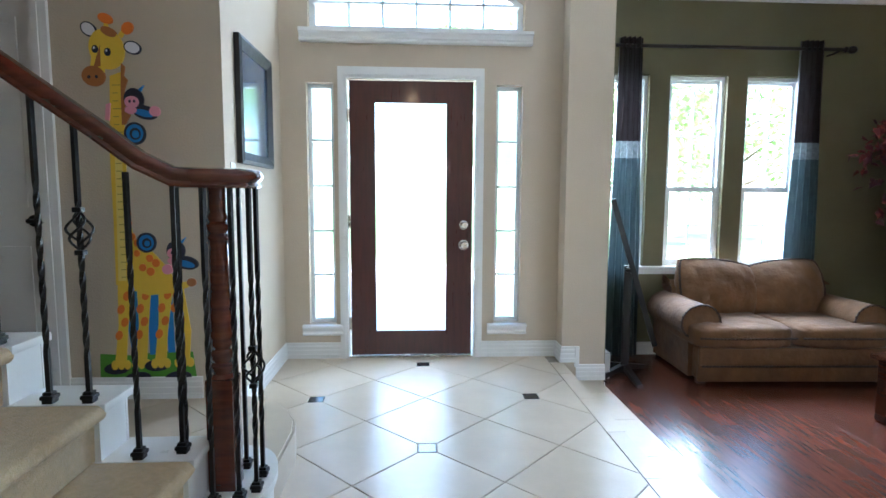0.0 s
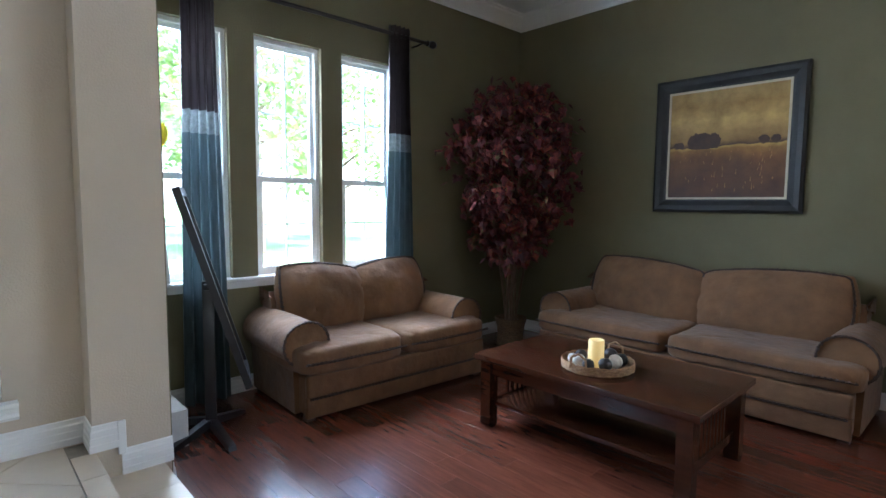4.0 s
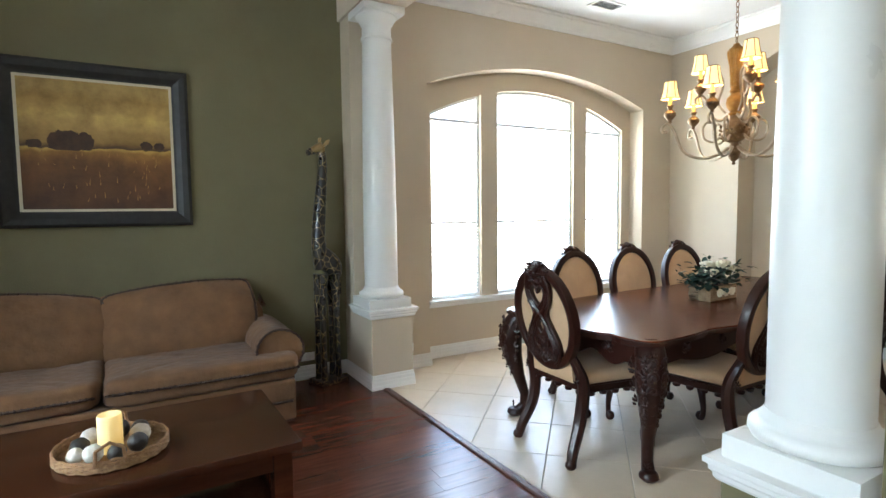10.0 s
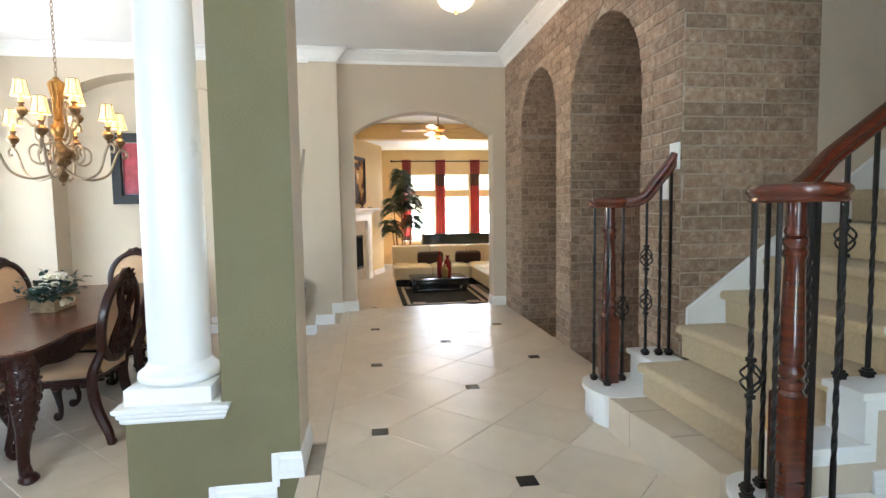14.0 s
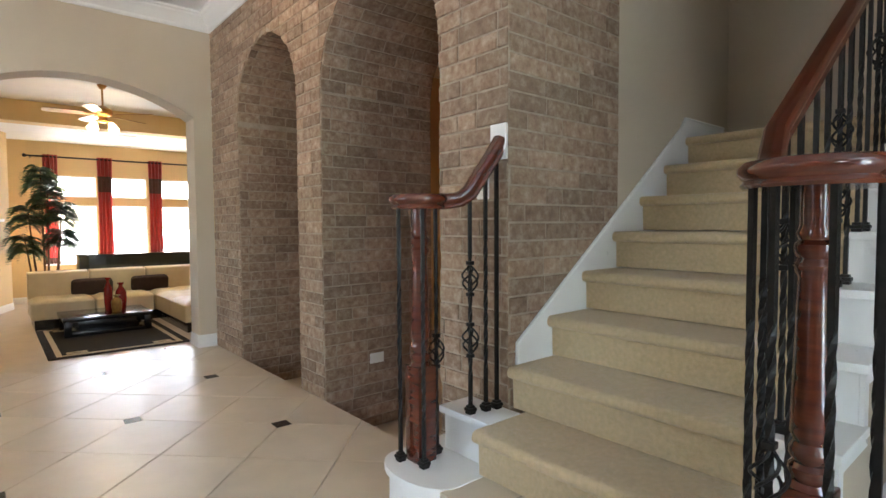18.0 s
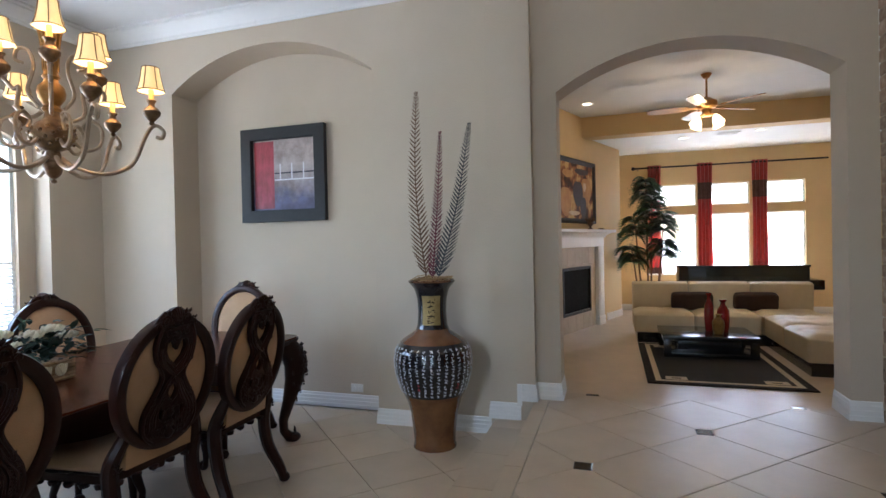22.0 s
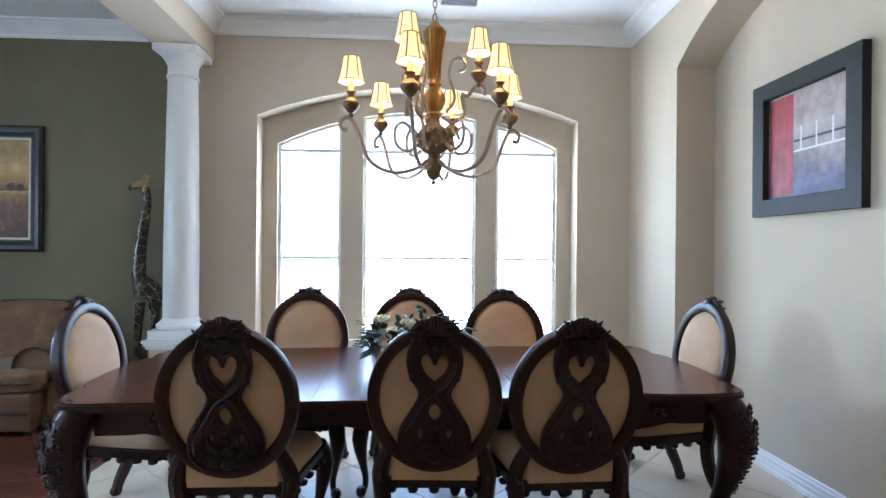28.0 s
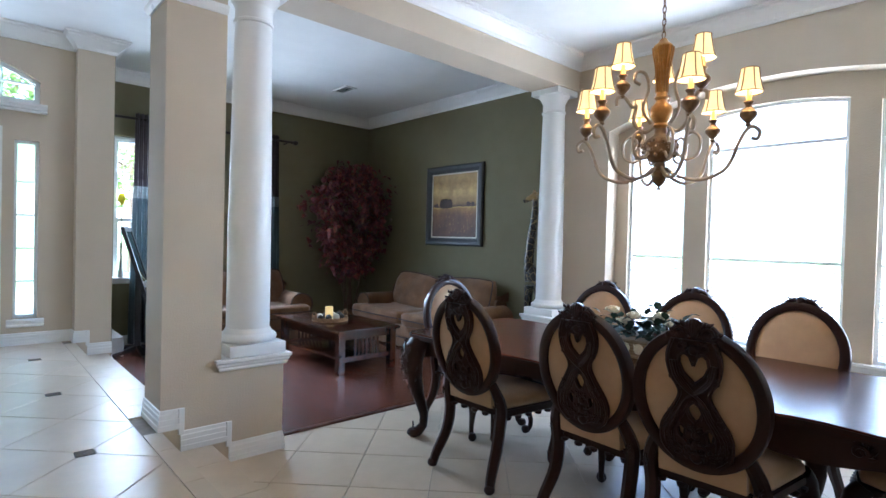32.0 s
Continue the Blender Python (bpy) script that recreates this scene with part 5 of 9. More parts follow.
part("bottom", b, WICKER, tray)
b = bmesh.new()
for k in range(5):
    tube(b, [(0.20 * math.cos(a), 0.20 * math.sin(a), 0.010 + k * 0.009 + 0.003 * math.sin(a * 20 + k * math.pi)) for a in [2 * math.pi * i / 80 for i in range(80)]], 0.006, 5, closed=True)
part("rim", b, WICKER, tray)
for s in (-1, 1):
    part("handle", tube(bmesh.new(), [(s * 0.20, -0.05, 0.03), (s * 0.20, -0.045, 0.09), (s * 0.20, 0.0, 0.115), (s * 0.20, 0.045, 0.09), (s * 0.20, 0.05, 0.03)], 0.007, 6), WICKER, tray)
b = bmesh.new()
lathe(b, [(0, 0), (0.043, 0.0), (0.045, 0.004), (0.045, 0.145), (0.042, 0.152), (0.036, 0.149), (0.025, 0.141), (0, 0.138)], 28)
thing("candle", b, WAX, "ivory pillar candle on the woven tray", "candle", m=pose(4.25, 3.575, LOW + 0.4765))
rr = random.Random(3)
for i, (dx, dy, r, kind) in enumerate(((-0.10, 0.06, 0.036, 0), (-0.07, -0.09, 0.038, 1), (-0.13, -0.02, 0.034, 1), (0.02, -0.10, 0.040, 0), (0.09, -0.10, 0.036, 1), (0.11, -0.02, 0.042, 1), (0.09, 0.08, 0.036, 0), (0.0, 0.11, 0.036, 1), (-0.07, 0.12, 0.03, 0))):
    b = bmesh.new()
    bmesh.ops.create_icosphere(b, subdivisions=3, radius=r)
    for v in b.verts:
        v.co *= 1 + 0.05 * math.sin(v.co.x * 150 + i) * math.sin(v.co.y * 150) * math.sin(v.co.z * 150)
    thing("decorative_ball", b, BLACKBALL if kind else WHITEBALL, "carved %s decorative ball in the tray" % ("black" if kind else "white"), "ball", "balls in the tray", pose(4.26 + dx, 3.57 + dy, LOW + 0.4765 + r))

# landscape painting
CREAM = mat("cream_liner", (0.62, 0.55, 0.40), (0.55, 0.48, 0.34), 0.6, scale=12)


def canvas(name, stops, scale=4.0, mixin=0.12, blotch=0.9):
    """Paint whose colour runs over the height, with brushed unevenness."""
    m = mat(name, (0.5, 0.4, 0.2), None, 0.55, scale=scale, bump=0.15, bscale=90)
    t = m.node_tree
    p = t.nodes["Principled BSDF"]
    co = t.nodes.new("ShaderNodeTexCoord")
    sep = t.nodes.new("ShaderNodeSeparateXYZ")
    nz = t.nodes.new("ShaderNodeTexNoise")
    nz.inputs["Scale"].default_value, nz.inputs["Detail"].default_value = 5.0, 8.0
    add = t.nodes.new("ShaderNodeMath")
    add.operation = 'MULTIPLY_ADD'
    add.inputs[1].default_value = mixin
    t.links.new(co.outputs["Generated"], sep.inputs[0])
    t.links.new(co.outputs["Generated"], nz.inputs["Vector"])
    t.links.new(nz.outputs[0], add.inputs[0])
    t.links.new(sep.outputs[2], add.inputs[2])
    r = t.nodes.new("ShaderNodeValToRGB")
    els = r.color_ramp.elements
    els[0].position, els[0].color = stops[0][0], (*stops[0][1], 1)
    els[1].position, els[1].color = stops[-1][0], (*stops[-1][1], 1)
    for pos, c in stops[1:-1]:
        e = els.new(pos)
        e.color = (*c, 1)
    t.links.new(add.outputs[0], r.inputs[0])
    mottle = t.nodes.new("ShaderNodeTexNoise")
    mottle.inputs["Scale"].default_value, mottle.inputs["Detail"].default_value, mottle.inputs["Roughness"].default_value = 4.2, 10.0, 0.65
    t.links.new(co.outputs["Generated"], mottle.inputs["Vector"])
    tone = t.nodes.new("ShaderNodeValToRGB")
    tone.color_ramp.elements[0].position, tone.color_ramp.elements[0].color = 0.36, (0.45, 0.40, 0.34, 1)
    tone.color_ramp.elements[1].position, tone.color_ramp.elements[1].color = 0.66, (1.0, 1.0, 1.0, 1)
    t.links.new(mottle.outputs[0], tone.inputs[0])
    mul = t.nodes.new("ShaderNodeMixRGB")
    mul.blend_type = 'MULTIPLY'
    mul.inputs[0].default_value = blotch
    t.links.new(r.outputs[0], mul.inputs[1])
    t.links.new(tone.outputs[0], mul.inputs[2])
    t.links.new(mul.outputs[0], p.inputs["Base Color"])
    return m


LAND = canvas("landscape_paint", [(0.0, (0.075, 0.028, 0.009)), (0.2, (0.125, 0.045, 0.011)), (0.4, (0.20, 0.080, 0.017)), (0.515, (0.36, 0.175, 0.033)), (0.545, (0.688, 0.425, 0.092)), (0.555, (0.088, 0.044, 0.017)), (0.60, (0.37, 0.215, 0.058)),
                                  (0.68, (0.44, 0.27, 0.075)), (0.80, (0.68, 0.46, 0.135)), (0.92, (0.42, 0.255, 0.064)), (1.05, (0.50, 0.33, 0.10))], mixin=0.13)
DARKTREE = mat("painted_dark_trees", (0.075, 0.032, 0.014), (0.045, 0.02, 0.010), 0.6, scale=20)


def framed(name, w, h, border, m, frame_mat, canvas_mat, label, liner=0.012, deep=0.045, flat=False):
    p = empty(name, label, "painting", m=m)
    prof = [(0, 0), (0, deep * 0.7), (border * 0.2, deep), (border * 0.55, deep * 0.85), (border * 0.85, deep * 0.45), (border, deep * 0.4), (border, 0)]
    if flat:
        prof = [(0, 0), (0, deep), (border - 0.004, deep), (border, deep - 0.004), (border, 0)]
    part("frame", sweep(bmesh.new(), prof, [(-w / 2, 0, -h / 2), (-w / 2, 0, h / 2), (w / 2, 0, h / 2), (w / 2, 0, -h / 2)], closed=True, up=(0, -1, 0)), frame_mat, p, smooth=False)
    iw, ih = w / 2 - border, h / 2 - border
    if liner:
        part("liner", prism(bmesh.new(), "y", [rect(-iw, iw, -ih, ih), rect(-iw + liner, iw - liner, -ih + liner, ih - liner)], -0.016, -0.001), CREAM, p, smooth=False)
    part("canvas", cbox(-iw + liner * 0.8, iw - liner * 0.8, -0.010, -0.001, -ih + liner * 0.8, ih - liner * 0.8), canvas_mat, p, smooth=False)
    return p


art = framed("landscape_painting", 1.148, 1.13, 0.108, pose(6.245, 3.644, 1.638, 0, 0, -90), FRAMEBLK, LAND, "dark framed painting of trees in a golden field", 0.018)
rr = random.Random(8)
for k, (cx, cz, w, h) in enumerate(((-0.22, 0.02, 0.08, 0.075), (-0.17, 0.022, 0.075, 0.078), (-0.08, 0.02, 0.05, 0.07), (-0.37, 0.0, 0.045, 0.032), (0.29, 0.012, 0.04, 0.035), (0.37, 0.012, 0.035, 0.03))):
    pts = []
    for i in range(22):
        a = 2 * math.pi * i / 22
        q = 1 + rr.uniform(-0.12, 0.12)
        pts.append((cx + w * q * math.cos(a), max(cz - h * 0.75, cz + h * q * math.sin(a))))
    part("painted_tree", prism(bmesh.new(), "y", [pts], -0.0108 - 0.0002 * k, -0.0100), DARKTREE, art, smooth=False)
STREAK = mat("painted_grass_glint", (0.42, 0.22, 0.055), (0.30, 0.13, 0.03), 0.6, scale=20)
for k in range(46):
    x, z = rr.uniform(-0.41, 0.41), rr.uniform(-0.40, -0.05)
    h = rr.uniform(0.012, 0.05) * (1.2 - (z + 0.4))
    part("painted_grass", prism(bmesh.new(), "y", [[(x, z), (x + 0.006, z), (x + 0.003 + rr.uniform(-0.01, 0.01), z + h)]], -0.0112, -0.0100), STREAK, art, smooth=False)

# tall artificial tree
REDLEAF = mat("burgundy_leaf", (0.120, 0.017, 0.020), (0.042, 0.009, 0.009), 0.6, spec=0.3, scale=9, vary=0.5, island=True, bands=((0.5, (0.095, 0.015, 0.017)), (0.59, (0.24, 0.055, 0.034)), (0.66, (0.14, 0.15, 0.05))))
STEM = mat("brown_stem", (0.16, 0.095, 0.05), (0.09, 0.05, 0.028), 0.8, scale=12, bump=0.4, bscale=50)
BASKET = mat("brown_basket_weave", (0.22, 0.12, 0.05), (0.12, 0.06, 0.025), 0.75, scale=30, bump=0.8, bscale=80)
ptree = empty("potted_tree", "artificial tree with burgundy leaves in a woven basket", "plant", m=pose(5.63, 5.36, LOW))
b = bmesh.new()
for k in range(16):
    z = 0.012 + k * 0.017
    r = 0.125 + 0.03 * (k / 16) - 0.02 * math.sin(k / 16 * math.pi)
    tube(b, [((r + 0.004 * (1 if (i + k) % 2 else -1)) * math.cos(2 * math.pi * i / 40), (r + 0.004 * (1 if (i + k) % 2 else -1)) * math.sin(2 * math.pi * i / 40), z) for i in range(40)], 0.011, 5, closed=True)
lathe(b, [(0, 0), (0.12, 0), (0.13, 0.24), (0, 0.24)], 24)
part("basket", b, BASKET, ptree)
rng_t = random.Random(21)
b, leaves = bmesh.new(), bmesh.new()


def maple(bm, p, size, rng):
    n = Vector((rng.uniform(-1, 1), rng.uniform(-1, 0.4), rng.uniform(-0.2, 0.9))).normalized()
    down = Vector((rng.uniform(-0.5, 0.5), rng.uniform(-0.5, 0.5), -1))
    u = (down - n * down.dot(n)).normalized()
    v = n.cross(u)
    shape = ((-0.15, 0.0), (0.05, 0.22), (-0.05, 0.50), (0.22, 0.42), (0.30, 0.62), (0.50, 0.30), (0.62, 0.22), (1.0, 0.0))
    pts = list(shape) + [(a, -c) for a, c in shape[-2:0:-1]]
    cen = bm.verts.new(p + u * 0.25 * size + n * size * 0.10)
    vs = [bm.verts.new(p + u * a * size + v * c * size * 0.9 - n * abs(c) * size * 0.18) for a, c in pts]
    for i in range(len(vs)):
        bm.faces.new((cen, vs[i], vs[(i + 1) % len(vs)]))


for k in range(7):
    a = k * 0.9
    x, y = 0.075 * math.cos(a), 0.075 * math.sin(a)
    lean = Vector((0.30 * math.cos(a * 1.7), 0.22 * math.sin(a * 1.7) - 0.04, 0))
    pts = [Vector((x, y, 0.2)) + lean * t + Vector((0.03 * math.sin(5 * t + k), 0.02 * math.cos(4 * t + k), 1.9 * t)) for t in [i / 8 for i in range(9)]]
    tube(b, pts, [0.013 - 0.008 * i / 8 for i in range(9)], 6)
for k in range(300):
    t = rng_t.random() ** 0.8
    z = 0.86 + 1.64 * t
    rad = (0.24 + 0.46 * math.sin(math.pi * min(1, 0.02 + 0.70 * t + 0.16 * t * t)) ** 1.2) * (0.85 + 0.2 * math.sin(k * 1.3)) * (1 if t < 0.86 else 1 - 2.6 * (t - 0.86))
    a = rng_t.uniform(0, 2 * math.pi)
    tip = Vector((rad * math.cos(a) * rng_t.uniform(0.55, 1.05), rad * math.sin(a) * rng_t.uniform(0.5, 0.85), z))
    tip.x, tip.y = min(tip.x * 1.05, 0.50), min(tip.y * 1.2, 0.42)
    if k % 3 == 0:
        tube(b, [Vector((tip.x * 0.15, tip.y * 0.15, z - 0.35)), tip * 0.5 + Vector((0, 0, z * 0.45)), tip], [0.006, 0.004, 0.003], 4)
    for _ in range(7):
        maple(leaves, tip + Vector((rng_t.gauss(0, 0.06), rng_t.gauss(0, 0.06), rng_t.gauss(0, 0.07))), rng_t.uniform(0.06, 0.105), rng_t)
part("stem", b, STEM, ptree)
part("leaves", leaves, REDLEAF, ptree, "burgundy and green leaves", smooth=False)

# carved giraffe
GIR = mat("carved_giraffe_wood", (0.035, 0.024, 0.018), (0.02, 0.014, 0.011), 0.3, scale=8, coat=0.3)
gt = GIR.node_tree
vor = gt.nodes.new("ShaderNodeTexVoronoi")
vor.feature = 'DISTANCE_TO_EDGE'
vor.inputs["Scale"].default_value = 13
gco = gt.nodes.new("ShaderNodeTexCoord")
gt.links.new(gco.outputs["Object"], vor.inputs["Vector"])
gr = gt.nodes.new("ShaderNodeValToRGB")
gr.color_ramp.elements[0].position, gr.color_ramp.elements[0].color = 0.016, (0.40, 0.29, 0.13, 1)
gr.color_ramp.elements[1].position, gr.color_ramp.elements[1].color = 0.028, (0.018, 0.014, 0.012, 1)
gt.links.new(vor.outputs["Distance"], gr.inputs[0])
sep = gt.nodes.new("ShaderNodeSeparateXYZ")
gt.links.new(gco.outputs["Object"], sep.inputs[0])
above = gt.nodes.new("ShaderNodeMath")
above.operation = 'GREATER_THAN'
above.inputs[1].default_value = 1.885
gt.links.new(sep.outputs[2], above.inputs[0])
muzzle = gt.nodes.new("ShaderNodeMath")
muzzle.operation = 'GREATER_THAN'
muzzle.inputs[1].default_value = -0.150
gt.links.new(sep.outputs[1], muzzle.inputs[0])
face = gt.nodes.new("ShaderNodeMath")
face.operation = 'MULTIPLY'
gt.links.new(above.outputs[0], face.inputs[0])
gt.links.new(muzzle.outputs[0], face.inputs[1])
paint = gt.nodes.new("ShaderNodeMixRGB")
paint.inputs[2].default_value = (0.36, 0.24, 0.10, 1)
gt.links.new(face.outputs[0], paint.inputs[0])
gt.links.new(gr.outputs[0], paint.inputs[1])
gt.links.new(paint.outputs[0], gt.nodes["Principled BSDF"].inputs["Base Color"])
b = bmesh.new()
box(b, -0.13, 0.13, -0.16, 0.16, 0.0, 0.035, 0.008)
for x, y in ((-0.052, -0.085), (0.052, -0.085), (-0.052, 0.085), (0.052, 0.085)):
    tube(b, [(x, y, 0.02), (x, y, 0.25), (x * 0.97, y, 0.45), (x * 0.9, y * 0.95, 0.68), (x * 0.75, y * 0.8, 0.90)], [0.033, 0.026, 0.027, 0.034, 0.052], 10)
tube(b, smooth_path([(0, 0.135, 0.86), (0, 0.105, 0.93), (0, 0.05, 0.985), (0, -0.02, 1.03), (0, -0.07, 1.07)], 3), [0.035, 0.055, 0.072, 0.082, 0.088, 0.091, 0.093, 0.094, 0.094, 0.092, 0.088, 0.082, 0.074], 14)
tube(b, smooth_path([(0, -0.045, 0.96), (0, -0.078, 1.10), (0, -0.075, 1.28), (0, -0.050, 1.48), (0, -0.018, 1.68), (0, -0.010, 1.82), (0, -0.020, 1.90)], 3), [0.082 - 0.0027 * i for i in range(19)], 12)
tube(b, [(0, 0.012, 1.915), (0, -0.04, 1.925), (0, -0.095, 1.905), (0, -0.15, 1.885), (0, -0.182, 1.872)], [0.026, 0.042, 0.034, 0.028, 0.024], 10)
tube(b, [(0, 0.150, 0.90), (0, 0.172, 0.82), (0, 0.165, 0.72)], [0.012, 0.008, 0.014], 6)
for s in (-1, 1):
    tube(b, [(s * 0.022, -0.01, 1.935), (s * 0.062, 0.012, 1.965), (s * 0.085, 0.022, 1.985)], [0.010, 0.021, 0.004], 6)
    tube(b, [(s * 0.014, -0.04, 1.95), (s * 0.016, -0.032, 2.0)], [0.008, 0.010], 6)
thing("giraffe_statue", b, GIR, "tall carved wooden giraffe statue with pale markings", "statue", m=pose(6.085, 2.085, LOW, 0, 0, 197) @ Matrix.Diagonal((0.84, 0.82, 1.02, 1)))

# curtain rod and curtains
ROD = mat("dark_bronze_rod", (0.03, 0.022, 0.02), (0.02, 0.015, 0.013), 0.4, metal=0.5, scale=12)
rod = empty("curtain_rod", "dark curtain rod above the living room windows", "curtain rod", m=pose(0, 5.66, 2.55))
part("pole", tube(bmesh.new(), [(2.33, 0, 0), (4.75, 0, 0)], 0.016, 12), ROD, rod)
for x, s in ((4.75, 1), (2.33, -1)):
    b = bmesh.new()
    lathe(b, [(0.016, 0), (0.026, 0.01), (0.018, 0.03), (0.032, 0.06), (0.034, 0.085), (0.02, 0.11), (0.0, 0.12)], 16)
    part("finial", b, ROD, rod, m=pose(x, 0, 0, 0, 90 * s, 0))
for x in (2.42, 4.70):
    part("bracket", tube(bmesh.new(), [(x, 0.145, -0.02), (x, 0.06, -0.02), (x, 0.0, -0.012)], 0.009, 8), ROD, rod)
CUR_TOP = mat("dark_plum_cloth", (0.045, 0.026, 0.028), (0.03, 0.017, 0.018), 0.75, scale=12, stretch=(6, 6, 1), sheen=0.3)
CUR_BAND = mat("silver_cloth_band", (0.36, 0.38, 0.38), (0.22, 0.24, 0.24), 0.45, scale=30, bump=0.3, bscale=90)
CUR_LOW = mat("slate_blue_cloth", (0.11, 0.15, 0.16), (0.07, 0.10, 0.11), 0.6, scale=10, stretch=(6, 6, 1), sheen=0.3)


def curtain(xa, xb, rng):
    c = empty("curtain", "long dark curtain with a silver band and slate blue lower part", "curtain", "living room curtains", pose(0, 5.66, 0))

    def cloth(z0, z1, flare0, flare1):
        b = bmesh.new()
        n = 60
        rows = []
        for k, z in enumerate([z0 + (z1 - z0) * i / 8 for i in range(9)]):
            g = flare0 + (flare1 - flare0) * k / 8
            row = []
            for i in range(n + 1):
                u = i / n
                row.append(b.verts.new((xa + (xb - xa) * u + (u - 0.5) * g, 0.032 * math.sin(u * 2 * math.pi * 4.5 + 0.3 * math.sin(z * 2)) + 0.004 * math.sin(u * 60), z)))
            rows.append(row)
        for p, q in zip(rows, rows[1:]):
            for i in range(n):
                b.faces.new((p[i], p[i + 1], q[i + 1], q[i]))
        ext = bmesh.ops.solidify(b, geom=b.faces[:], thickness=0.004)
        return b

    part("upper_panel", cloth(1.72, 2.62, 0.02, 0.0), CUR_TOP, c)
    part("band", cloth(1.57, 1.72, 0.03, 0.02), CUR_BAND, c)
    part("lower_panel", cloth(LOW + 0.03, 1.57, 0.10, 0.03), CUR_LOW, c)


for xa, xb in ((2.69, 2.90), (4.345, 4.565)):
    curtain(xa, xb, rng_t)

# tilting stand mirror
MIRROR = mat("mirror_face", (0.85, 0.87, 0.88), (0.85, 0.87, 0.88), 0.03, metal=1.0, spread=0.0)
BLKWOOD = mat("black_stained_wood", (0.018, 0.017, 0.018), (0.011, 0.01, 0.011), 0.35, scale=8, stretch=(4, 4, 0.6))
sm = empty("stand_mirror", "black wooden tilting mirror on a cross-footed stand", "mirror", m=pose(2.66, 5.22, LOW, 0, 0, -20))
for sx, sy in ((1, -1), (-1, -1), (1, 1), (-1, 1)):
    part("foot", prism(bmesh.new(), "x", [[(0.0, 0.10), (0.05, 0.09), (0.32, 0.025), (0.33, 0.0), (0.28, 0.0), (0.0, 0.05)]], -0.022, 0.022), BLKWOOD, sm, smooth=False, m=pose(0, 0, 0, 0, 0, {(1, -1): -160, (-1, -1): 135, (1, 1): -35, (-1, 1): 40}[(sx, sy)]))
part("post", cbox(-0.032, 0.032, -0.032, 0.032, 0.04, 0.93, 0.004), BLKWOOD, sm)
tilt = part("frame", prism(bmesh.new(), "x", [rect(-0.24, 0.24, -0.60, 0.60), rect(-0.19, 0.19, -0.55, 0.55)], -0.02, 0.02), BLKWOOD, sm, "black mirror frame", smooth=False, m=pose(0.035, 0, 0.90, 0, -17, 0))
part("glass", cbox(-0.012, 0.012, -0.195, 0.195, -0.555, 0.555), MIRROR, tilt, "mirror glass", smooth=False)
part("pivot", tube(bmesh.new(), [(-0.02, -0.05, 0.90), (0.04, -0.05, 0.90)], 0.02, 12), BLKWOOD, sm)
# bottle and wrapper on the floor by the sofa
CLEAR = mat("clear_bottle_plastic", (0.55, 0.66, 0.75), (0.45, 0.58, 0.70), 0.15, scale=6)
bt = empty("water_bottle", "small clear water bottle on the wood floor", "bottle", m=pose(5.14, 3.27, LOW))
b = bmesh.new()
lathe(b, [(0, 0), (0.03, 0), (0.032, 0.01), (0.032, 0.12), (0.028, 0.14), (0.013, 0.165), (0.012, 0.175), (0, 0.175)], 18)
part("body", b, CLEAR, bt)
b = bmesh.new()
lathe(b, [(0, 0.172), (0.015, 0.172), (0.015, 0.192), (0, 0.192)], 14)
part("cap", b, D_BLU, bt, "blue cap")
# flower on the window sill
bud = empty("flower_vase", "single yellow flower in a slender white vase on the sill", "flower", m=pose(2.58, 5.775, 0.578))
b = bmesh.new()
lathe(b, [(0, 0), (0.032, 0), (0.034, 0.02), (0.024, 0.12), (0.014, 0.28), (0.013, 0.40), (0.018, 0.43), (0.012, 0.43), (0, 0.40)], 20)
part("vase", b, PLATE, bud, "white vase")
part("flower_stem", tube(bmesh.new(), [(0, 0, 0.35), (0.004, 0.0, 0.65), (0.0, 0.0, 0.93)], 0.005, 6), mat("green_stem", (0.05, 0.10, 0.03), (0.03, 0.07, 0.02), 0.6), bud)
YELLOWPETAL = mat("yellow_petal", (0.75, 0.68, 0.05), (0.62, 0.54, 0.03), 0.5, scale=12)
for k in range(6):
    a = k * math.pi / 3
    b = bmesh.new()
    ca, sa = math.cos(a), math.sin(a)
    rows = [[b.verts.new(((r * ca - w * sa), (r * sa + w * ca), z)) for w in (-hw_, 0.0, hw_)] for r, hw_, z in ((0.006, 0.006, 0.90), (0.03, 0.022, 0.94), (0.038, 0.026, 0.99), (0.030, 0.018, 1.03), (0.024, 0.004, 1.05))]
    for p, q in zip(rows, rows[1:]):
        for i in range(2):
            b.faces.new((p[i], p[i + 1], q[i + 1], q[i]))
    bmesh.ops.solidify(b, geom=b.faces[:], thickness=0.002)
    part("petal", b, YELLOWPETAL, bud)

# ---- dining room ----
CARVED = mat("dark_carved_mahogany", (0.030, 0.0080, 0.0048), (0.019, 0.0056, 0.0034), 0.36, spec=0.25, scale=9, stretch=(1, 1, 0.4), spread=0.04, bump=0.02, bscale=60, coat=0.12)
TOPWOOD = mat("polished_mahogany_top", (0.10, 0.028, 0.013), (0.06, 0.017, 0.008), 0.24, scale=5, stretch=(5, 0.5, 5), detail=8, coat=0.0, spread=0.05, spec=0.35)
CREAMCLOTH = mat("cream_upholstery", (0.56, 0.365, 0.205), (0.48, 0.31, 0.17), 0.85, scale=8, bump=0.25, bscale=220, sheen=0.3)


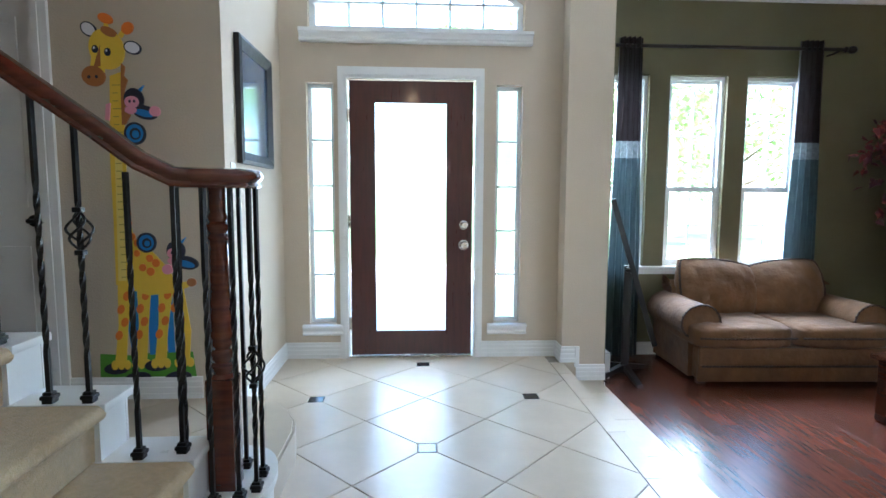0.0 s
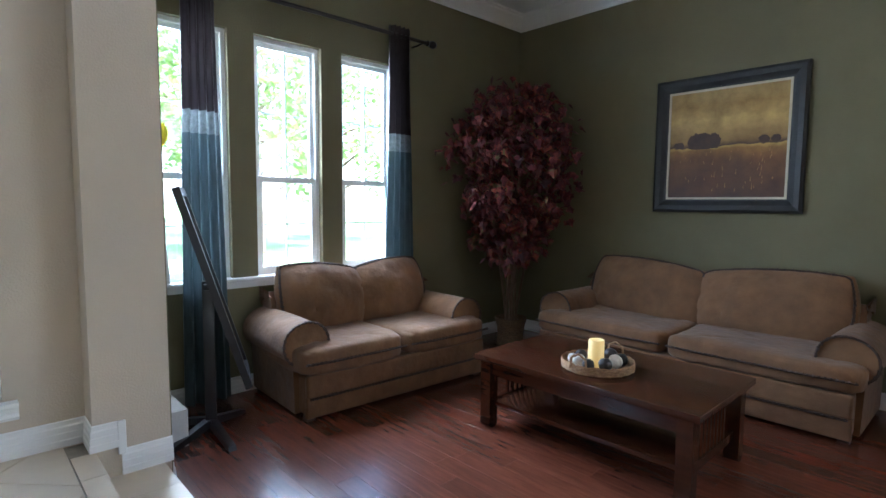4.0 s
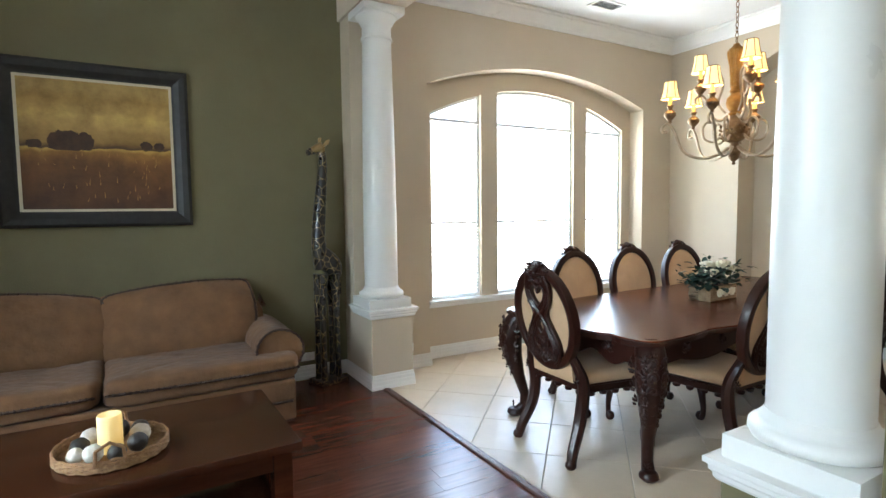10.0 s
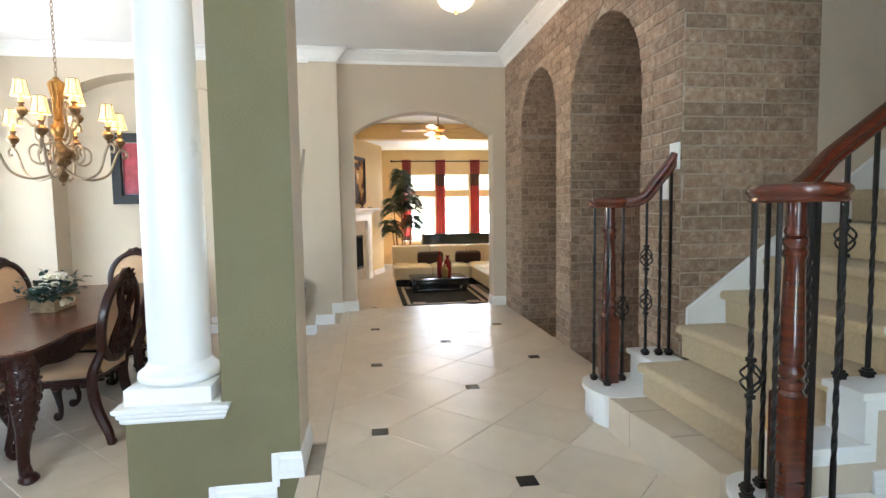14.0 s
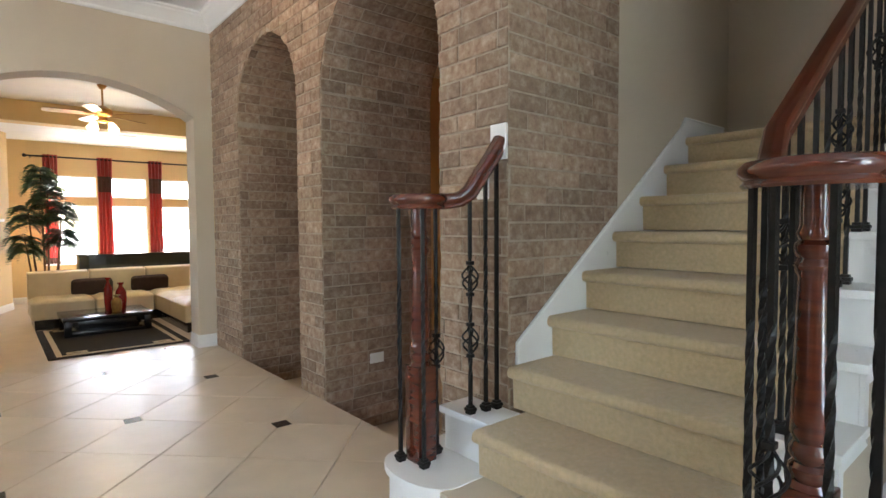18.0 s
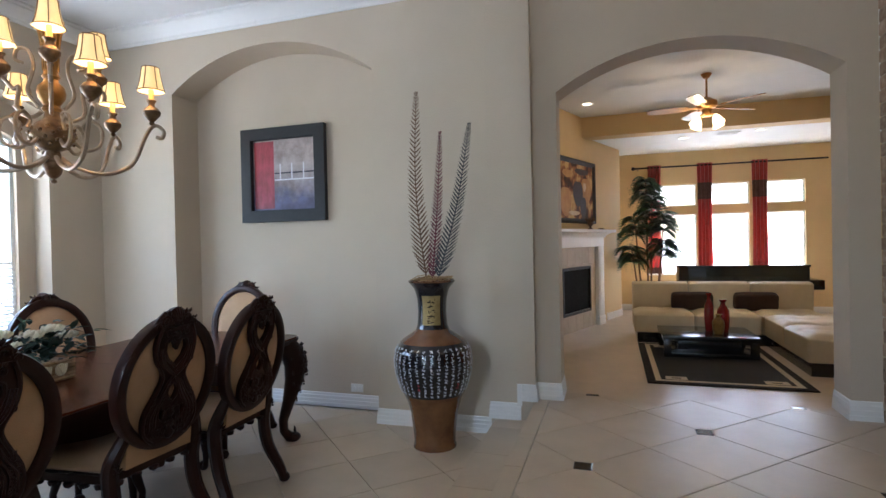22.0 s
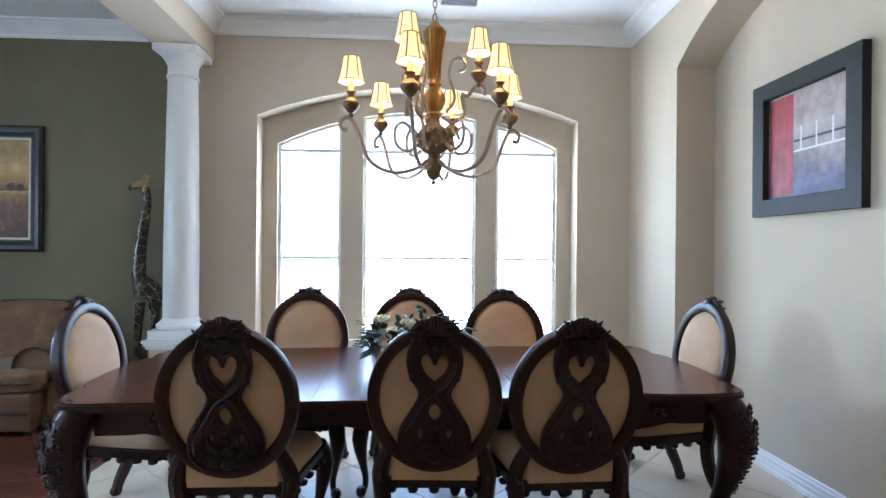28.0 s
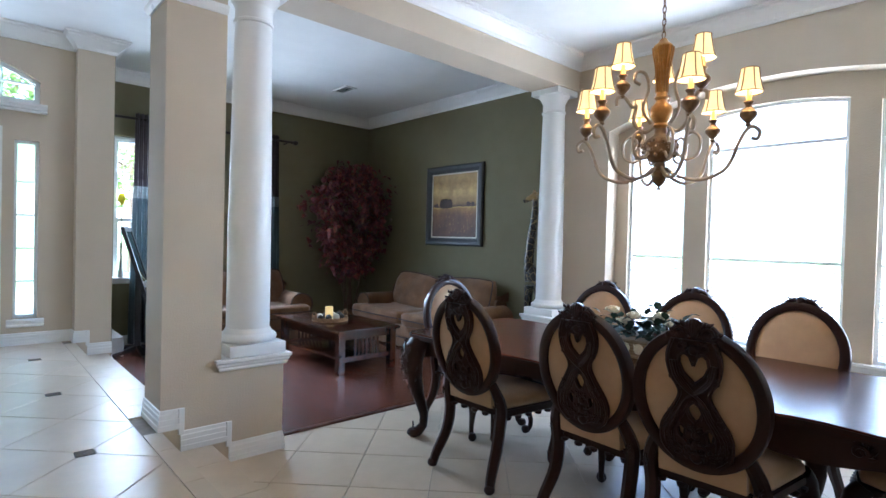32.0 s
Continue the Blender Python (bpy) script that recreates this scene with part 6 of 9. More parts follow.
def cabriole(bm, foot, knee, top, r_top, r_knee, r_foot, out=1.0):
    """An S-curved carved leg: a swelling knee, a thin ankle and a turned-out scroll foot."""
    f, t = Vector(foot), Vector(top)
    d = Vector((f.x - t.x, f.y - t.y, 0)).normalized()
    h = t.z - f.z
    key = [(0.02, 1.0, r_top), (0.085, 0.90, r_top * 1.05), (0.12, 0.76, r_knee), (0.10, 0.60, r_knee * 0.80), (0.05, 0.40, r_knee * 0.52), (0.0, 0.22, r_knee * 0.40), (0.005, 0.11, r_knee * 0.38), (0.05, 0.045, r_foot * 0.8), (0.085, 0.03, r_foot * 0.85)]
    pts, rad = [], []
    for (o0, z0, r0), (o1, z1, r1) in zip(key, key[1:]):
        for i in range(3):
            u = i / 3
            u = u * u * (3 - 2 * u) * 0.5 + u * 0.5
            pts.append(Vector((t.x, t.y, f.z)) + d * (o0 + (o1 - o0) * u) * h * 1.15 + Vector((0, 0, (z0 + (z1 - z0) * u) * h)))
            rad.append(r0 + (r1 - r0) * u)
    tube(bm, pts, rad, 10)
    e = Vector((t.x, t.y, f.z)) + d * 0.085 * h * 1.15
    lathe(bm, [(0, 0.0), (r_foot * 0.75, 0.0), (r_foot * 1.15, 0.018), (r_foot * 1.1, 0.035), (r_foot * 0.8, 0.05), (0, 0.055)], 12, e.x, e.y, f.z)
    return bm


def leaf_scroll(bm, c, normal, size, turn=1.0):
    """A carved scroll with leaf lobes."""
    n = Vector(normal).normalized()
    u = n.cross(Vector((0, 0, 1))).normalized() if abs(n.z) < 0.9 else Vector((1, 0, 0))
    v = n.cross(u) * -1
    pts, rad = [], []
    for i in range(16):
        a = i / 15 * 2.6 * math.pi
        r = size * (1 - i / 17)
        pts.append(Vector(c) + (u * math.cos(a) * turn + v * math.sin(a)) * r * 0.55)
        rad.append(size * (0.20 - 0.008 * i))
    tube(bm, pts, rad, 6)
    for i in range(5):
        a = -0.6 + i * 0.55
        p = Vector(c) + (u * math.cos(a) * turn + v * math.sin(a)) * size * 0.7
        q = Vector(c) + (u * math.cos(a + 0.35) * turn + v * math.sin(a + 0.35)) * size * 1.15
        tube(bm, [p, (p + q) / 2 + n * size * 0.1, q], [size * 0.14, size * 0.17, size * 0.04], 6)


# table
tb = empty("dining_table", "long carved mahogany dining table with scalloped edge", "dining table", m=pose(4.17, -0.27, LOW, 0, 0, 2.0))
TX, TY = 0.60, 1.525


def scallop(x, y, grow=0.0):
    x, y = x + grow, y + grow
    def side(p, q, n, amp):
        out = []
        for i in range(n):
            s = i / n
            bow = math.sin(math.pi * s)
            a = Vector(p).lerp(Vector(q), s)
            d = (Vector(q) - Vector(p)).normalized()
            nrm = Vector((d.y, -d.x))
            e = 0.035 * math.exp(-(((s - 0.16) / 0.05) ** 2)) + 0.035 * math.exp(-(((s - 0.84) / 0.05) ** 2))
            out.append(tuple(a + nrm * (amp * bow - e)))
        return out
    c = 0.10
    pts = []
    corners = [(x, -y), (x, y), (-x, y), (-x, -y)]
    pts += side((x, -y + c), (x, y - c), 40, 0.02)
    pts += [(x - c + c * math.cos(a) * 1.02, y - c + c * math.sin(a) * 1.02) for a in [math.pi / 2 * i / 6 for i in range(7)]]
    pts += side((x - c, y), (-x + c, y), 26, 0.05)
    pts += [(-x + c + c * math.cos(a), y - c + c * math.sin(a)) for a in [math.pi / 2 + math.pi / 2 * i / 6 for i in range(7)]]
    pts += side((-x, y - c), (-x, -y + c), 40, 0.02)
    pts += [(-x + c + c * math.cos(a), -y + c + c * math.sin(a)) for a in [math.pi + math.pi / 2 * i / 6 for i in range(7)]]
    pts += side((-x + c, -y), (x - c, -y), 26, 0.05)
    pts += [(x - c + c * math.cos(a), -y + c + c * math.sin(a)) for a in [1.5 * math.pi + math.pi / 2 * i / 6 for i in range(7)]]
    return pts


bt_top = bmesh.new()
prism(bt_top, "z", [scallop(TX, TY)], 0.725, 0.755)
part("tabletop", bt_top, TOPWOOD, tb, smooth=False)
part("edge_moulding", prism(bmesh.new(), "z", [scallop(TX, TY, 0.006)], 0.728, 0.746), CARVED, tb, smooth=False)
part("under_moulding", prism(bmesh.new(), "z", [scallop(TX, TY, -0.02)], 0.708, 0.726), CARVED, tb, smooth=False)
for y in (-0.46, 0.46):
    part("leaf_joint", cbox(-TX - 0.01, TX + 0.01, y - 0.0012, y + 0.0012, 0.74, 0.7556), DARKGAP, tb, smooth=False)


def apron(length):
    """A board with a wavy lower edge."""
    pts = [(-length / 2, 0.71), (-length / 2, 0.60)]
    for i in range(41):
        s = i / 40
        pts.append((-length / 2 + length * s, 0.595 + 0.03 * math.cos(s * 2 * math.pi * 3) * (1 if 0.05 < s < 0.95 else 0)))
    pts += [(length / 2, 0.60), (length / 2, 0.71)]
    return pts


for s in (-1, 1):
    b = prism(bmesh.new(), "x", [apron(2 * TY - 0.30)], s * (TX - 0.09) - 0.015, s * (TX - 0.09) + 0.015)
    for y in (-1.1, -0.75, 0.0, 0.75, 1.1):
        leaf_scroll(b, (s * (TX - 0.072), y, 0.655), (s, 0, 0), 0.05, 1 if y > 0 else -1)
    part("apron", b, CARVED, tb)
    b = prism(bmesh.new(), "y", [apron(2 * TX - 0.30)], s * (TY - 0.09) - 0.015, s * (TY - 0.09) + 0.015)
    for x in (-0.25, 0.0, 0.25):
        leaf_scroll(b, (x, s * (TY - 0.072), 0.655), (0, s, 0), 0.05, 1 if x > 0 else -1)
    part("apron", b, CARVED, tb)
for sx in (-1, 1):
    for sy in (-1, 1):
        b = bmesh.new()
        cx, cy = sx * (TX - 0.10), sy * (TY - 0.12)
        cabriole(b, (cx + sx * 0.07, cy + sy * 0.07, 0.0), (cx + sx * 0.09, cy + sy * 0.09, 0.40), (cx, cy, 0.715), 0.076, 0.082, 0.046)
        for q, sz in ((0.60, 0.07), (0.50, 0.06), (0.42, 0.045)):
            leaf_scroll(b, (cx + sx * 0.09, cy + sy * 0.02, q), (sx, 0, 0), sz, sy)
            leaf_scroll(b, (cx + sx * 0.02, cy + sy * 0.09, q), (0, sy, 0), sz, -sx)
        leaf_scroll(b, (cx + sx * 0.055, cy + sy * 0.055, 0.07), (sx, sy, 0), 0.03)
        # carved leaves over the knee
        for z, off, r, sz in ((0.65, 0.068, 0.080, 0.05), (0.58, 0.089, 0.081, 0.055), (0.51, 0.094, 0.076, 0.055), (0.44, 0.083, 0.066, 0.045), (0.38, 0.068, 0.057, 0.038), (0.32, 0.051, 0.048, 0.03)):
            for k in (-1, 0, 1):
                a = math.atan2(sy, sx) + k * 0.95
                d = Vector((math.cos(a), math.sin(a), 0))
                c0 = Vector((cx + sx * off * 0.7071, cy + sy * off * 0.7071, z - 0.02 * abs(k)))
                leaf_scroll(b, c0 + d * r * 0.95, d, sz * (1.0 if k == 0 else 0.85), k or sy)
        part("leg", b, CARVED, tb, "carved curved leg with a scroll foot")


# chair: the front faces +y, the carved back lies towards -y
def ring_oval(bm, rx, rz, w, d, n=48, y0=0.0, cz=0.0):
    """An oval frame of moulded section."""
    rings = []
    sec = [(-w * 0.5, -d * 0.35), (-w * 0.42, -d * 0.5), (0.0, -d * 0.62), (w * 0.42, -d * 0.5), (w * 0.5, -d * 0.3), (w * 0.5, d * 0.4), (w * 0.3, d * 0.5), (-w * 0.3, d * 0.5), (-w * 0.5, d * 0.4)]
    for i in range(n):
        a = 2 * math.pi * i / n
        c = Vector((rx * math.cos(a), 0, rz * math.sin(a)))
        nr = Vector((math.cos(a) / rx, 0, math.sin(a) / rz)).normalized()
        rings.append([bm.verts.new(c + nr * o + Vector((0, y0 + k, cz))) for o, k in sec])
    for i in range(n):
        p, q = rings[i], rings[(i + 1) % n]
        for k in range(len(sec)):
            j = (k + 1) % len(sec)
            bm.faces.new((p[k], p[j], q[j], q[k]))


def oval_pad(rx, rz, bulge, y0, n=36, m=8):
    b = bmesh.new()
    rows = []
    for k in range(m + 1):
        r = k / m
        if k == 0:
            rows.append([b.verts.new((0, y0 + bulge, 0))])
        else:
            rows.append([b.verts.new((rx * r * math.cos(2 * math.pi * i / n), y0 + bulge * math.sqrt(max(0, 1 - r ** 3)), rz * r * math.sin(2 * math.pi * i / n))) for i in range(n)])
    for i in range(n):
        b.faces.new((rows[0][0], rows[1][i], rows[1][(i + 1) % n]))
    for p, q in zip(rows[1:], rows[2:]):
        for i in range(n):
            j = (i + 1) % n
            b.faces.new((p[i], p[j], q[j], q[i]))
    return b


def dining_chair():
    c = empty("dining_chair", "carved mahogany dining chair with cream oval back and seat", "chair", "chairs round the dining table")
    # seat
    seat = [(-0.225, -0.22), (0.225, -0.22), (0.285, 0.18), (0.25, 0.255), (0.10, 0.285), (-0.10, 0.285), (-0.25, 0.255), (-0.285, 0.18)]
    b = prism(bmesh.new(), "z", [seat], 0.395, 0.445)
    bmesh.ops.bevel(b, geom=b.edges[:], offset=0.008, segments=2, affect='EDGES')
    for i in range(len(seat)):
        p, q = Vector((*seat[i], 0)), Vector((*seat[(i + 1) % len(seat)], 0))
        if (q - p).length > 0.15:
            n = Vector(((q - p).y, -(q - p).x, 0)).normalized()
            for k in range(5):
                m_ = p.lerp(q, (k + 0.5) / 5)
                lathe(b, [(0, 0.372 + 0.012 * abs(k - 2)), (0.02, 0.385), (0.024, 0.40), (0, 0.405)], 8, m_.x - n.x * 0.0, m_.y - n.y * 0.0)
    part("seat_frame", b, CARVED, c)
    pad = bmesh.new()
    rows = []
    for k, (sc, z) in enumerate(((0.95, 0.443), (0.985, 0.460), (0.97, 0.485), (0.90, 0.502), (0.70, 0.515), (0.35, 0.522))):
        dense = []
        for i in range(len(seat)):
            p, q = Vector(seat[i]), Vector(seat[(i + 1) % len(seat)])
            for s in range(5):
                dense.append(p.lerp(q, s / 5))
        rows.append([pad.verts.new((p.x * sc, 0.02 + (p.y - 0.02) * sc, z)) for p in dense])
    for p, q in zip(rows, rows[1:]):
        for i in range(len(p)):
            j = (i + 1) % len(p)
            pad.faces.new((p[i], p[j], q[j], q[i]))
    pad.faces.new(rows[-1])
    pad.faces.new(rows[0])
    part("seat", pad, CREAMCLOTH, c, "cream upholstered seat", angle=70)
    # legs
    for s in (-1, 1):
        b = bmesh.new()
        cabriole(b, (s * 0.285, 0.29, 0.0), (s * 0.33, 0.335, 0.24), (s * 0.245, 0.225, 0.43), 0.045, 0.045, 0.026)
        leaf_scroll(b, (s * 0.285, 0.275, 0.36), (s, 1, 0), 0.035, s)
        part("front_leg", b, CARVED, c)
        b = bmesh.new()
        tube(b, smooth_path([(s * 0.245, -0.335, 0.0), (s * 0.235, -0.315, 0.08), (s * 0.215, -0.25, 0.22), (s * 0.215, -0.225, 0.36), (s * 0.225, -0.235, 0.47), (s * 0.20, -0.262, 0.56), (s * 0.165, -0.278, 0.62)], 5),
             [0.024 + 0.012 * math.sin(math.pi * i / 30) for i in range(31)], 8)
        lathe(b, [(0, 0), (0.022, 0), (0.032, 0.015), (0.03, 0.03), (0.02, 0.045), (0, 0.05)], 10, s * 0.246, -0.338)
        leaf_scroll(b, (s * 0.232, -0.262, 0.47), (s, -0.6, 0), 0.034, s)
        part("back_leg", b, CARVED, c)
    # oval back, leaning
    lean = pose(0, -0.275, 0.525, 9, 0, 0)
    RX, RZ = 0.242, 0.279
    b = bmesh.new()
    ring_oval(b, RX + 0.003, RZ + 0.003, 0.050, 0.05, 56, 0.0, RZ + 0.0)
    for k in range(-3, 4):
        a = k * 0.42
        tube(b, [(0.010 * math.sin(a), -0.030, 2 * RZ + 0.004), (0.026 * math.sin(a), -0.034, 2 * RZ + 0.034), (0.034 * math.sin(a), -0.022, 2 * RZ + 0.030 + 0.034 * math.cos(a)), (0.026 * math.sin(a), 0.012, 2 * RZ + 0.026 + 0.028 * math.cos(a))], [0.007, 0.010, 0.011, 0.006], 6)
    bmesh.ops.create_icosphere(b, subdivisions=2, radius=0.030, matrix=Matrix.Translation((0, -0.004, 2 * RZ + 0.030)))
    for s in (-1, 1):
        leaf_scroll(b, (s * 0.058, -0.026, 2 * RZ + 0.010), (0, -1, 0), 0.046, s)
        tube(b, smooth_path([(s * 0.022, -0.01, 2 * RZ + 0.040), (s * 0.060, -0.01, 2 * RZ + 0.034), (s * 0.100, -0.01, 2 * RZ - 0.004), (s * 0.128, -0.01, 2 * RZ - 0.030)], 4), [0.018 - 0.0009 * i for i in range(13)], 7)
        leaf_scroll(b, (s * 0.098, -0.026, 2 * RZ - 0.012), (0, -1, 0), 0.032, s)
    back = part("backrest_frame", b, CARVED, c, "carved oval frame with a crest", m=lean, angle=50)
    pm = pose(0, 0, RZ)
    part("back_cushion", oval_pad(RX - 0.02, RZ - 0.02, 0.030, 0.004), CREAMCLOTH, back, "cream oval cushion", m=pm)
    rear = oval_pad(RX - 0.02, RZ - 0.02, -0.012, -0.002)
    part("back_panel", rear, CREAMCLOTH, back, "cream panel behind the carving", m=pm)
    # interlaced carving behind the back
    half = smooth_path([(0.080, 0.0, 0.262), (0.098, 0.0, 0.215), (0.104, 0.0, 0.165), (0.092, 0.0, 0.108), (0.064, 0.0, 0.060), (0.060, 0.0, 0.022), (0.092, 0.0, -0.040), (0.130, 0.0, -0.105), (0.141, 0.0, -0.165), (0.128, 0.0, -0.215), (0.085, 0.0, -0.256)], 3)
    half = [(p.x, p.z) for p in half]
    heart = [(0.0, 0.158), (0.014, 0.196), (0.036, 0.208), (0.056, 0.192), (0.060, 0.158), (0.044, 0.120), (0.018, 0.094), (0.0, 0.078)]
    drop = [(0.0, 0.004), (0.020, -0.010), (0.031, -0.038), (0.020, -0.066), (0.0, -0.084)]
    slit = [(0.040, -0.115), (0.058, -0.104), (0.074, -0.118), (0.068, -0.150), (0.050, -0.166), (0.044, -0.142)]
    both = lambda pts: pts + [(-x, z) for x, z in reversed(pts) if x > 1e-4]
    b = prism(bmesh.new(), "y", [both(half), both(heart), both(drop), slit, [(-x, z) for x, z in reversed(slit)]], -0.036, -0.010)
    for s in (-1, 1):
        for pts, r in ((half, 0.0085), (heart, 0.008), (drop, 0.007), (slit + slit[:1], 0.006)):
            tube(b, [(s * x, -0.036, z) for x, z in pts], r, 6)
        # ridges that sweep along the band, crossing at the waist
        for k in range(3):
            f = (k + 0.6) / 3.2
            run = [(s * (0.062 + f * 0.034), 0.17), (s * (0.050 + f * 0.030), 0.105), (s * (0.012 + f * 0.030), 0.058), (-s * (0.014 + f * 0.020), 0.014), (-s * (0.038 + f * 0.040), -0.055), (-s * (0.070 + f * 0.055), -0.125), (-s * (0.070 + f * 0.060), -0.185)]
            tube(b, smooth_path([(x, -0.037 - 0.003 * k, z) for x, z in run], 4), 0.0062, 5)
        for k in range(7):
            z = -0.07 - 0.025 * k
            x = 0.098 + 0.022 * math.sin(math.pi * k / 6)
            leaf_scroll(b, (s * x, -0.042, z), (0, -1, 0), 0.024, s)
        for x, z, size in ((0.030, -0.200, 0.038), (0.066, -0.222, 0.034), (0.020, -0.120, 0.026), (0.088, 0.098, 0.024), (0.046, 0.232, 0.030), (0.030, -0.235, 0.030)):
            leaf_scroll(b, (s * x, -0.040, z), (0, -1, 0), size, s)
    for x, z, r in ((0.0, 0.222, 0.022), (0.0, 0.190, 0.017), (0.0, 0.170, 0.010), (0.0, -0.235, 0.026), (0.0, -0.185, 0.022), (0.0, -0.140, 0.018)):
        bmesh.ops.create_icosphere(b, subdivisions=2, radius=r, matrix=Matrix.Translation((x, -0.036, z)) @ Matrix.Diagonal((1, 0.6, 1, 1)))
    part("carved_splat", b, CARVED, back, "interlaced carved splat", m=pm, angle=45)
    # cushioned strip between the oval and the seat
    b = prism(bmesh.new(), "x", [[(-0.225, 0.45), (-0.262, 0.45), (-0.275, 0.56), (-0.255, 0.565)]], -0.175, 0.175)
    part("lower_back", b, CREAMCLOTH, c, "cream lower back strip", smooth=False)
    return c


first = dining_chair()
first.matrix_basis = pose(3.68, 0.452, LOW, 0, 0, -90)
for x, y, rz in ((3.715, -0.365, -93), (3.675, -0.90, -88), (4.53, 0.435, 91), (4.56, -0.241, 90), (4.53, -0.865, 88), (4.11, 1.08, 178), (4.215, -1.59, 2)):
    copy_thing(first, pose(x, y, LOW, 0, 0, rz))

# flower box
PLANTER = mat("pale_woven_planter", (0.40, 0.29, 0.17), (0.26, 0.18, 0.10), 0.8, scale=30, bump=0.8, bscale=70)
GREENLEAF = mat("silk_green_leaf", (0.028, 0.062, 0.038), (0.014, 0.032, 0.026), 0.6, spec=0.25, scale=8, vary=0.45, island=True)
PETAL = mat("cream_petal", (0.80, 0.76, 0.60), (0.72, 0.66, 0.48), 0.6, scale=9)
fx = empty("flower_box", "white rose arrangement in a pale rectangular planter", "flowers", m=pose(4.16, -0.26, LOW + 0.757, 0, 0, 4) @ Matrix.Diagonal((1.1, 1.1, 1.15, 1)))
b = bmesh.new()
for k in range(6):
    z = 0.008 + k * 0.015
    tube(b, [(x, y, z) for x, y in ((-0.07, -0.16), (0.07, -0.16), (0.07, 0.16), (-0.07, 0.16))], 0.009, 5, closed=True)
box(b, -0.07, 0.07, -0.16, 0.16, 0.0, 0.085)
part("planter", b, PLANTER, fx)
for y in (-0.085, -0.01, 0.065):
    b = bmesh.new()
    bmesh.ops.create_icosphere(b, subdivisions=2, radius=0.028, matrix=Matrix.Diagonal((0.45, 1, 1, 1)))
    for k in range(-2, 3):
        tube(b, [(-0.010, 0, -0.02), (-0.016, k * 0.006, 0.0), (-0.010, k * 0.011, 0.024)], 0.004, 5)
    part("shell", b, PETAL, fx, "white scallop shell", m=pose(-0.082, y, 0.05))
rf = random.Random(12)
gl = bmesh.new()
for _ in range(260):
    p = Vector((rf.gauss(0, 0.06), rf.uniform(-0.24, 0.24), 0.09 + abs(rf.gauss(0.045, 0.055))))
    u = Vector((p.x * 4 + rf.uniform(-0.5, 0.5), p.y * 3 + rf.uniform(-0.5, 0.5), rf.uniform(-0.1, 0.7))).normalized()
    v = u.cross(Vector((0, 0, 1))).normalized()
    s = rf.uniform(0.04, 0.075)
    q = [gl.verts.new(p + u * a * s + v * c * s + Vector((0, 0, -0.3 * s * a * a))) for a, c in ((0, 0), (0.35, 0.32), (0.8, 0.25), (1.2, 0), (0.8, -0.25), (0.35, -0.32))]
    gl.faces.new(q)
part("leaves", gl, GREENLEAF, fx, "dark green silk leaves", smooth=False)
for k in range(6):
    p = (rf.gauss(-0.02, 0.05), -0.17 + k * 0.065, 0.165 + rf.uniform(0, 0.07))
    b = bmesh.new()
    for i in range(9):
        a = i * 2.4
        r = 0.006 + 0.0022 * i
        tube(b, [(r * math.cos(a - 0.6), r * math.sin(a - 0.6), 0.0), (r * 1.5 * math.cos(a), r * 1.5 * math.sin(a), 0.012), (r * 1.3 * math.cos(a + 0.6), r * 1.3 * math.sin(a + 0.6), 0.026 - 0.001 * i)], [0.006, 0.010, 0.005], 6)
    part("rose", b, PETAL, fx, "cream rose", m=pose(*p) @ Matrix.Scale(1.2, 4))

# chandelier
BRONZE = mat("aged_bronze", (0.32, 0.20, 0.095), (0.12, 0.065, 0.03), 0.42, metal=0.6, scale=18, bump=0.3, bscale=60)
GILT = mat("amber_gilt", (0.48, 0.26, 0.07), (0.30, 0.14, 0.035), 0.38, metal=0.7, scale=14, bump=0.2, bscale=50)
PEWTER = mat("pewter_arm", (0.46, 0.36, 0.25), (0.33, 0.25, 0.17), 0.4, metal=0.6, scale=16)
SHADE = mat("cream_lamp_shade", (0.85, 0.70, 0.42), (0.80, 0.64, 0.36), 0.8, scale=20, emit=((1.0, 0.56, 0.18), 0.17))
CANDLE = mat("candle_sleeve", (0.80, 0.58, 0.20), (0.74, 0.50, 0.15), 0.5, scale=9, emit=((1.0, 0.55, 0.12), 0.07))
CX, CY, CZ = 4.088, -0.36, 1.468
ch = empty("chandelier", "nine light bronze chandelier with cream shades above the table", "chandelier", m=pose(CX, CY, CZ))
b = bmesh.new()
lathe(b, [(0, 0), (0.012, 0.004), (0.014, 0.014), (0.006, 0.022), (0.022, 0.034), (0.034, 0.05), (0.038, 0.07), (0.046, 0.085), (0.046, 0.10), (0.03, 0.115), (0.036, 0.13), (0.03, 0.16),
          (0.06, 0.175), (0.085, 0.20), (0.094, 0.235), (0.090, 0.265), (0.070, 0.295), (0.042, 0.315), (0.034, 0.33), (0.032, 0.36)], 32)
for k in range(40):
    a = k * 2.399
    z = 0.185 + 0.10 * (k / 40)
    r = 0.078 + 0.016 * math.sin((z - 0.175) / 0.14 * math.pi)
    bmesh.ops.create_icosphere(b, subdivisions=1, radius=0.012, matrix=Matrix.Translation((r * math.cos(a), r * math.sin(a), z)))
part("bowl", b, BRONZE, ch, "embossed bronze bowl")
b = bmesh.new()
lathe(b, [(0.032, 0.355), (0.044, 0.37), (0.034, 0.385), (0.040, 0.395), (0.056, 0.42), (0.062, 0.45), (0.056, 0.48), (0.036, 0.50), (0.03, 0.515), (0.04, 0.53), (0.032, 0.545), (0.030, 0.62), (0.036, 0.70), (0.05, 0.78), (0.056, 0.815), (0.05, 0.83), (0.03, 0.845), (0.02, 0.865), (0, 0.87)], 32)
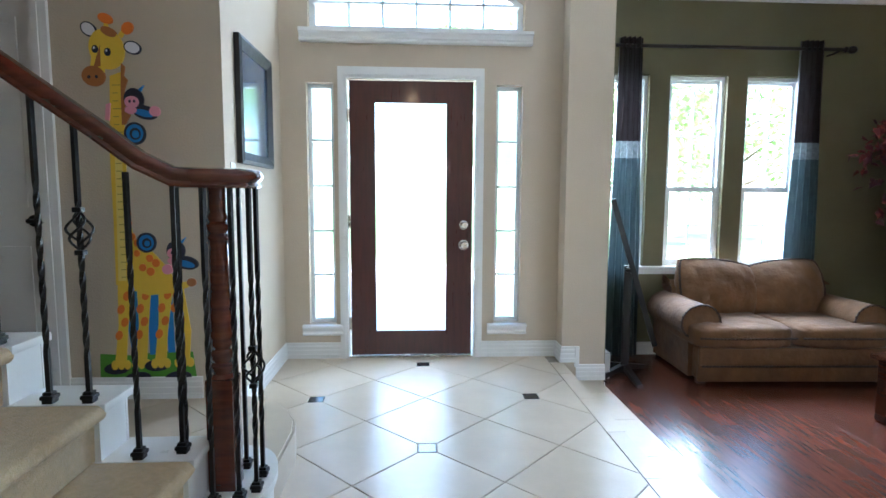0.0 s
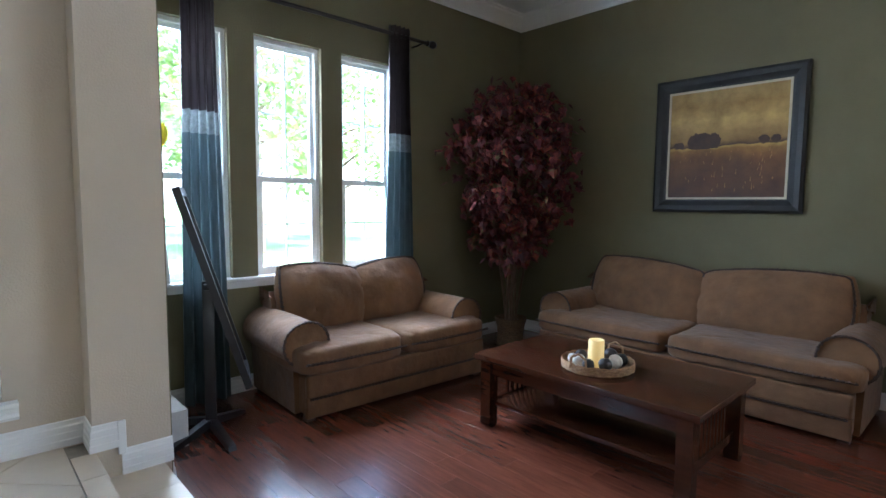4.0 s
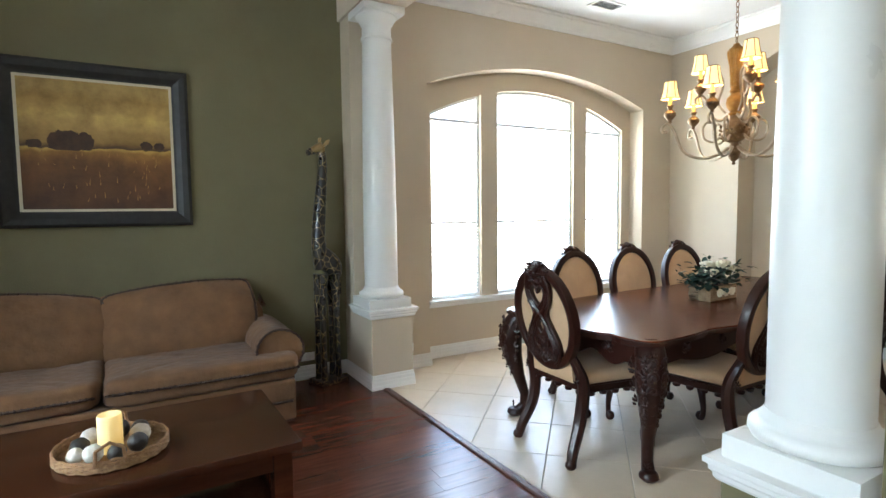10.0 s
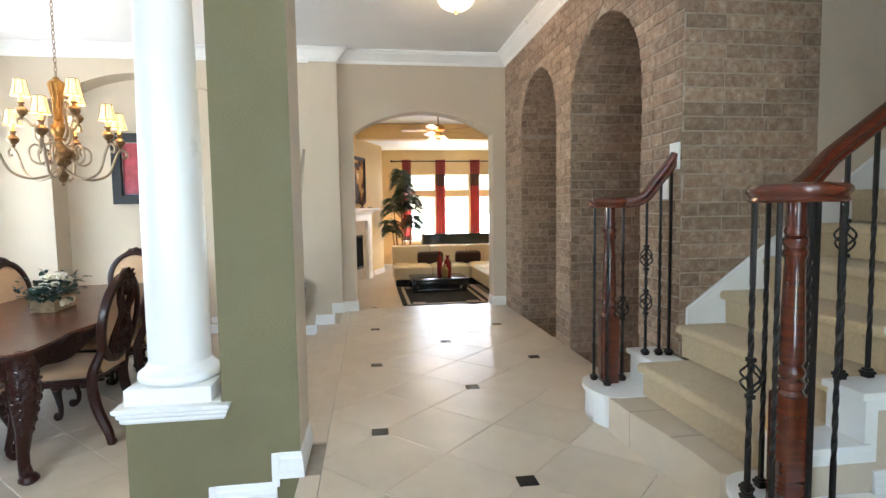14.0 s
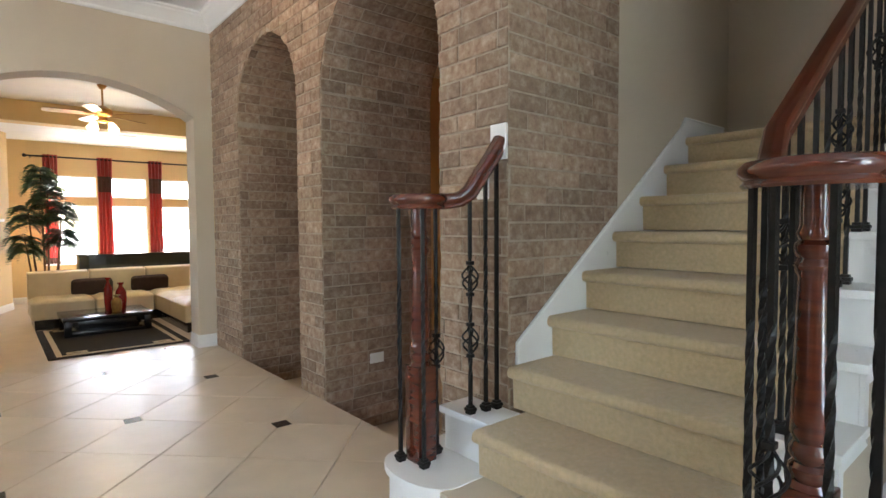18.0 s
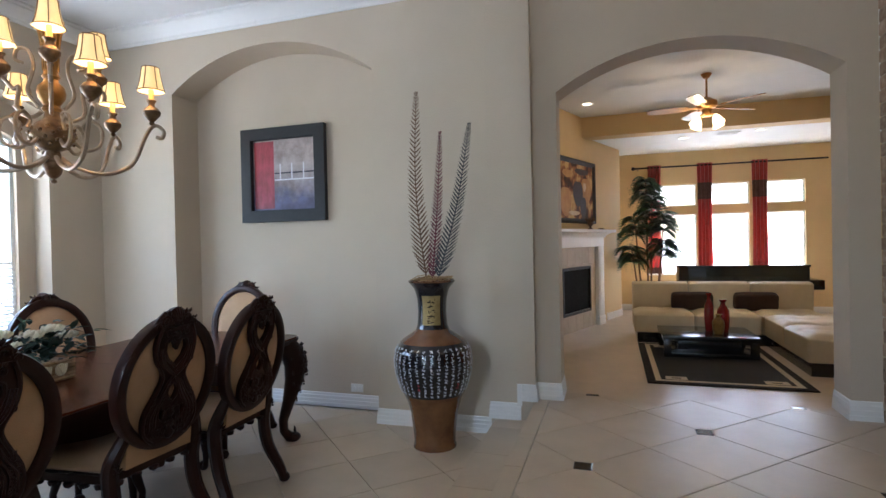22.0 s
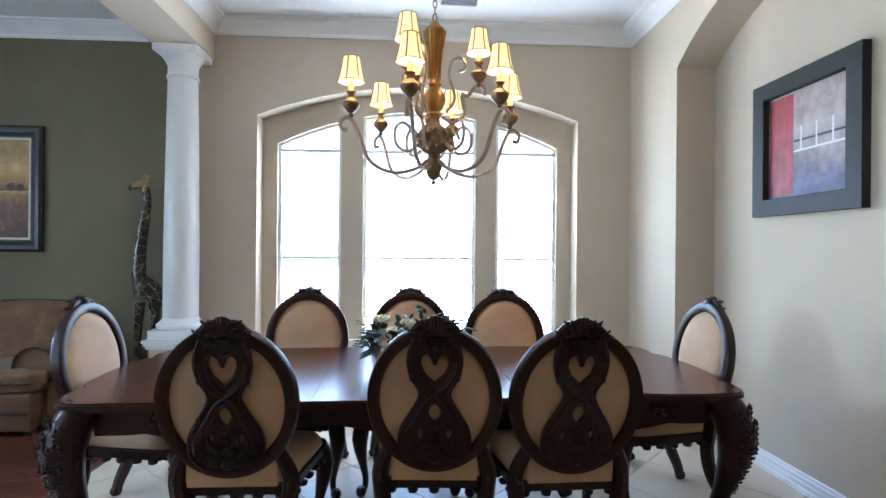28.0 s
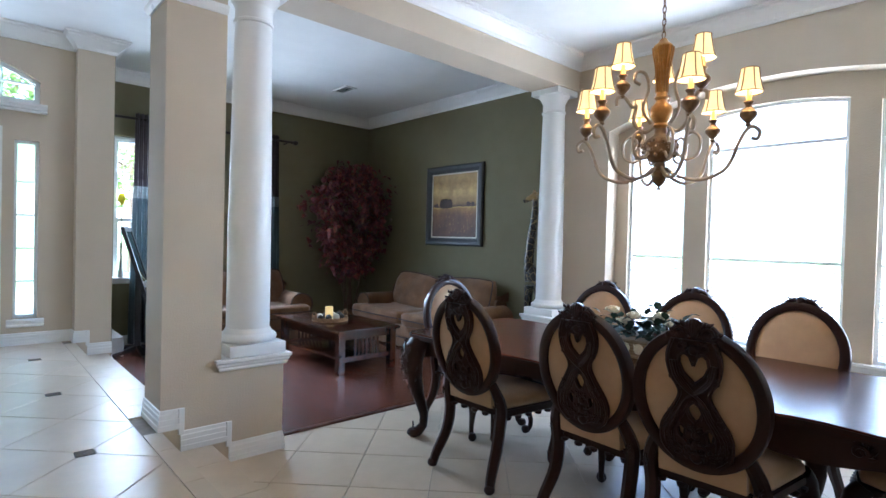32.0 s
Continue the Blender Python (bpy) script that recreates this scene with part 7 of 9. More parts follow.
for k in range(14):
    a = 2 * math.pi * k / 14
    tube(b, [((r + 0.002) * math.cos(a), (r + 0.002) * math.sin(a), z) for r, z in ((0.030, 0.56), (0.031, 0.63), (0.037, 0.71), (0.05, 0.785), (0.055, 0.815))], [0.004, 0.005, 0.006, 0.008, 0.006], 5)
part("stem", b, GILT, ch, "fluted amber stem")


def chand_arm(a, r, z_from, dip, z_cup, upper):
    ca, sa = math.cos(a), math.sin(a)
    if not upper:
        P = [(0.035, z_from), (0.10, z_from - 0.05), (0.22, z_from - 0.075 + dip), (0.34, z_from - 0.02), (0.40, z_from + 0.12), (r - 0.005, z_cup - 0.07), (r + 0.025, z_cup - 0.055), (r + 0.055, z_cup - 0.085), (r + 0.045, z_cup - 0.12), (r + 0.018, z_cup - 0.115)]
        S = [(0.09, z_from + 0.08), (0.14, z_from + 0.04), (0.20, z_from + 0.07), (0.21, z_from + 0.15), (0.17, z_from + 0.19), (0.13, z_from + 0.16), (0.145, z_from + 0.12)]
    else:
        P = [(0.045, z_from), (0.10, z_from - 0.03), (0.16, z_from + 0.02), (0.15, z_from + 0.12), (r - 0.06, z_cup - 0.10), (r - 0.01, z_cup - 0.045), (r + 0.03, z_cup - 0.06), (r + 0.03, z_cup - 0.10)]
        S = [(0.06, z_from + 0.02), (0.11, z_from + 0.10), (0.08, z_from + 0.22), (0.10, z_from + 0.30), (0.15, z_from + 0.31), (0.165, z_from + 0.26), (0.13, z_from + 0.24)]
    b = bmesh.new()
    tube(b, smooth_path([(x * ca, x * sa, z) for x, z in P], 5), 0.0105, 7)
    tube(b, smooth_path([(x * ca, x * sa, z) for x, z in S], 5), 0.009, 6)
    part("arm", b, PEWTER, ch, "scrolled arm")
    x, y = r * ca, r * sa
    b = bmesh.new()
    lathe(b, [(0.006, -0.055), (0.016, -0.045), (0.010, -0.035), (0.024, -0.022), (0.042, 0.0), (0.044, 0.018), (0.032, 0.035), (0.018, 0.045), (0.016, 0.06), (0.026, 0.075), (0.024, 0.078), (0, 0.078)], 20, x, y, z_cup)
    part("candle_cup", b, BRONZE, ch, "bronze candle cup")
    b = bmesh.new()
    lathe(b, [(0.013, 0.07), (0.013, 0.135), (0, 0.135)], 12, x, y, z_cup)
    part("candle_sleeve", b, CANDLE, ch)
    b = bmesh.new()
    lathe(b, [(0.066, 0.125), (0.056, 0.155), (0.047, 0.20), (0.040, 0.252), (0.038, 0.252), (0.045, 0.20), (0.054, 0.155), (0.064, 0.125)], 24, x, y, z_cup, close=False)
    sh = part("shade", b, SHADE, ch, "glowing cream shade")
    b = bmesh.new()
    for k in range(6):
        q = 2 * math.pi * k / 6 + a
        tube(b, [(x + rr_ * math.cos(q), y + rr_ * math.sin(q), z_cup + h_) for rr_, h_ in ((0.067, 0.125), (0.057, 0.155), (0.048, 0.20), (0.041, 0.252))], 0.0034, 4)
    tube(b, [(x + 0.066 * math.cos(q), y + 0.066 * math.sin(q), z_cup + 0.126) for q in [2 * math.pi * i / 24 for i in range(24)]], 0.003, 4, closed=True)
    tube(b, [(x + 0.040 * math.cos(q), y + 0.040 * math.sin(q), z_cup + 0.251) for q in [2 * math.pi * i / 24 for i in range(24)]], 0.003, 4, closed=True)
    part("shade_trim", b, BRONZE, ch, "brown shade trim")
    bulb("chandelier_bulb", CX + x, CY + y, CZ + z_cup + 0.19, CHAND_W, 0.02)


CHAND_W = 0.55
for k in range(6):
    chand_arm(radians(-136.6 + 60 * k), 0.437, 0.13, 0.0, 0.378, False)
for k in range(3):
    chand_arm(radians(-216.6 + 120 * k), 0.235, 0.36, 0.0, 0.57, True)
b = bmesh.new()
zc = 0.87
k = 0
while CZ + zc < CEILZ - 0.03:
    pts = [(0.010 * math.cos(q) if k % 2 else 0.0, 0.0 if k % 2 else 0.010 * math.cos(q), zc + 0.02 + 0.022 * math.sin(q)) for q in [2 * math.pi * i / 12 for i in range(12)]]
    tube(b, pts, 0.003, 5, closed=True)
    zc += 0.036
    k += 1
part("chain", b, BRONZE, ch, "bronze chain")
b = bmesh.new()
lathe(b, [(0, -0.05), (0.02, -0.045), (0.055, -0.02), (0.065, 0.0), (0, 0.0)], 24, 0, 0, CEILZ - CZ)
part("canopy", b, BRONZE, ch, "bronze ceiling canopy")

# abstract painting in the niche
ABS = canvas("abstract_grey_paint", [(0.0, (0.07, 0.08, 0.17)), (0.42, (0.16, 0.15, 0.27)), (0.58, (0.40, 0.35, 0.40)), (0.8, (0.56, 0.50, 0.50)), (1.0, (0.60, 0.50, 0.48))], mixin=0.5)
ABSRED = canvas("abstract_red_paint", [(0.0, (0.25, 0.06, 0.09)), (0.4, (0.50, 0.07, 0.10)), (1.0, (0.48, 0.05, 0.07))], mixin=0.3)
MATBLK = mat("matte_black_frame", (0.016, 0.015, 0.015), (0.011, 0.01, 0.01), 0.6, scale=20)
p2 = framed("abstract_painting", 0.857, 0.843, 0.105, pose(4.231, -2.54, 1.777, 0, 0, 180), MATBLK, ABS, "black framed abstract painting in red and grey", 0.0, 0.05, True)
part("red_field", cbox(-0.31, -0.105, -0.0115, -0.0102, -0.30, 0.305), ABSRED, p2, smooth=False)
for x0, x1, z, c in ((-0.10, 0.30, 0.015, D_BLK), (-0.10, 0.30, -0.045, D_WHT)):
    part("painted_line", cbox(x0, x1, -0.0116, -0.0102, z - 0.006, z + 0.006), c, p2, smooth=False)
for x in (0.20, 0.08, -0.04):
    part("painted_line", cbox(x - 0.006, x + 0.006, -0.0118, -0.0102, -0.04, 0.10), D_WHT, p2, smooth=False)

# floor vase with feathers
VBRN = mat("brown_glazed_vase", (0.20, 0.085, 0.030), (0.11, 0.045, 0.018), 0.18, scale=7, bump=0.2, bscale=14, coat=0.5)
VBLK = mat("black_glazed_band", (0.016, 0.014, 0.018), (0.01, 0.009, 0.011), 0.12, scale=9, coat=0.6)
VGLD = mat("gold_panel", (0.45, 0.33, 0.13), (0.32, 0.22, 0.08), 0.4, metal=0.4, scale=30, bump=0.4, bscale=60)
VWHT = mat("white_brush_strokes", (0.66, 0.66, 0.66), (0.54, 0.54, 0.56), 0.5, scale=14)
VRED = mat("red_seal", (0.45, 0.03, 0.03), (0.36, 0.02, 0.02), 0.5, scale=14)
vs_ = empty("floor_vase", "tall brown floor vase with white brush script on black", "vase", m=pose(2.645, -1.915, LOW))
VP = [(0, 0), (0.150, 0.0), (0.150, 0.012), (0.142, 0.03), (0.150, 0.12), (0.165, 0.24), (0.195, 0.34), (0.232, 0.42), (0.262, 0.52), (0.270, 0.60), (0.258, 0.68), (0.215, 0.74), (0.150, 0.785), (0.118, 0.805), (0.103, 0.84), (0.096, 0.93), (0.100, 1.02), (0.118, 1.09), (0.155, 1.135), (0.165, 1.145), (0.160, 1.15), (0.14, 1.135), (0.095, 1.06), (0.085, 0.95), (0, 0.9)]
b = bmesh.new()
lathe(b, VP, 48, close=False)
part("body", b, VBRN, vs_, "brown glazed body")


def vr(z):
    for (r0, z0), (r1, z1) in zip(VP, VP[1:]):
        if z0 <= z <= z1 and z1 > z0:
            return r0 + (r1 - r0) * (z - z0) / (z1 - z0)
    return 0.1


b = bmesh.new()
lathe(b, [(vr(z) + 0.0025, z) for z in [0.375 + 0.355 * i / 20 for i in range(21)]], 48, close=False)
part("black_band", b, VBLK, vs_, "black band")
b = bmesh.new()
lathe(b, [(vr(z) + 0.0025, z) for z in [0.82 + 0.32 * i / 14 for i in range(15)]], 40, close=False)
part("black_neck", b, VBLK, vs_, "black neck")
b = bmesh.new()
NSEG = 8
cols = []
for i in range(9):
    z = 0.85 + 0.20 * i / 8
    cols.append([b.verts.new(((vr(z) + 0.005) * math.cos(a), (vr(z) + 0.005) * math.sin(a), z)) for a in [radians(70 + 70 * k / 8) for k in range(9)]])
for p, q in zip(cols, cols[1:]):
    for i in range(8):
        b.faces.new((p[i], p[i + 1], q[i + 1], q[i]))
part("gold_panel", b, VGLD, vs_, "gold panel on the neck")
rv = random.Random(4)
b = bmesh.new()
for k in range(5):
    z = 0.87 + k * 0.036
    for _ in range(4):
        a0, a1 = 1.83 + rv.uniform(-0.3, 0.3), 1.83 + rv.uniform(-0.3, 0.3)
        z0, z1 = z + rv.uniform(-0.014, 0.014), z + rv.uniform(-0.014, 0.014)
        tube(b, [((vr(z0) + 0.007) * math.cos(a0), (vr(z0) + 0.007) * math.sin(a0), z0), ((vr(z1) + 0.007) * math.cos(a1), (vr(z1) + 0.007) * math.sin(a1), z1)], 0.003, 4)
part("brush_marks", b, VBLK, vs_, "dark brush strokes")
b, rd = bmesh.new(), bmesh.new()
for col in range(34):
    a = 2 * math.pi * col / 34
    z = 0.40
    while z < 0.70:
        for _ in range(3):
            da, dz = rv.uniform(-0.045, 0.045), rv.uniform(-0.010, 0.010)
            db, dw = rv.uniform(-0.045, 0.045), rv.uniform(-0.010, 0.010)
            r0, r1 = vr(z + dz) + 0.004, vr(z + dw) + 0.004
            tube(rd if (col in (8, 14) and 0.43 < z < 0.47) else b, [(r0 * math.cos(a + da), r0 * math.sin(a + da), z + dz), (r1 * math.cos(a + db), r1 * math.sin(a + db), z + dw)], 0.0028, 3)
        z += 0.023
tagged(part("white_brush_mark", b, VWHT, vs_, smooth=False), "white brush strokes", kind="stuff")
part("red_seal", rd, VRED, vs_, "red seal marks", smooth=False)
STRAW = mat("dry_straw", (0.45, 0.30, 0.14), (0.30, 0.18, 0.08), 0.8, scale=30)
b = bmesh.new()
for _ in range(60):
    a, r = rv.uniform(0, 6.28), rv.uniform(0.02, 0.13)
    p = Vector((r * math.cos(a), r * math.sin(a), 1.14 + rv.uniform(0, 0.03)))
    d = Vector((rv.uniform(-1, 1), rv.uniform(-1, 1), rv.uniform(-0.2, 0.2))).normalized() * 0.05
    tube(b, [p - d, p + Vector((0, 0, 0.012)), p + d], 0.003, 4)
tagged(part("straw", b, STRAW, vs_), "curled straw filling", kind="stuff")


def plume(name, base, tip, bend, width, material, label):
    """A long feathered stalk with slanting barbs."""
    f = part(name, tube(bmesh.new(), smooth_path([base, tuple((Vector(base) + Vector(tip)) / 2 + Vector(bend)), tip], 10), [0.006 - 0.0002 * i for i in range(21)], 5), material, vs_, label)
    pts = smooth_path([base, tuple((Vector(base) + Vector(tip)) / 2 + Vector(bend)), tip], 24)
    bb = bmesh.new()
    n = len(pts)
    side = Vector((1, 0.2, 0)).normalized()
    for i in range(5, n - 1):
        s = i / n
        w = width * min(1, s * 6.0) * (1 - s) ** 0.7 + 0.005
        t = (pts[min(i + 1, n - 1)] - pts[i - 1]).normalized()
        for sd in (-1, 1):
            p = pts[i]
            q = p + side * sd * w + t * w * 1.1 + Vector((0, 0.004 * math.sin(i * 1.7), 0.004 * math.sin(i * 2.9)))
            e = t * (0.0130 - 0.0065 * s)
            v = [bb.verts.new(p - e * 0.6), bb.verts.new(p + e * 0.6), bb.verts.new(p.lerp(q, 0.6) + e * 0.75), bb.verts.new(q + e * 0.1), bb.verts.new(p.lerp(q, 0.6) - e * 0.75)]
            bb.faces.new(v)
    tagged(part("barb", bb, material, f, smooth=False), kind="stuff")


F_GLD = mat("golden_feather", (0.15, 0.062, 0.018), (0.08, 0.032, 0.010), 0.6, scale=20)
F_RED = mat("crimson_feather", (0.15, 0.014, 0.026), (0.08, 0.010, 0.015), 0.6, scale=20)
F_BLK = mat("grey_black_feather", (0.036, 0.036, 0.040), (0.016, 0.016, 0.02), 0.5, scale=20)
plume("feather", (0.03, 0.0, 1.10), (0.085, 0.0, 2.47), (0.045, 0.0, 0.0), 0.084, F_GLD, "golden feather")
plume("feather", (0.0, 0.0, 1.10), (-0.085, 0.0, 2.18), (-0.01, 0.0, 0.0), 0.054, F_RED, "crimson feather")
plume("feather", (-0.03, 0.0, 1.10), (-0.295, 0.0, 2.22), (-0.03, 0.0, 0.0), 0.076, F_BLK, "grey feather")

# ---- foyer ceiling light ----
GLOWGLASS = mat("amber_lamp_glass", (0.90, 0.80, 0.60), (0.84, 0.68, 0.42), 0.35, scale=9, emit=((1.0, 0.74, 0.40), 0.30))
FL_X, FL_Y = 0.85, -0.28
fl = empty("ceiling_light", "round flush ceiling light with a bronze rim and amber glass", "ceiling light", m=pose(FL_X, FL_Y, CEILZ))
b = bmesh.new()
lathe(b, [(0.0, 0.0), (0.12, 0.0), (0.13, -0.02), (0.165, -0.05), (0.178, -0.07), (0.178, -0.085), (0.165, -0.095), (0.158, -0.09), (0, -0.09)], 40)
part("rim", b, BRONZE, fl, "bronze rim")
b = bmesh.new()
lathe(b, [(0.160 * math.cos(a), -0.09 - 0.115 * math.sin(a)) for a in [math.pi / 2 * i / 12 for i in range(13)]], 40, close=False)
dome = part("dome", b, GLOWGLASS, fl, "glowing amber glass dome")
dome.visible_shadow = False
b = bmesh.new()
lathe(b, [(0, -0.20), (0.016, -0.203), (0.02, -0.212), (0.010, -0.222), (0.012, -0.232), (0, -0.245)], 16)
part("finial", b, BRONZE, fl, "bronze finial")

# ---- family room ----
LEATHER = mat("cream_leather", (0.74, 0.64, 0.42), (0.68, 0.57, 0.36), 0.42, scale=5, bump=0.1, bscale=60, spread=0.08)
BLACKLAC = mat("black_lacquer", (0.014, 0.015, 0.018), (0.010, 0.011, 0.013), 0.22, scale=6, coat=0.4)
PIANOBLK = mat("piano_black", (0.012, 0.018, 0.017), (0.009, 0.013, 0.012), 0.14, scale=5, coat=0.6)
BROWNCLOTH = mat("dark_brown_cloth", (0.055, 0.030, 0.020), (0.038, 0.020, 0.014), 0.8, scale=14, bump=0.3, bscale=120)
REDGLASS = mat("red_glass_vase", (0.30, 0.012, 0.012), (0.20, 0.008, 0.008), 0.12, scale=6, coat=0.5)
GOLDVASE = mat("gold_patterned_vase", (0.42, 0.24, 0.06), (0.22, 0.10, 0.025), 0.35, scale=22, metal=0.3, bump=0.4, bscale=50)


def tufted(w, d, h, nx, nz, face):
    """A padded block whose front or top is drawn in along seams."""
    b = bmesh.new()
    n, m = nx * 8, nz * 8

    def pt(u, v):
        e = min(1.0, 8 * min(u, 1 - u, v, 1 - v)) ** 0.5
        q = 0.045 * e * (1 - 0.55 * (abs(math.cos(math.pi * u * nx)) ** 10 + abs(math.cos(math.pi * v * nz)) ** 10) * 0.5)
        return q
    rows = []
    for j in range(m + 1):
        row = []
        for i in range(n + 1):
            u, v = i / n, j / m
            q = pt(u, v)
            row.append(b.verts.new((w * (u - 0.5), -d / 2 - q + 0.03, h * v) if face == "front" else (w * (u - 0.5), d * (v - 0.5), h + q - 0.03)))
        rows.append(row)
    for p, q in zip(rows, rows[1:]):
        for i in range(n):
            b.faces.new((p[i], p[i + 1], q[i + 1], q[i]))
    if face == "front":
        box(b, -w / 2, w / 2, -d / 2 + 0.03, d / 2, 0.0, h, 0.03, 3)
    else:
        box(b, -w / 2, w / 2, -d / 2, d / 2, 0.0, h - 0.03, 0.028, 3)
    return b


sec = empty("sectional_sofa", "cream leather tufted sectional sofa with a black base", "sofa", m=pose(0, 0, LOW))
part("base", cbox(-1.06, 1.14, -6.90, -6.12, 0.0, 0.14), BLACKLAC, sec, "black plinth", smooth=False)
part("base", cbox(-1.06, -0.42, -6.12, -4.55, 0.0, 0.14), BLACKLAC, sec, "black plinth", smooth=False)
for x0, x1 in ((0.42, 1.18), (-0.36, 0.41), (-1.12, -0.37)):
    w = x1 - x0 - 0.006
    part("seat_cushion", tufted(w, 0.62, 0.27, 2, 2, "top"), LEATHER, sec, m=pose((x0 + x1) / 2, -6.41, 0.14), angle=70)
    part("back_cushion", tufted(w, 0.22, 0.64, 2, 3, "front"), LEATHER, sec, m=pose((x0 + x1) / 2, -6.84, 0.135, -4), angle=70)
part("chaise_cushion", tufted(0.74, 0.79, 0.27, 2, 2, "top"), LEATHER, sec, m=pose(-0.75, -5.70, 0.14), angle=70)
part("chaise_cushion", tufted(0.74, 0.79, 0.27, 2, 2, "top"), LEATHER, sec, m=pose(-0.75, -4.90, 0.14), angle=70)
for x in (0.395, -0.40):
    thing("throw_pillow", pillow(0.54, 0.14, 0.24, 0.24, 14, wob=0.005), BROWNCLOTH, "dark brown oblong pillow on the cream sofa", "pillow", "sofa pillows", pose(x, -6.63, LOW + 0.405, -14, 0, 2))

# rug with a cream border
RUGBLK = mat("black_rug_pile", (0.022, 0.018, 0.017), (0.013, 0.011, 0.010), 0.95, scale=50, bump=0.8, bscale=200)
RUGCRM = mat("cream_rug_pile", (0.66, 0.57, 0.40), (0.56, 0.47, 0.32), 0.95, scale=50, bump=0.8, bscale=200)
rug = empty("rug", "black rug with a cream border and corner squares", "rug", m=pose(0.42, -4.98, LOW))
part("field", cbox(-0.72, 0.72, -1.05, 1.05, 0.0, 0.012, 0.004), RUGBLK, rug)
part("border", prism(bmesh.new(), "z", [rect(-0.64, 0.64, -0.97, 0.97), rect(-0.585, 0.585, -0.915, 0.915)], 0.009, 0.0145), RUGCRM, rug, smooth=False)
for sx in (-1, 1):
    for sy in (-1, 1):
        part("corner_motif", prism(bmesh.new(), "z", [rect(sx * 0.44 - 0.10, sx * 0.44 + 0.10, sy * 0.83 - 0.06, sy * 0.83 + 0.06), rect(sx * 0.44 - 0.045, sx * 0.44 + 0.045, sy * 0.83 - 0.02, sy * 0.83 + 0.02)], 0.009, 0.0147), RUGCRM, rug, smooth=False)

# low black table
lt = empty("coffee_table", "low black coffee table with a lower drawer block", "coffee table", m=pose(0.385, -5.55, LOW + 0.012))
part("tabletop", cbox(-0.515, 0.515, -0.40, 0.40, 0.20, 0.25, 0.004), BLACKLAC, lt)
part("drawer_block", cbox(-0.34, 0.34, -0.28, 0.28, 0.05, 0.20, 0.003), BLACKLAC, lt)
part("foot_plate", cbox(-0.46, 0.46, -0.36, 0.36, 0.0, 0.05, 0.003), BLACKLAC, lt)
for sx in (-1, 1):
    for sy in (-1, 1):
        part("leg", cbox(sx * 0.46 - 0.04, sx * 0.46 + 0.04, sy * 0.345 - 0.04, sy * 0.345 + 0.04, 0.0, 0.20, 0.003), BLACKLAC, lt)


def bottle_vase(name, x, y, h, r, material, label):
    b = bmesh.new()
    lathe(b, [(0, 0), (r * 0.72, 0), (r * 0.8, h * 0.03), (r * 0.95, h * 0.25), (r, h * 0.5), (r * 0.92, h * 0.68), (r * 0.55, h * 0.80), (r * 0.36, h * 0.86), (r * 0.36, h * 0.93), (r * 0.62, h * 0.985), (r * 0.62, h), (r * 0.3, h * 0.96), (0, h * 0.94)], 28)
    thing(name, b, material, label, "vase", "vases on the low table", pose(x, y, LOW + 0.262))


bottle_vase("red_vase", 0.33, -5.62, 0.46, 0.055, REDGLASS, "tall red bottle vase on the low table")
bottle_vase("red_vase", 0.185, -5.56, 0.385, 0.072, REDGLASS, "wide red bottle vase on the low table")
bottle_vase("gold_vase", 0.265, -5.40, 0.235, 0.068, GOLDVASE, "small round gold patterned vase")

# grand piano
pn = empty("grand_piano", "black grand piano with its lid closed behind the sofa", "piano", m=pose(0, 0, LOW))
OUT = [(-1.25, -7.30), (0.10, -7.30), (0.34, -7.34), (0.46, -7.48), (0.48, -7.66), (0.38, -7.84), (0.10, -7.98), (-0.25, -8.12), (-0.50, -8.36), (-0.75, -8.62), (-1.25, -8.66)]
part("case", prism(bmesh.new(), "z", [OUT], 0.66, 0.955), PIANOBLK, pn, smooth=False)
cxy = (-0.45, -7.85)
part("lid", prism(bmesh.new(), "z", [[(cxy[0] + (x - cxy[0]) * 1.02, cxy[1] + (y - cxy[1]) * 1.02) for x, y in OUT]], 0.957, 0.985), PIANOBLK, pn, smooth=False)
part("key_slip", cbox(-1.45, -1.25, -8.62, -7.34, 0.62, 0.76, 0.008), PIANOBLK, pn)
for x, y in ((-1.15, -7.42), (-1.15, -8.52), (0.26, -7.62)):
    part("leg", prism(bmesh.new(), "x", [[(y - 0.05, 0.66), (y - 0.035, 0.08), (y - 0.045, 0.0), (y + 0.045, 0.0), (y + 0.035, 0.08), (y + 0.05, 0.66)]], x - 0.05, x + 0.05), PIANOBLK, pn, smooth=False)

# tall palm
PALMLEAF = mat("dark_palm_leaf", (0.06, 0.14, 0.045), (0.028, 0.07, 0.022), 0.45, scale=6, vary=0.4, island=True)
palm = empty("palm_plant", "tall artificial palm with dark green fronds in a pot", "plant", m=pose(0.84, -8.45, LOW))
b = bmesh.new()
lathe(b, [(0, 0), (0.13, 0), (0.17, 0.26), (0.18, 0.28), (0.16, 0.28), (0.15, 0.24), (0, 0.24)], 24)
part("pot", b, BASKET, palm, "woven brown pot")
rp = random.Random(12)
b, lv = bmesh.new(), bmesh.new()


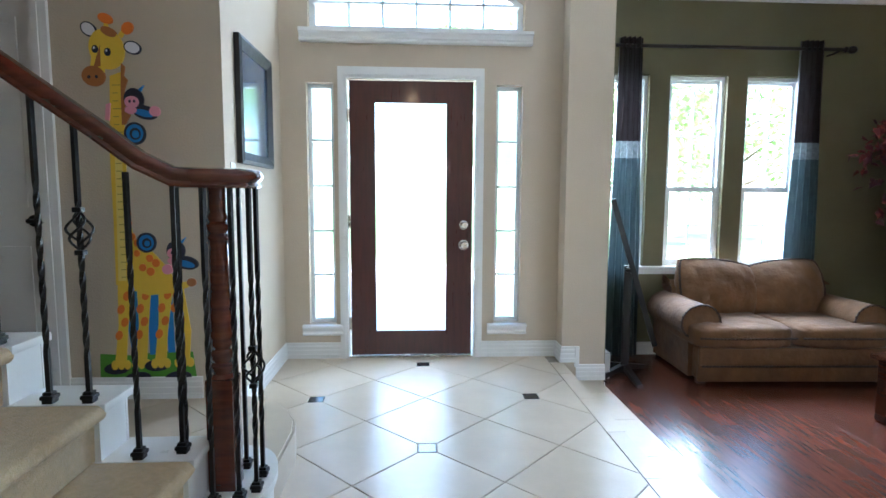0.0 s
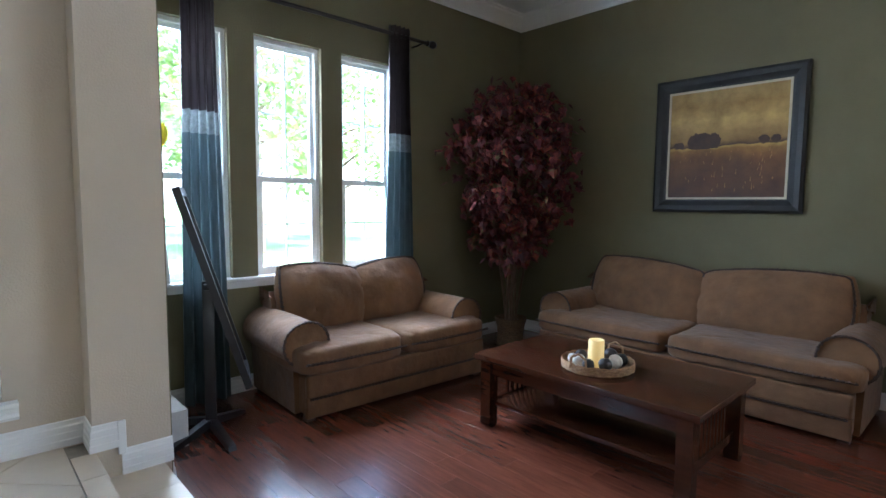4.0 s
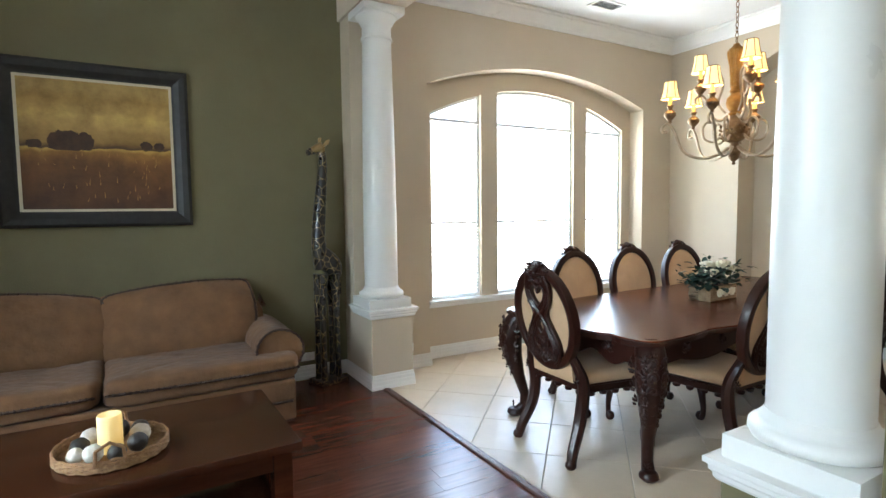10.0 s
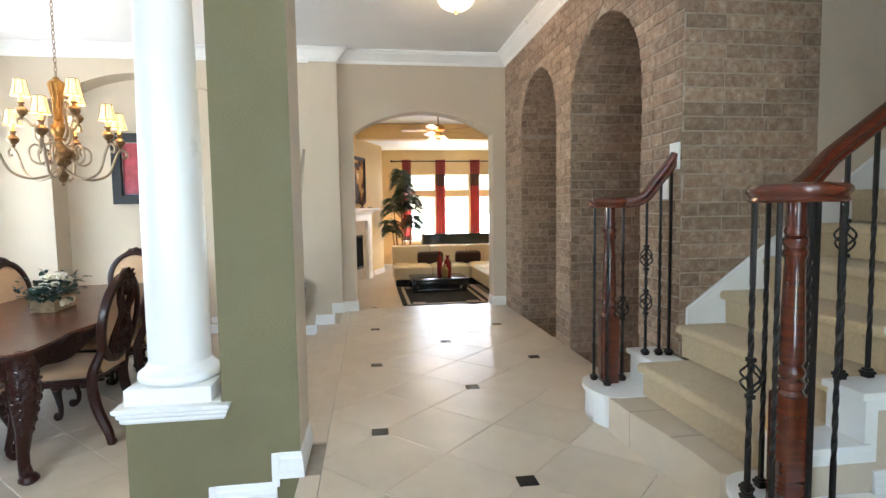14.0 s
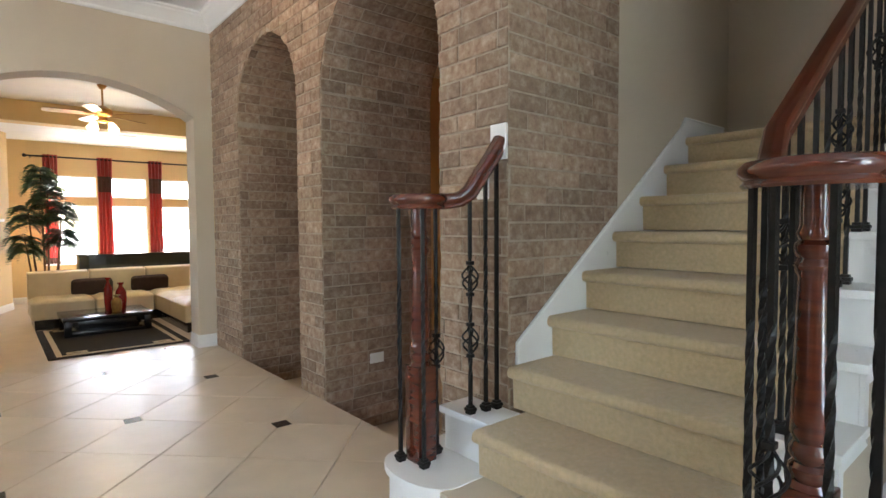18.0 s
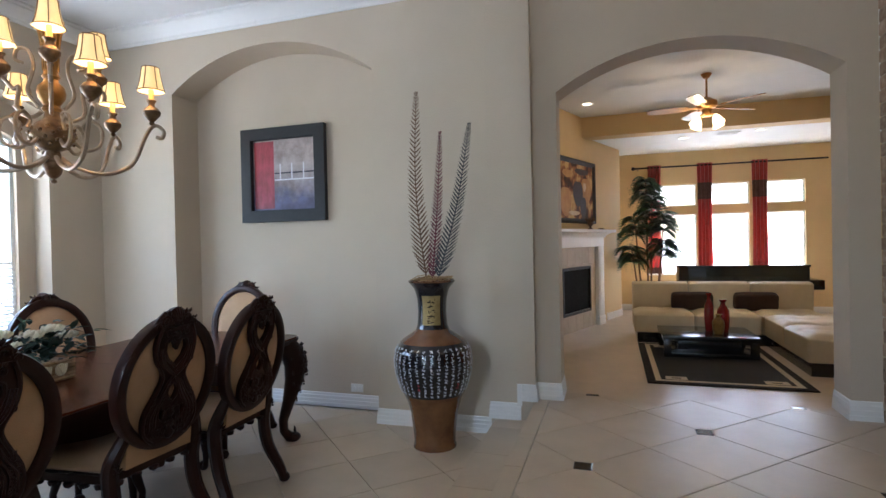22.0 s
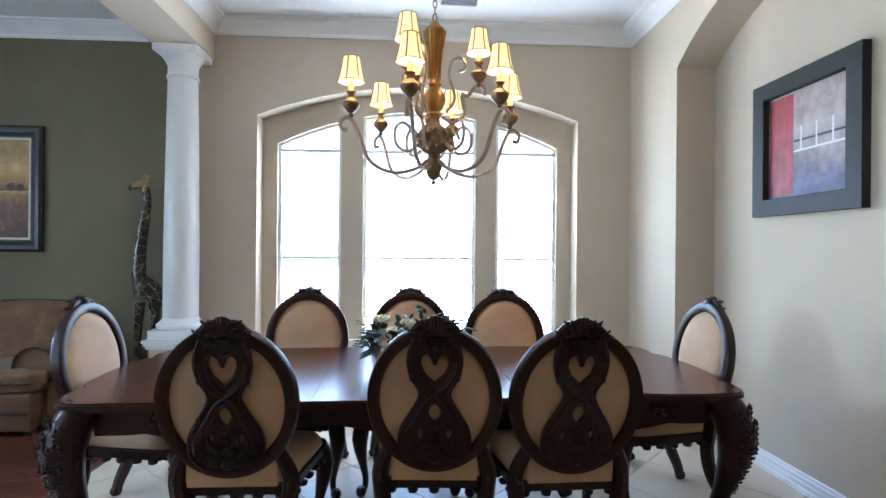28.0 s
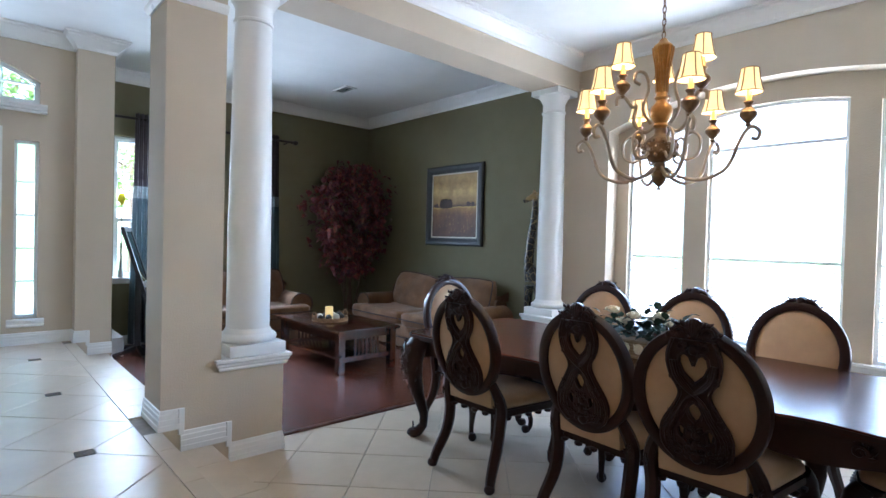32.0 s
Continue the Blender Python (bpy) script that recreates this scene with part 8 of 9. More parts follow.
def frond(bm, p, a, length, rise):
    d = Vector((math.cos(a), math.sin(a), 0))
    s = Vector((-d.y, d.x, 0))
    for i in range(12):
        u = (i + 1) / 12
        c = p + d * length * u + Vector((0, 0, rise * math.sin(u * 2.2) - 0.26 * u * u))
        w = length * 0.42 * math.sin(math.pi * (0.12 + 0.83 * u))
        for sd in (-1, 1):
            tip = c + s * sd * w + d * w * 0.75 + Vector((0, 0, -w * 0.45))
            e = d * 0.026
            bm.faces.new([bm.verts.new(q) for q in (c - e, c + e, tip)])


for k, (sx, sy, top) in enumerate(((-0.17, 0.0, 1.32), (-0.04, 0.05, 2.05), (0.02, -0.04, 2.42), (0.16, 0.03, 1.72), (0.20, -0.02, 1.22), (-0.18, 0.03, 1.78))):
    tube(b, [(sx * 0.6, sy, 0.2), (sx, sy, top * 0.5), (sx * 1.4, sy * 1.2, top)], [0.020, 0.016, 0.010], 7)
    for lev in range(3):
        for q in range(14):
            frond(lv, Vector((sx * 1.35, sy * 1.2, top - 0.11 * lev)), q * 0.9 + k + lev * 0.5, rp.uniform(0.20, 0.34), rp.uniform(0.02, 0.20))
part("cane", b, STEM, palm)
tagged(part("leaves", lv, PALMLEAF, palm, smooth=False), "dark green palm fronds", kind="stuff")

# family room windows and curtains
for k, (a, b_) in enumerate(FWIN):
    w = empty("window_%d" % (k + 10), "tall family room window with a transom", "window", kind="structure")
    for z0, z1 in ((0.45, 1.60), (1.75, 2.17)):
        part("window_frame", prism(bmesh.new(), "y", [rect(a, b_, z0, z1), rect(a + 0.03, b_ - 0.03, z0 + 0.03, z1 - 0.03)], -9.70, -9.64), VINYL, w, smooth=False)
        pane("pane", "y", [rect(a + 0.025, b_ - 0.025, z0 + 0.025, z1 - 0.025)], -9.675, w)
    part("window_sill", cbox(a - 0.04, b_ + 0.04, -9.64, -9.57, 0.42, 0.452, 0.005), WHITE, w)
REDCLOTH = mat("red_curtain_cloth", (0.42, 0.035, 0.02), (0.30, 0.022, 0.014), 0.75, scale=10, stretch=(6, 6, 1), sheen=0.3)
BRNCLOTH = mat("brown_curtain_band", (0.10, 0.062, 0.045), (0.07, 0.042, 0.03), 0.7, scale=14)
rod2 = empty("curtain_rod", "dark curtain rod above the family room windows", "curtain rod", m=pose(0, -9.42, 2.50))
part("pole", tube(bmesh.new(), [(1.02, 0, 0), (-2.2, 0, 0)], 0.016, 10), ROD, rod2)
b = bmesh.new()
bmesh.ops.create_icosphere(b, subdivisions=2, radius=0.035, matrix=Matrix.Translation((1.04, 0, 0)))
part("finial", b, ROD, rod2)
for x in (0.95, -0.22):
    part("bracket", tube(bmesh.new(), [(x, -0.17, -0.02), (x, 0, -0.012)], 0.009, 6), ROD, rod2)


def short_curtain(x, w):
    c = empty("curtain", "red curtain with a brown band beside the windows", "curtain", "family room curtains", pose(x, -9.42, 0))
    for name, z0, z1, m_ in (("lower_panel", 0.58, 1.86, REDCLOTH), ("band", 1.86, 2.17, BRNCLOTH), ("upper_panel", 2.17, 2.54, REDCLOTH), ("hem", 0.46, 0.58, BRNCLOTH)):
        b = bmesh.new()
        n = 36
        rows = [[b.verts.new(((i / n - 0.5) * w * (1 - 0.12 * math.sin(math.pi * (z - 0.46) / 2.1)), 0.026 * math.sin(i / n * 2 * math.pi * 4), z)) for i in range(n + 1)] for z in [z0 + (z1 - z0) * k / 6 for k in range(7)]]
        for p, q in zip(rows, rows[1:]):
            for i in range(n):
                b.faces.new((p[i], p[i + 1], q[i + 1], q[i]))
        bmesh.ops.solidify(b, geom=b.faces[:], thickness=0.004)
        part(name, b, m_, c)


for x in (0.66, -0.22, -1.13):
    short_curtain(x, 0.27 if x < 0.5 else 0.24)

# fireplace on the angled wall; x runs along the wall, the room lies towards -y
STONETILE = mat("beige_stone_tile", (0.56, 0.46, 0.33), (0.46, 0.37, 0.26), 0.4, scale=7, detail=8, vary=0.08, bump=0.05, bscale=30)
SOOT = mat("black_firebox", (0.005, 0.0045, 0.0045), (0.003, 0.003, 0.003), 0.7, scale=12, spec=0.05)
fp = empty("fireplace", "white fireplace mantel round a black firebox and beige tiles", "fireplace", m=pose(2.21, -6.35, LOW, 0, 0, -109.94))
part("firebox", prism(bmesh.new(), "y", [rect(0.0, 1.05, 0.275, 0.995), rect(0.04, 1.01, 0.315, 0.955)], -0.075, -0.012), IRON, fp, "black metal frame", smooth=False)
part("fire_glass", cbox(0.03, 1.02, -0.05, -0.012, 0.30, 0.97), SOOT, fp, "dark firebox glass", smooth=False)
for i in range(6):
    for j in range(5):
        x0, x1 = -0.28 + i * 0.27, -0.28 + (i + 1) * 0.27
        z0, z1 = j * 0.26, (j + 1) * 0.26
        if x1 > 0.0 and x0 < 1.05 and z1 > 0.275 and z0 < 0.995:
            x0, x1 = (x0, min(x1, -0.0)) if x0 < -0.02 else (max(x0, 1.05), x1) if x1 > 1.07 else (x0, x1)
            if x0 >= -0.001 and x1 <= 1.051:
                z0, z1 = (z0, 0.275) if z0 < 0.2 else (0.995, max(z1, 0.995))
        if x1 - x0 > 0.02 and z1 - z0 > 0.015:
            part("tile", cbox(x0 + 0.002, x1 - 0.002, -0.03, -0.012, z0 + 0.002, z1 - 0.002), STONETILE, fp, smooth=False)
part("tile_backing", cbox(-0.28, 1.34, -0.012, -0.002, 0.0, 1.30), GROUT, fp, smooth=False)
for x0, x1 in ((-0.46, -0.28), (1.34, 1.58)):
    lg = part("mantel_leg", cbox(x0, x1, -0.09, -0.002, 0.0, 1.30, 0.005), WHITE, fp)
    part("panel", cbox(x0 + 0.04, x1 - 0.04, -0.098, -0.089, 0.16, 1.20, 0.004), WHITE, lg)
    part("plinth", cbox(x0 - 0.012, x1 + 0.012, -0.102, -0.002, 0.0, 0.14, 0.004), WHITE, lg)
part("frieze", cbox(-0.46, 1.58, -0.095, -0.002, 1.30, 1.46, 0.004), WHITE, fp)
part("crown_shelf", sweep(bmesh.new(), [(0, 0), (0.02, 0.0), (0.03, 0.03), (0.07, 0.06), (0.10, 0.075), (0.14, 0.08), (0.155, 0.085), (0.155, 0.125), (0, 0.125)], [(1.58, 0, 1.45), (1.58, -0.095, 1.45), (-0.46, -0.095, 1.45), (-0.46, 0, 1.45)][::-1]), WHITE, fp, smooth=False)
part("shelf_top", cbox(-0.44, 1.56, -0.10, -0.002, 1.45, 1.573), WHITE, fp, smooth=False)
FPM = pose(2.21, -6.35, 0, 0, 0, -109.94)
ABS3 = mat("abstract_gold_paint", (0.50, 0.26, 0.07), (0.02, 0.010, 0.006), 0.75, scale=3.2, detail=3, bands=((0.42, (0.06, 0.022, 0.010)), (0.50, (0.30, 0.11, 0.03)), (0.58, (0.62, 0.40, 0.15))))
a3 = framed("abstract_painting", 1.52, 1.00, 0.075, FPM @ pose(0.64, 0, 1.90), FRAMEBLK, ABS3, "black framed abstract painting in brown and gold above the mantel", 0.0, 0.045)
PDARK = mat("dark_brown_paint", (0.03, 0.014, 0.009), (0.02, 0.009, 0.006), 0.5, scale=8)
PGOLD = mat("ochre_paint", (0.55, 0.30, 0.07), (0.42, 0.18, 0.035), 0.5, scale=6)
PPALE = mat("pale_cream_paint", (0.70, 0.56, 0.34), (0.60, 0.44, 0.22), 0.5, scale=6)
for k, (cx, cz, w, h, m_) in enumerate(((0.42, 0.03, 0.20, 0.22, PGOLD), (0.36, 0.09, 0.06, 0.07, PPALE), (0.10, -0.02, 0.19, 0.20, PDARK), (0.30, -0.24, 0.12, 0.18, PDARK), (-0.28, 0.26, 0.18, 0.06, PGOLD), (-0.36, -0.16, 0.20, 0.22, PGOLD), (0.25, 0.32, 0.26, 0.05, PDARK), (-0.05, -0.34, 0.20, 0.035, PPALE))):
    pts = [(cx + w * math.cos(q), cz + h * math.sin(q) * (1 + 0.12 * math.sin(3 * q))) for q in [2 * math.pi * i / 26 for i in range(26)]]
    part("painted_shape", prism(bmesh.new(), "y", [pts], -0.0108 - 0.0004 * k, -0.0100), m_, a3, smooth=False)
b = bmesh.new()
lathe(b, [(0, 0), (0.045, 0), (0.05, 0.01), (0.02, 0.03), (0.015, 0.05), (0.055, 0.09), (0.05, 0.12), (0, 0.13)], 16)
for k in range(9):
    q = k * 2.4
    tube(b, [(0, 0, 0.11), (0.05 * math.cos(q), 0.05 * math.sin(q), 0.15), (0.085 * math.cos(q), 0.085 * math.sin(q), 0.13 + 0.01 * k)], [0.014, 0.018, 0.006], 6)
thing("mantel_ornament", b, STEM, "small brown leafy ornament on the mantel", "ornament", m=FPM @ pose(1.02, -0.09, 1.3))
b = cbox(-0.05, 0.05, -0.03, 0.03, 0.0, 0.025, 0.004)
thing("mantel_box", b, BLACKLAC, "small dark box on the mantel", "box", m=FPM @ pose(1.40, -0.12, 1.3))

# ceiling fan
FAN_X, FAN_Y = 0.335, -5.5
FANWOOD = mat("light_oak_blade", (0.42, 0.24, 0.10), (0.30, 0.16, 0.06), 0.35, scale=5, stretch=(1, 8, 1))
fn = empty("ceiling_fan", "brass ceiling fan with oak blades and four glass lights", "ceiling fan", m=pose(FAN_X, FAN_Y, 0))
b = bmesh.new()
tube(b, [(0, 0, 2.80), (0, 0, FZ - 0.02)], 0.012, 10)
lathe(b, [(0, FZ - 0.06), (0.03, FZ - 0.055), (0.06, FZ - 0.01), (0.06, FZ)], 20)
part("downrod", b, GILT, fn, "brass downrod")
b = bmesh.new()
lathe(b, [(0, 2.82), (0.04, 2.815), (0.07, 2.79), (0.115, 2.765), (0.12, 2.72), (0.10, 2.69), (0.06, 2.675), (0.05, 2.64), (0.06, 2.62), (0.05, 2.59), (0, 2.58)], 28)
part("motor", b, GILT, fn, "brass motor housing")
for k in range(5):
    q = radians(-4 + 72 * k)
    bl = prism(bmesh.new(), "z", [[(0.20, -0.05), (0.30, -0.065), (0.60, -0.07), (0.66, -0.055), (0.68, 0.0), (0.66, 0.055), (0.60, 0.07), (0.30, 0.065), (0.20, 0.05)]], -0.004, 0.004)
    bo = part("blade", bl, FANWOOD, fn, m=pose(0, 0, 2.70, 0, 0, math.degrees(q)) @ pose(0, 0, 0, 12), smooth=False)
    part("blade_iron", cbox(0.08, 0.24, -0.018, 0.018, -0.010, -0.004, 0.002), GILT, bo)
FANGLASS = mat("glowing_tulip_glass", (0.95, 0.88, 0.72), (0.92, 0.82, 0.62), 0.4, scale=8, emit=((1.0, 0.74, 0.38), 0.6))
for k in range(4):
    q = radians(35 + 90 * k)
    ca, sa = math.cos(q), math.sin(q)
    arm_ = part("lamp_arm", tube(bmesh.new(), [(0.03 * ca, 0.03 * sa, 2.60), (0.09 * ca, 0.09 * sa, 2.60), (0.12 * ca, 0.12 * sa, 2.57)], 0.008, 8), GILT, fn)
    b = bmesh.new()
    lathe(b, [(0.022, 0.0), (0.035, -0.02), (0.052, -0.06), (0.060, -0.10), (0.068, -0.12), (0.064, -0.12), (0.05, -0.09), (0, -0.085)], 20, close=False)
    g_ = part("glass_shade", b, FANGLASS, arm_, "glowing glass shade", m=pose(0.125 * ca, 0.125 * sa, 2.58, 0, 0, math.degrees(q)) @ pose(0, 0, 0, 0, -28, 0))
    g_.visible_shadow = False

# recessed lights; that at x -2.4 is unseen, added to brighten the orange wall
RECESSED = ((1.76, -6.4, FZ), (-2.4, -0.9, CEILZ), (0.29, -8.09, 2.80), (-0.79, -7.85, 2.80))
LAMPGLOW = mat("recessed_lamp_face", (0.9, 0.85, 0.75), (0.88, 0.82, 0.7), 0.4, emit=((1.0, 0.82, 0.52), 1.2))
for x, y, z in RECESSED:
    rl = empty("recessed_light", "round recessed ceiling light, switched on; the kitchen one is added", "ceiling light", "recessed lights", pose(x, y, z))
    b = bmesh.new()
    lathe(b, [(0.062, -0.001), (0.064, -0.006), (0.085, -0.006), (0.09, -0.001)], 24, close=False)
    part("trim_ring", b, PLATE, rl, "white ring")
    b = bmesh.new()
    lathe(b, [(0, -0.003), (0.062, -0.003), (0.062, -0.001), (0, -0.001)], 20)
    part("lamp_face", b, LAMPGLOW, rl, "glowing lamp")
for x, y, z in ((2.20, -5.2, FZ), (-0.35, -7.95, 2.80)):
    v = empty("ceiling_vent", "white family room ceiling vent", "vent", m=pose(x, y, z))
    part("frame", prism(bmesh.new(), "z", [rect(-0.17, 0.17, -0.09, 0.09), rect(-0.145, 0.145, -0.065, 0.065)], -0.012, 0.0), PLATE, v, smooth=False)
    for i in range(8):
        t_ = -0.056 + i * 0.016
        part("slat", cbox(-0.146, 0.146, t_ - 0.005, t_ + 0.005, -0.010, -0.002), PLATE, v, smooth=False)

# ---- kitchen beyond the brick arches ----
MAPLE = mat("reddish_maple_cabinet", (0.26, 0.095, 0.035), (0.18, 0.06, 0.022), 0.35, scale=5, stretch=(6, 6, 0.7), coat=0.2)
GRANITE = mat("dark_granite", (0.05, 0.04, 0.035), (0.02, 0.018, 0.016), 0.15, scale=40, detail=3)
OVENBLK = mat("black_oven_enamel", (0.015, 0.015, 0.016), (0.011, 0.011, 0.012), 0.2, scale=8, coat=0.4)
DISPLAY = mat("blue_oven_display", (0.1, 0.3, 0.8), (0.08, 0.25, 0.7), 0.3, emit=((0.20, 0.50, 1.0), 0.25))


def kitchen_cabinet(y0, y1, z0, z1, x0, x1, doors, label):
    c = empty("cabinet", label, "cabinet", "kitchen cabinets", pose(x1, (y0 + y1) / 2, z0))
    w, h = y1 - y0, z1 - z0
    part("body", cbox(x0 - x1, 0, -w / 2 + 0.001, w / 2 - 0.001, 0, h), MAPLE, c, smooth=False)
    for i in range(doors):
        a, b_ = -w / 2 + w * i / doors + 0.006, -w / 2 + w * (i + 1) / doors - 0.006
        d = part("door", prism(bmesh.new(), "x", [rect(a, b_, 0.012, h - 0.012), rect(a + 0.055, b_ - 0.055, 0.067, h - 0.067)], 0.0, 0.020), MAPLE, c, smooth=False)
        part("panel", cbox(0.0, 0.014, a + 0.05, b_ - 0.05, 0.062, h - 0.062, 0.006), MAPLE, d)
        part("knob", cbox(0.02, 0.035, b_ - 0.03, b_ - 0.015, h * 0.5, h * 0.5 + 0.015, 0.004), SILVER, d)


y = -4.9
for k in range(5):
    kitchen_cabinet(y, y + 0.62, 1.40, 2.10, -5.98, -5.64, 2, "reddish maple wall cabinet above the counter")
    if k != 2:
        kitchen_cabinet(y, y + 0.62, LOW, 0.585, -5.98, -5.50, 2, "reddish maple base cabinet below the granite")
    else:
        ov = empty("oven", "black oven with a glowing blue display", "oven", m=pose(-5.50, y + 0.31, LOW))
        part("body", cbox(-0.48, 0.0, -0.305, 0.305, 0, 0.86), OVENBLK, ov, smooth=False)
        part("door", cbox(0.0, 0.03, -0.29, 0.29, 0.15, 0.70, 0.006), OVENBLK, ov)
        part("handle", tube(bmesh.new(), [(0.06, -0.25, 0.67), (0.06, 0.25, 0.67)], 0.012, 10), SILVER, ov)
        bp = part("control_panel", cbox(-0.44, -0.34, -0.30, 0.30, 0.90, 1.22, 0.006), OVENBLK, ov)
        part("display", cbox(-0.34, -0.336, -0.06, 0.10, 1.10, 1.18), DISPLAY, bp, "glowing blue display", smooth=False)
    y += 0.62
tagged(new("countertop", to_mesh("countertop", cbox(-5.985, -5.47, -4.92, -1.78, 0.587, 0.627, 0.006), GRANITE)), "dark granite countertop on the base cabinets", "countertop")
plate("light_switch", -3.5, -2.42, 1.08, 90, "white light switch on the orange wall", 0.115, 0.115, "switch")

# ---- outdoors ----
GRASS = mat("lawn", (0.10, 0.16, 0.045), (0.06, 0.11, 0.03), 0.9, scale=3, bump=0.6, bscale=40)
CONCRETE = mat("pale_concrete", (0.55, 0.53, 0.49), (0.46, 0.44, 0.41), 0.9, scale=2, bump=0.3, bscale=50)
LEAF = mat("tree_leaf", (0.12, 0.20, 0.05), (0.07, 0.13, 0.03), 0.6, scale=2, vary=0.35, island=True)
lt_ = LEAF.node_tree
tl_ = lt_.nodes.new("ShaderNodeBsdfTranslucent")
tl_.inputs[0].default_value = (0.30, 0.42, 0.12, 1)
mx_ = lt_.nodes.new("ShaderNodeMixShader")
mx_.inputs[0].default_value = 0.5
lt_.links.new(lt_.nodes["Principled BSDF"].outputs[0], mx_.inputs[1])
lt_.links.new(tl_.outputs[0], mx_.inputs[2])
lt_.links.new(mx_.outputs[0], lt_.nodes["Material Output"].inputs[0])
BARK = mat("tree_bark", (0.12, 0.09, 0.06), (0.07, 0.05, 0.035), 0.95, scale=9, stretch=(1, 1, 0.3), bump=0.9, bscale=30)
g = bmesh.new()
prism(g, "z", [rect(-400, 400, -400, 400), rect(-4.6, 6.4, -9.9, 6.05)], -0.75, -0.65)
tagged(structure("ground", g, GRASS, "lawn in front of the house", "ground"), kind="structure")
structure("driveway", cbox(-30, 40, 9.0, 16.0, -0.655, -0.63), CONCRETE, "pale concrete drive and street", "road", smooth=False)
structure("porch", cbox(-0.6, 2.5, 5.13, 8.9, -0.655, -0.06), CONCRETE, "pale concrete porch", "pavement", smooth=False)


def leaf_cloud(bm, rng, centre, radius, count, size):
    for _ in range(count):
        d = Vector((rng.gauss(0, 1), rng.gauss(0, 1), rng.gauss(0, 1))).normalized() * radius * rng.uniform(0.35, 1.0)
        p = Vector(centre) + Vector((d.x, d.y, d.z * 0.8))
        u = Vector((rng.uniform(-1, 1), rng.uniform(-1, 1), rng.uniform(-0.6, 0.6))).normalized()
        v = u.cross(Vector((rng.uniform(-1, 1), rng.uniform(-1, 1), rng.uniform(-1, 1)))).normalized()
        s = size * rng.uniform(0.6, 1.3)
        q = [bm.verts.new(p + u * a * s + v * b * s) for a, b in ((-1, 0), (-0.2, 0.45), (1, 0), (-0.2, -0.45))]
        bm.faces.new(q)


def tree(x, y, h, spread, seed):
    rng = random.Random(seed)
    t = empty("tree", "leafy green tree outside the windows", "tree", "trees outside", pose(x, y, -0.65))
    b = bmesh.new()
    tube(b, [(0, 0, -0.1), (0.05, 0.03, h * 0.25), (-0.04, 0.05, h * 0.5), (0.02, 0, h * 0.8)], [0.22, 0.17, 0.12, 0.04], 10)
    crown_bm = bmesh.new()
    for i in range(11):
        a = i * 2.4
        z = h * (0.32 + 0.055 * i)
        r = spread * (1 - 0.05 * i)
        tip = Vector((math.cos(a) * r * 0.75, math.sin(a) * r * 0.75, z + 0.5))
        tube(b, [(0, 0, z - 0.4), tip * 0.5 + Vector((0, 0, z * 0.45)), tip], [0.07, 0.05, 0.02], 6)
        leaf_cloud(crown_bm, rng, tip, spread * 0.48, 240, 0.16)
    part("trunk", b, BARK, t)
    part("crown", crown_bm, LEAF, t, smooth=False)


for i, (x, y, h, s) in enumerate(((2.2, 20.5, 7.5, 2.6), (5.6, 19.5, 8.0, 2.8), (9.5, 20.0, 7.0, 2.6), (14.0, 22.0, 8.5, 3.0), (-4.0, 22.0, 8.0, 3.0), (8.0, 27.0, 10, 3.5), (19.0, 19.0, 8.0, 2.8))):
    tree(x, y, h, s, i)
# pale ground, added unseen so the side and back windows look out on white
structure("patio", cbox(6.45, 390, -390, 7.5, -0.655, -0.62), CONCRETE, "unseen pale ground added to whiten the view from the dining windows", "pavement", smooth=False)
structure("patio_back", cbox(-390, 6.4, -390, -9.95, -0.655, -0.62), CONCRETE, "unseen pale ground added to whiten the view from the family room", "pavement", smooth=False)

# ---- floor tiles, planks and bricks ----
D_TILE = 0.651
X0T, Y0T = 0.95, 0.80


def diamond_tiles(parent, x0, x1, y0, y1, z, dots, ox=X0T, oy=Y0T, gap=0.0018):
    h = D_TILE / 2
    cache = {}
    ia, ib = int((x0 - ox) / h) - 2, int((x1 - ox) / h) + 2
    ja, jb = int((y0 - oy) / h) - 2, int((y1 - oy) / h) + 2
    cut = 0.046
    for i in range(ia, ib + 1):
        for j in range(ja, jb + 1):
            cx, cy = ox + i * h, oy + j * h
            if (i + j) % 2:
                poly = []
                for dx, dy in ((1, 0), (0, 1), (-1, 0), (0, -1)):
                    a, b = i + dx, j + dy
                    black = dots and a % 2 == 0 and b % 2 == 0 and (a // 2 + b // 2) % 2 == 0
                    if black:
                        if dx:
                            poly += [(cx + dx * (h - cut), cy - dx * cut), (cx + dx * (h - cut), cy + dx * cut)]
                        else:
                            poly += [(cx + dy * cut, cy + dy * (h - cut)), (cx - dy * cut, cy + dy * (h - cut))]
                    else:
                        poly.append((cx + dx * h, cy + dy * h))
                poly = clip_rect(poly, x0, x1, y0, y1)
                if len(poly) < 3 or area2(poly) < 0.002:
                    continue
                poly = shrink(poly, gap)
                if len(poly) < 3:
                    continue
                part("tile", tile_mesh("tile", poly, z - 0.012, z, TILE), TILE, parent)
            elif dots and i % 2 == 0 and j % 2 == 0 and (i // 2 + j // 2) % 2 == 0:
                poly = clip_rect(rect(cx - cut + gap, cx + cut - gap, cy - cut + gap, cy + cut - gap), x0, x1, y0, y1)
                if len(poly) >= 3:
                    part("black_insert", tile_mesh("black_insert", poly, z - 0.012, z, BLACKTILE), BLACKTILE, parent, "glossy black insert")


